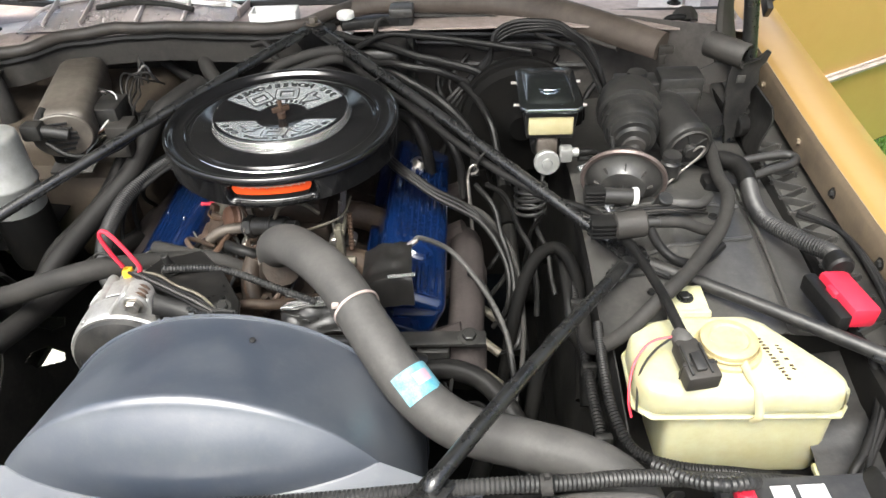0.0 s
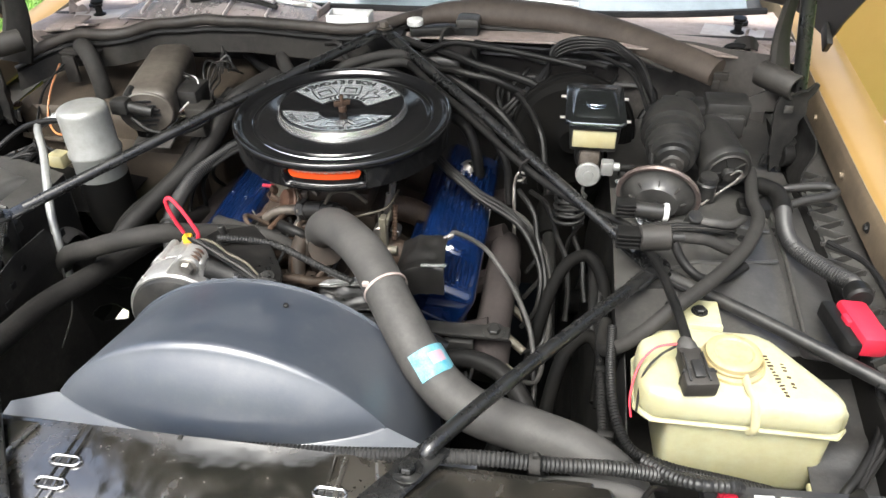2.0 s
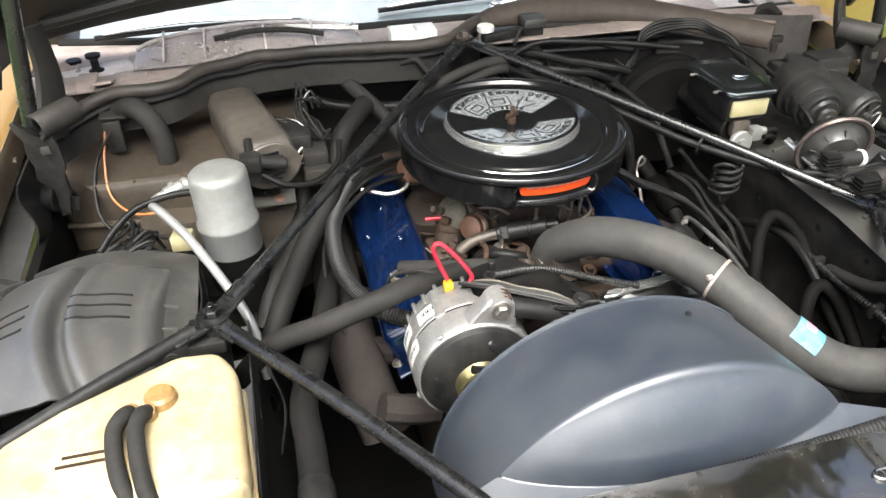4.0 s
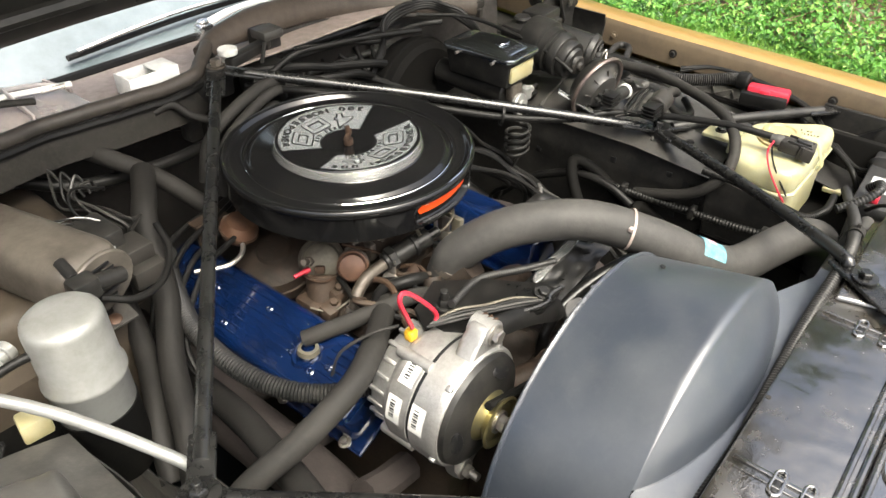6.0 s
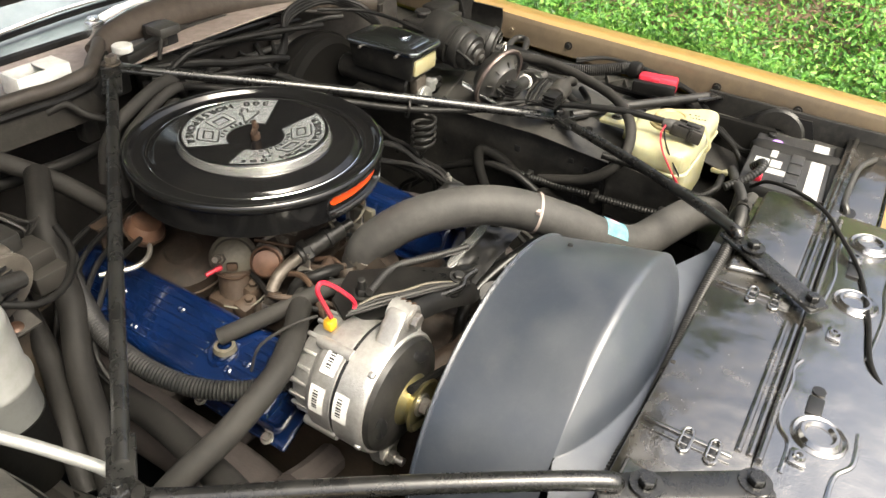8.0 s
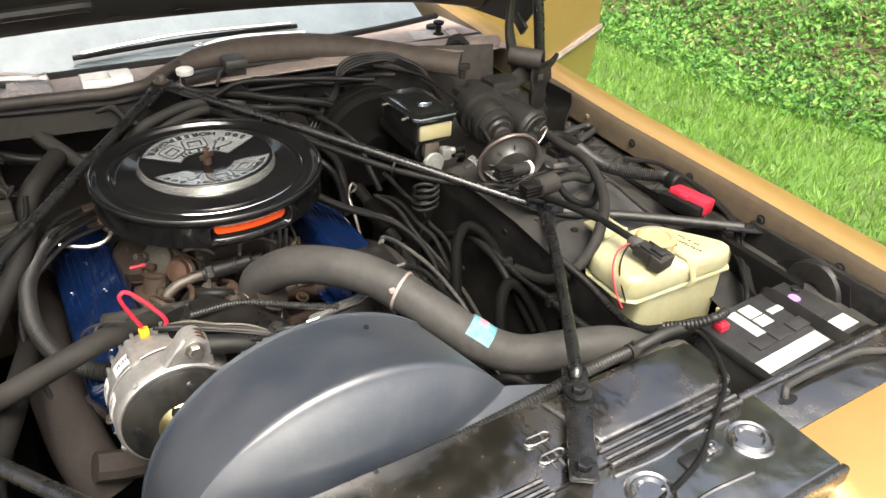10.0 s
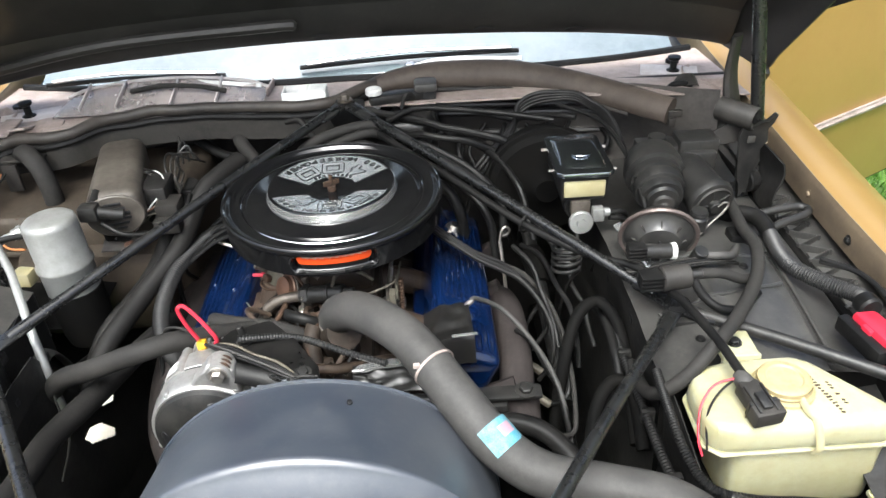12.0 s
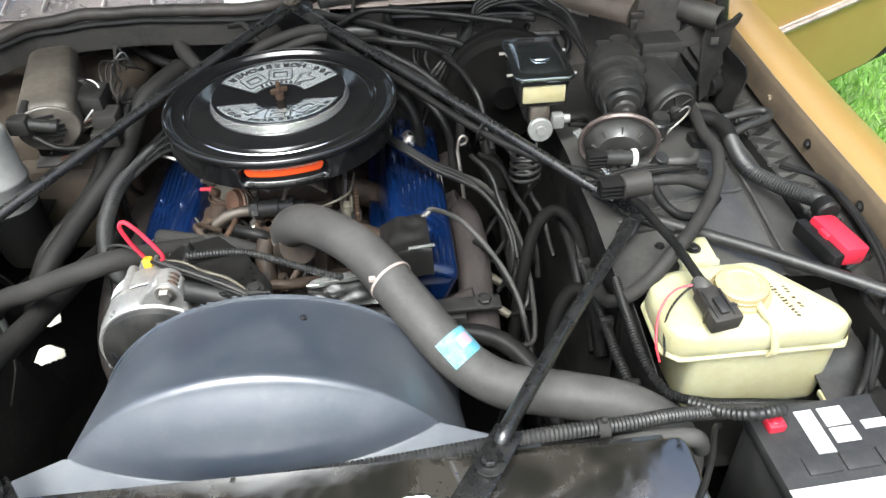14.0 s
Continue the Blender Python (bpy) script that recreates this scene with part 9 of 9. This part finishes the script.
for k, pts in enumerate(([(0.03, 0.44, 1.075), (0.12, 0.40, 1.062), (0.22, 0.36, 1.052), (0.32, 0.33, 1.03), (0.36, 0.30, 0.98)], [(0.10, 0.38, 1.03), (0.17, 0.34, 1.045), (0.25, 0.33, 1.035), (0.31, 0.34, 0.99), (0.33, 0.36, 0.92)], [(0.06, 0.42, 1.05), (0.15, 0.36, 1.02), (0.24, 0.32, 0.985), (0.30, 0.28, 0.93), (0.31, 0.24, 0.85)], [(0.19, 0.44, 1.07), (0.26, 0.40, 1.075), (0.33, 0.37, 1.06), (0.40, 0.34, 1.08), (0.46, 0.30, 1.085)], [(0.14, 0.33, 0.99), (0.21, 0.28, 0.975), (0.27, 0.22, 0.93), (0.29, 0.19, 0.84)], [(0.22, 0.40, 1.03), (0.29, 0.33, 1.005), (0.34, 0.24, 0.96), (0.36, 0.18, 0.88)])):
    line("wiring_harness", "black taped cable strung across the firewall", "cable", pts, (0.0085, 0.0075, 0.0095, 0.006, 0.008, 0.007)[k], CABLE, "firewall cables", 10, 0.008)
for k, pts in enumerate(([(0.31, 0.10, 0.92), (0.335, 0.06, 0.90), (0.36, 0.0, 0.86), (0.375, -0.06, 0.80)], [(0.33, 0.14, 0.90), (0.365, 0.09, 0.89), (0.40, 0.02, 0.84), (0.41, -0.06, 0.76)], [(0.30, -0.06, 0.85), (0.335, -0.12, 0.83), (0.36, -0.20, 0.79), (0.365, -0.28, 0.72)], [(0.36, 0.16, 0.93), (0.40, 0.12, 0.88), (0.43, 0.04, 0.83), (0.445, -0.04, 0.78)])):
    line("wire", "dark wire sagging between engine and inner fender", "cable", pts, 0.005, CABLE, "engine side wires", 8, 0.012)
line("bulkhead_pipe", "dark pipe running along the passenger side firewall", "pipe", [(-0.52, 0.52, 1.035), (-0.35, 0.51, 1.035), (-0.20, 0.48, 1.03), (-0.08, 0.46, 1.0)], 0.006, CABLE)
line("heater_hose", "dusty heater hose from firewall to engine rear", "hose", [(-0.26, 0.5, 1.02), (-0.24, 0.42, 1.02), (-0.19, 0.36, 0.98), (-0.15, 0.30, 0.93)], 0.015, GREYHOSE)
line("heater_hose", "black hose low on the firewall behind the air cleaner", "hose", [(-0.36, 0.50, 1.0), (-0.28, 0.45, 0.975), (-0.15, 0.42, 0.97), (-0.05, 0.42, 0.97)], 0.011, CABLE)
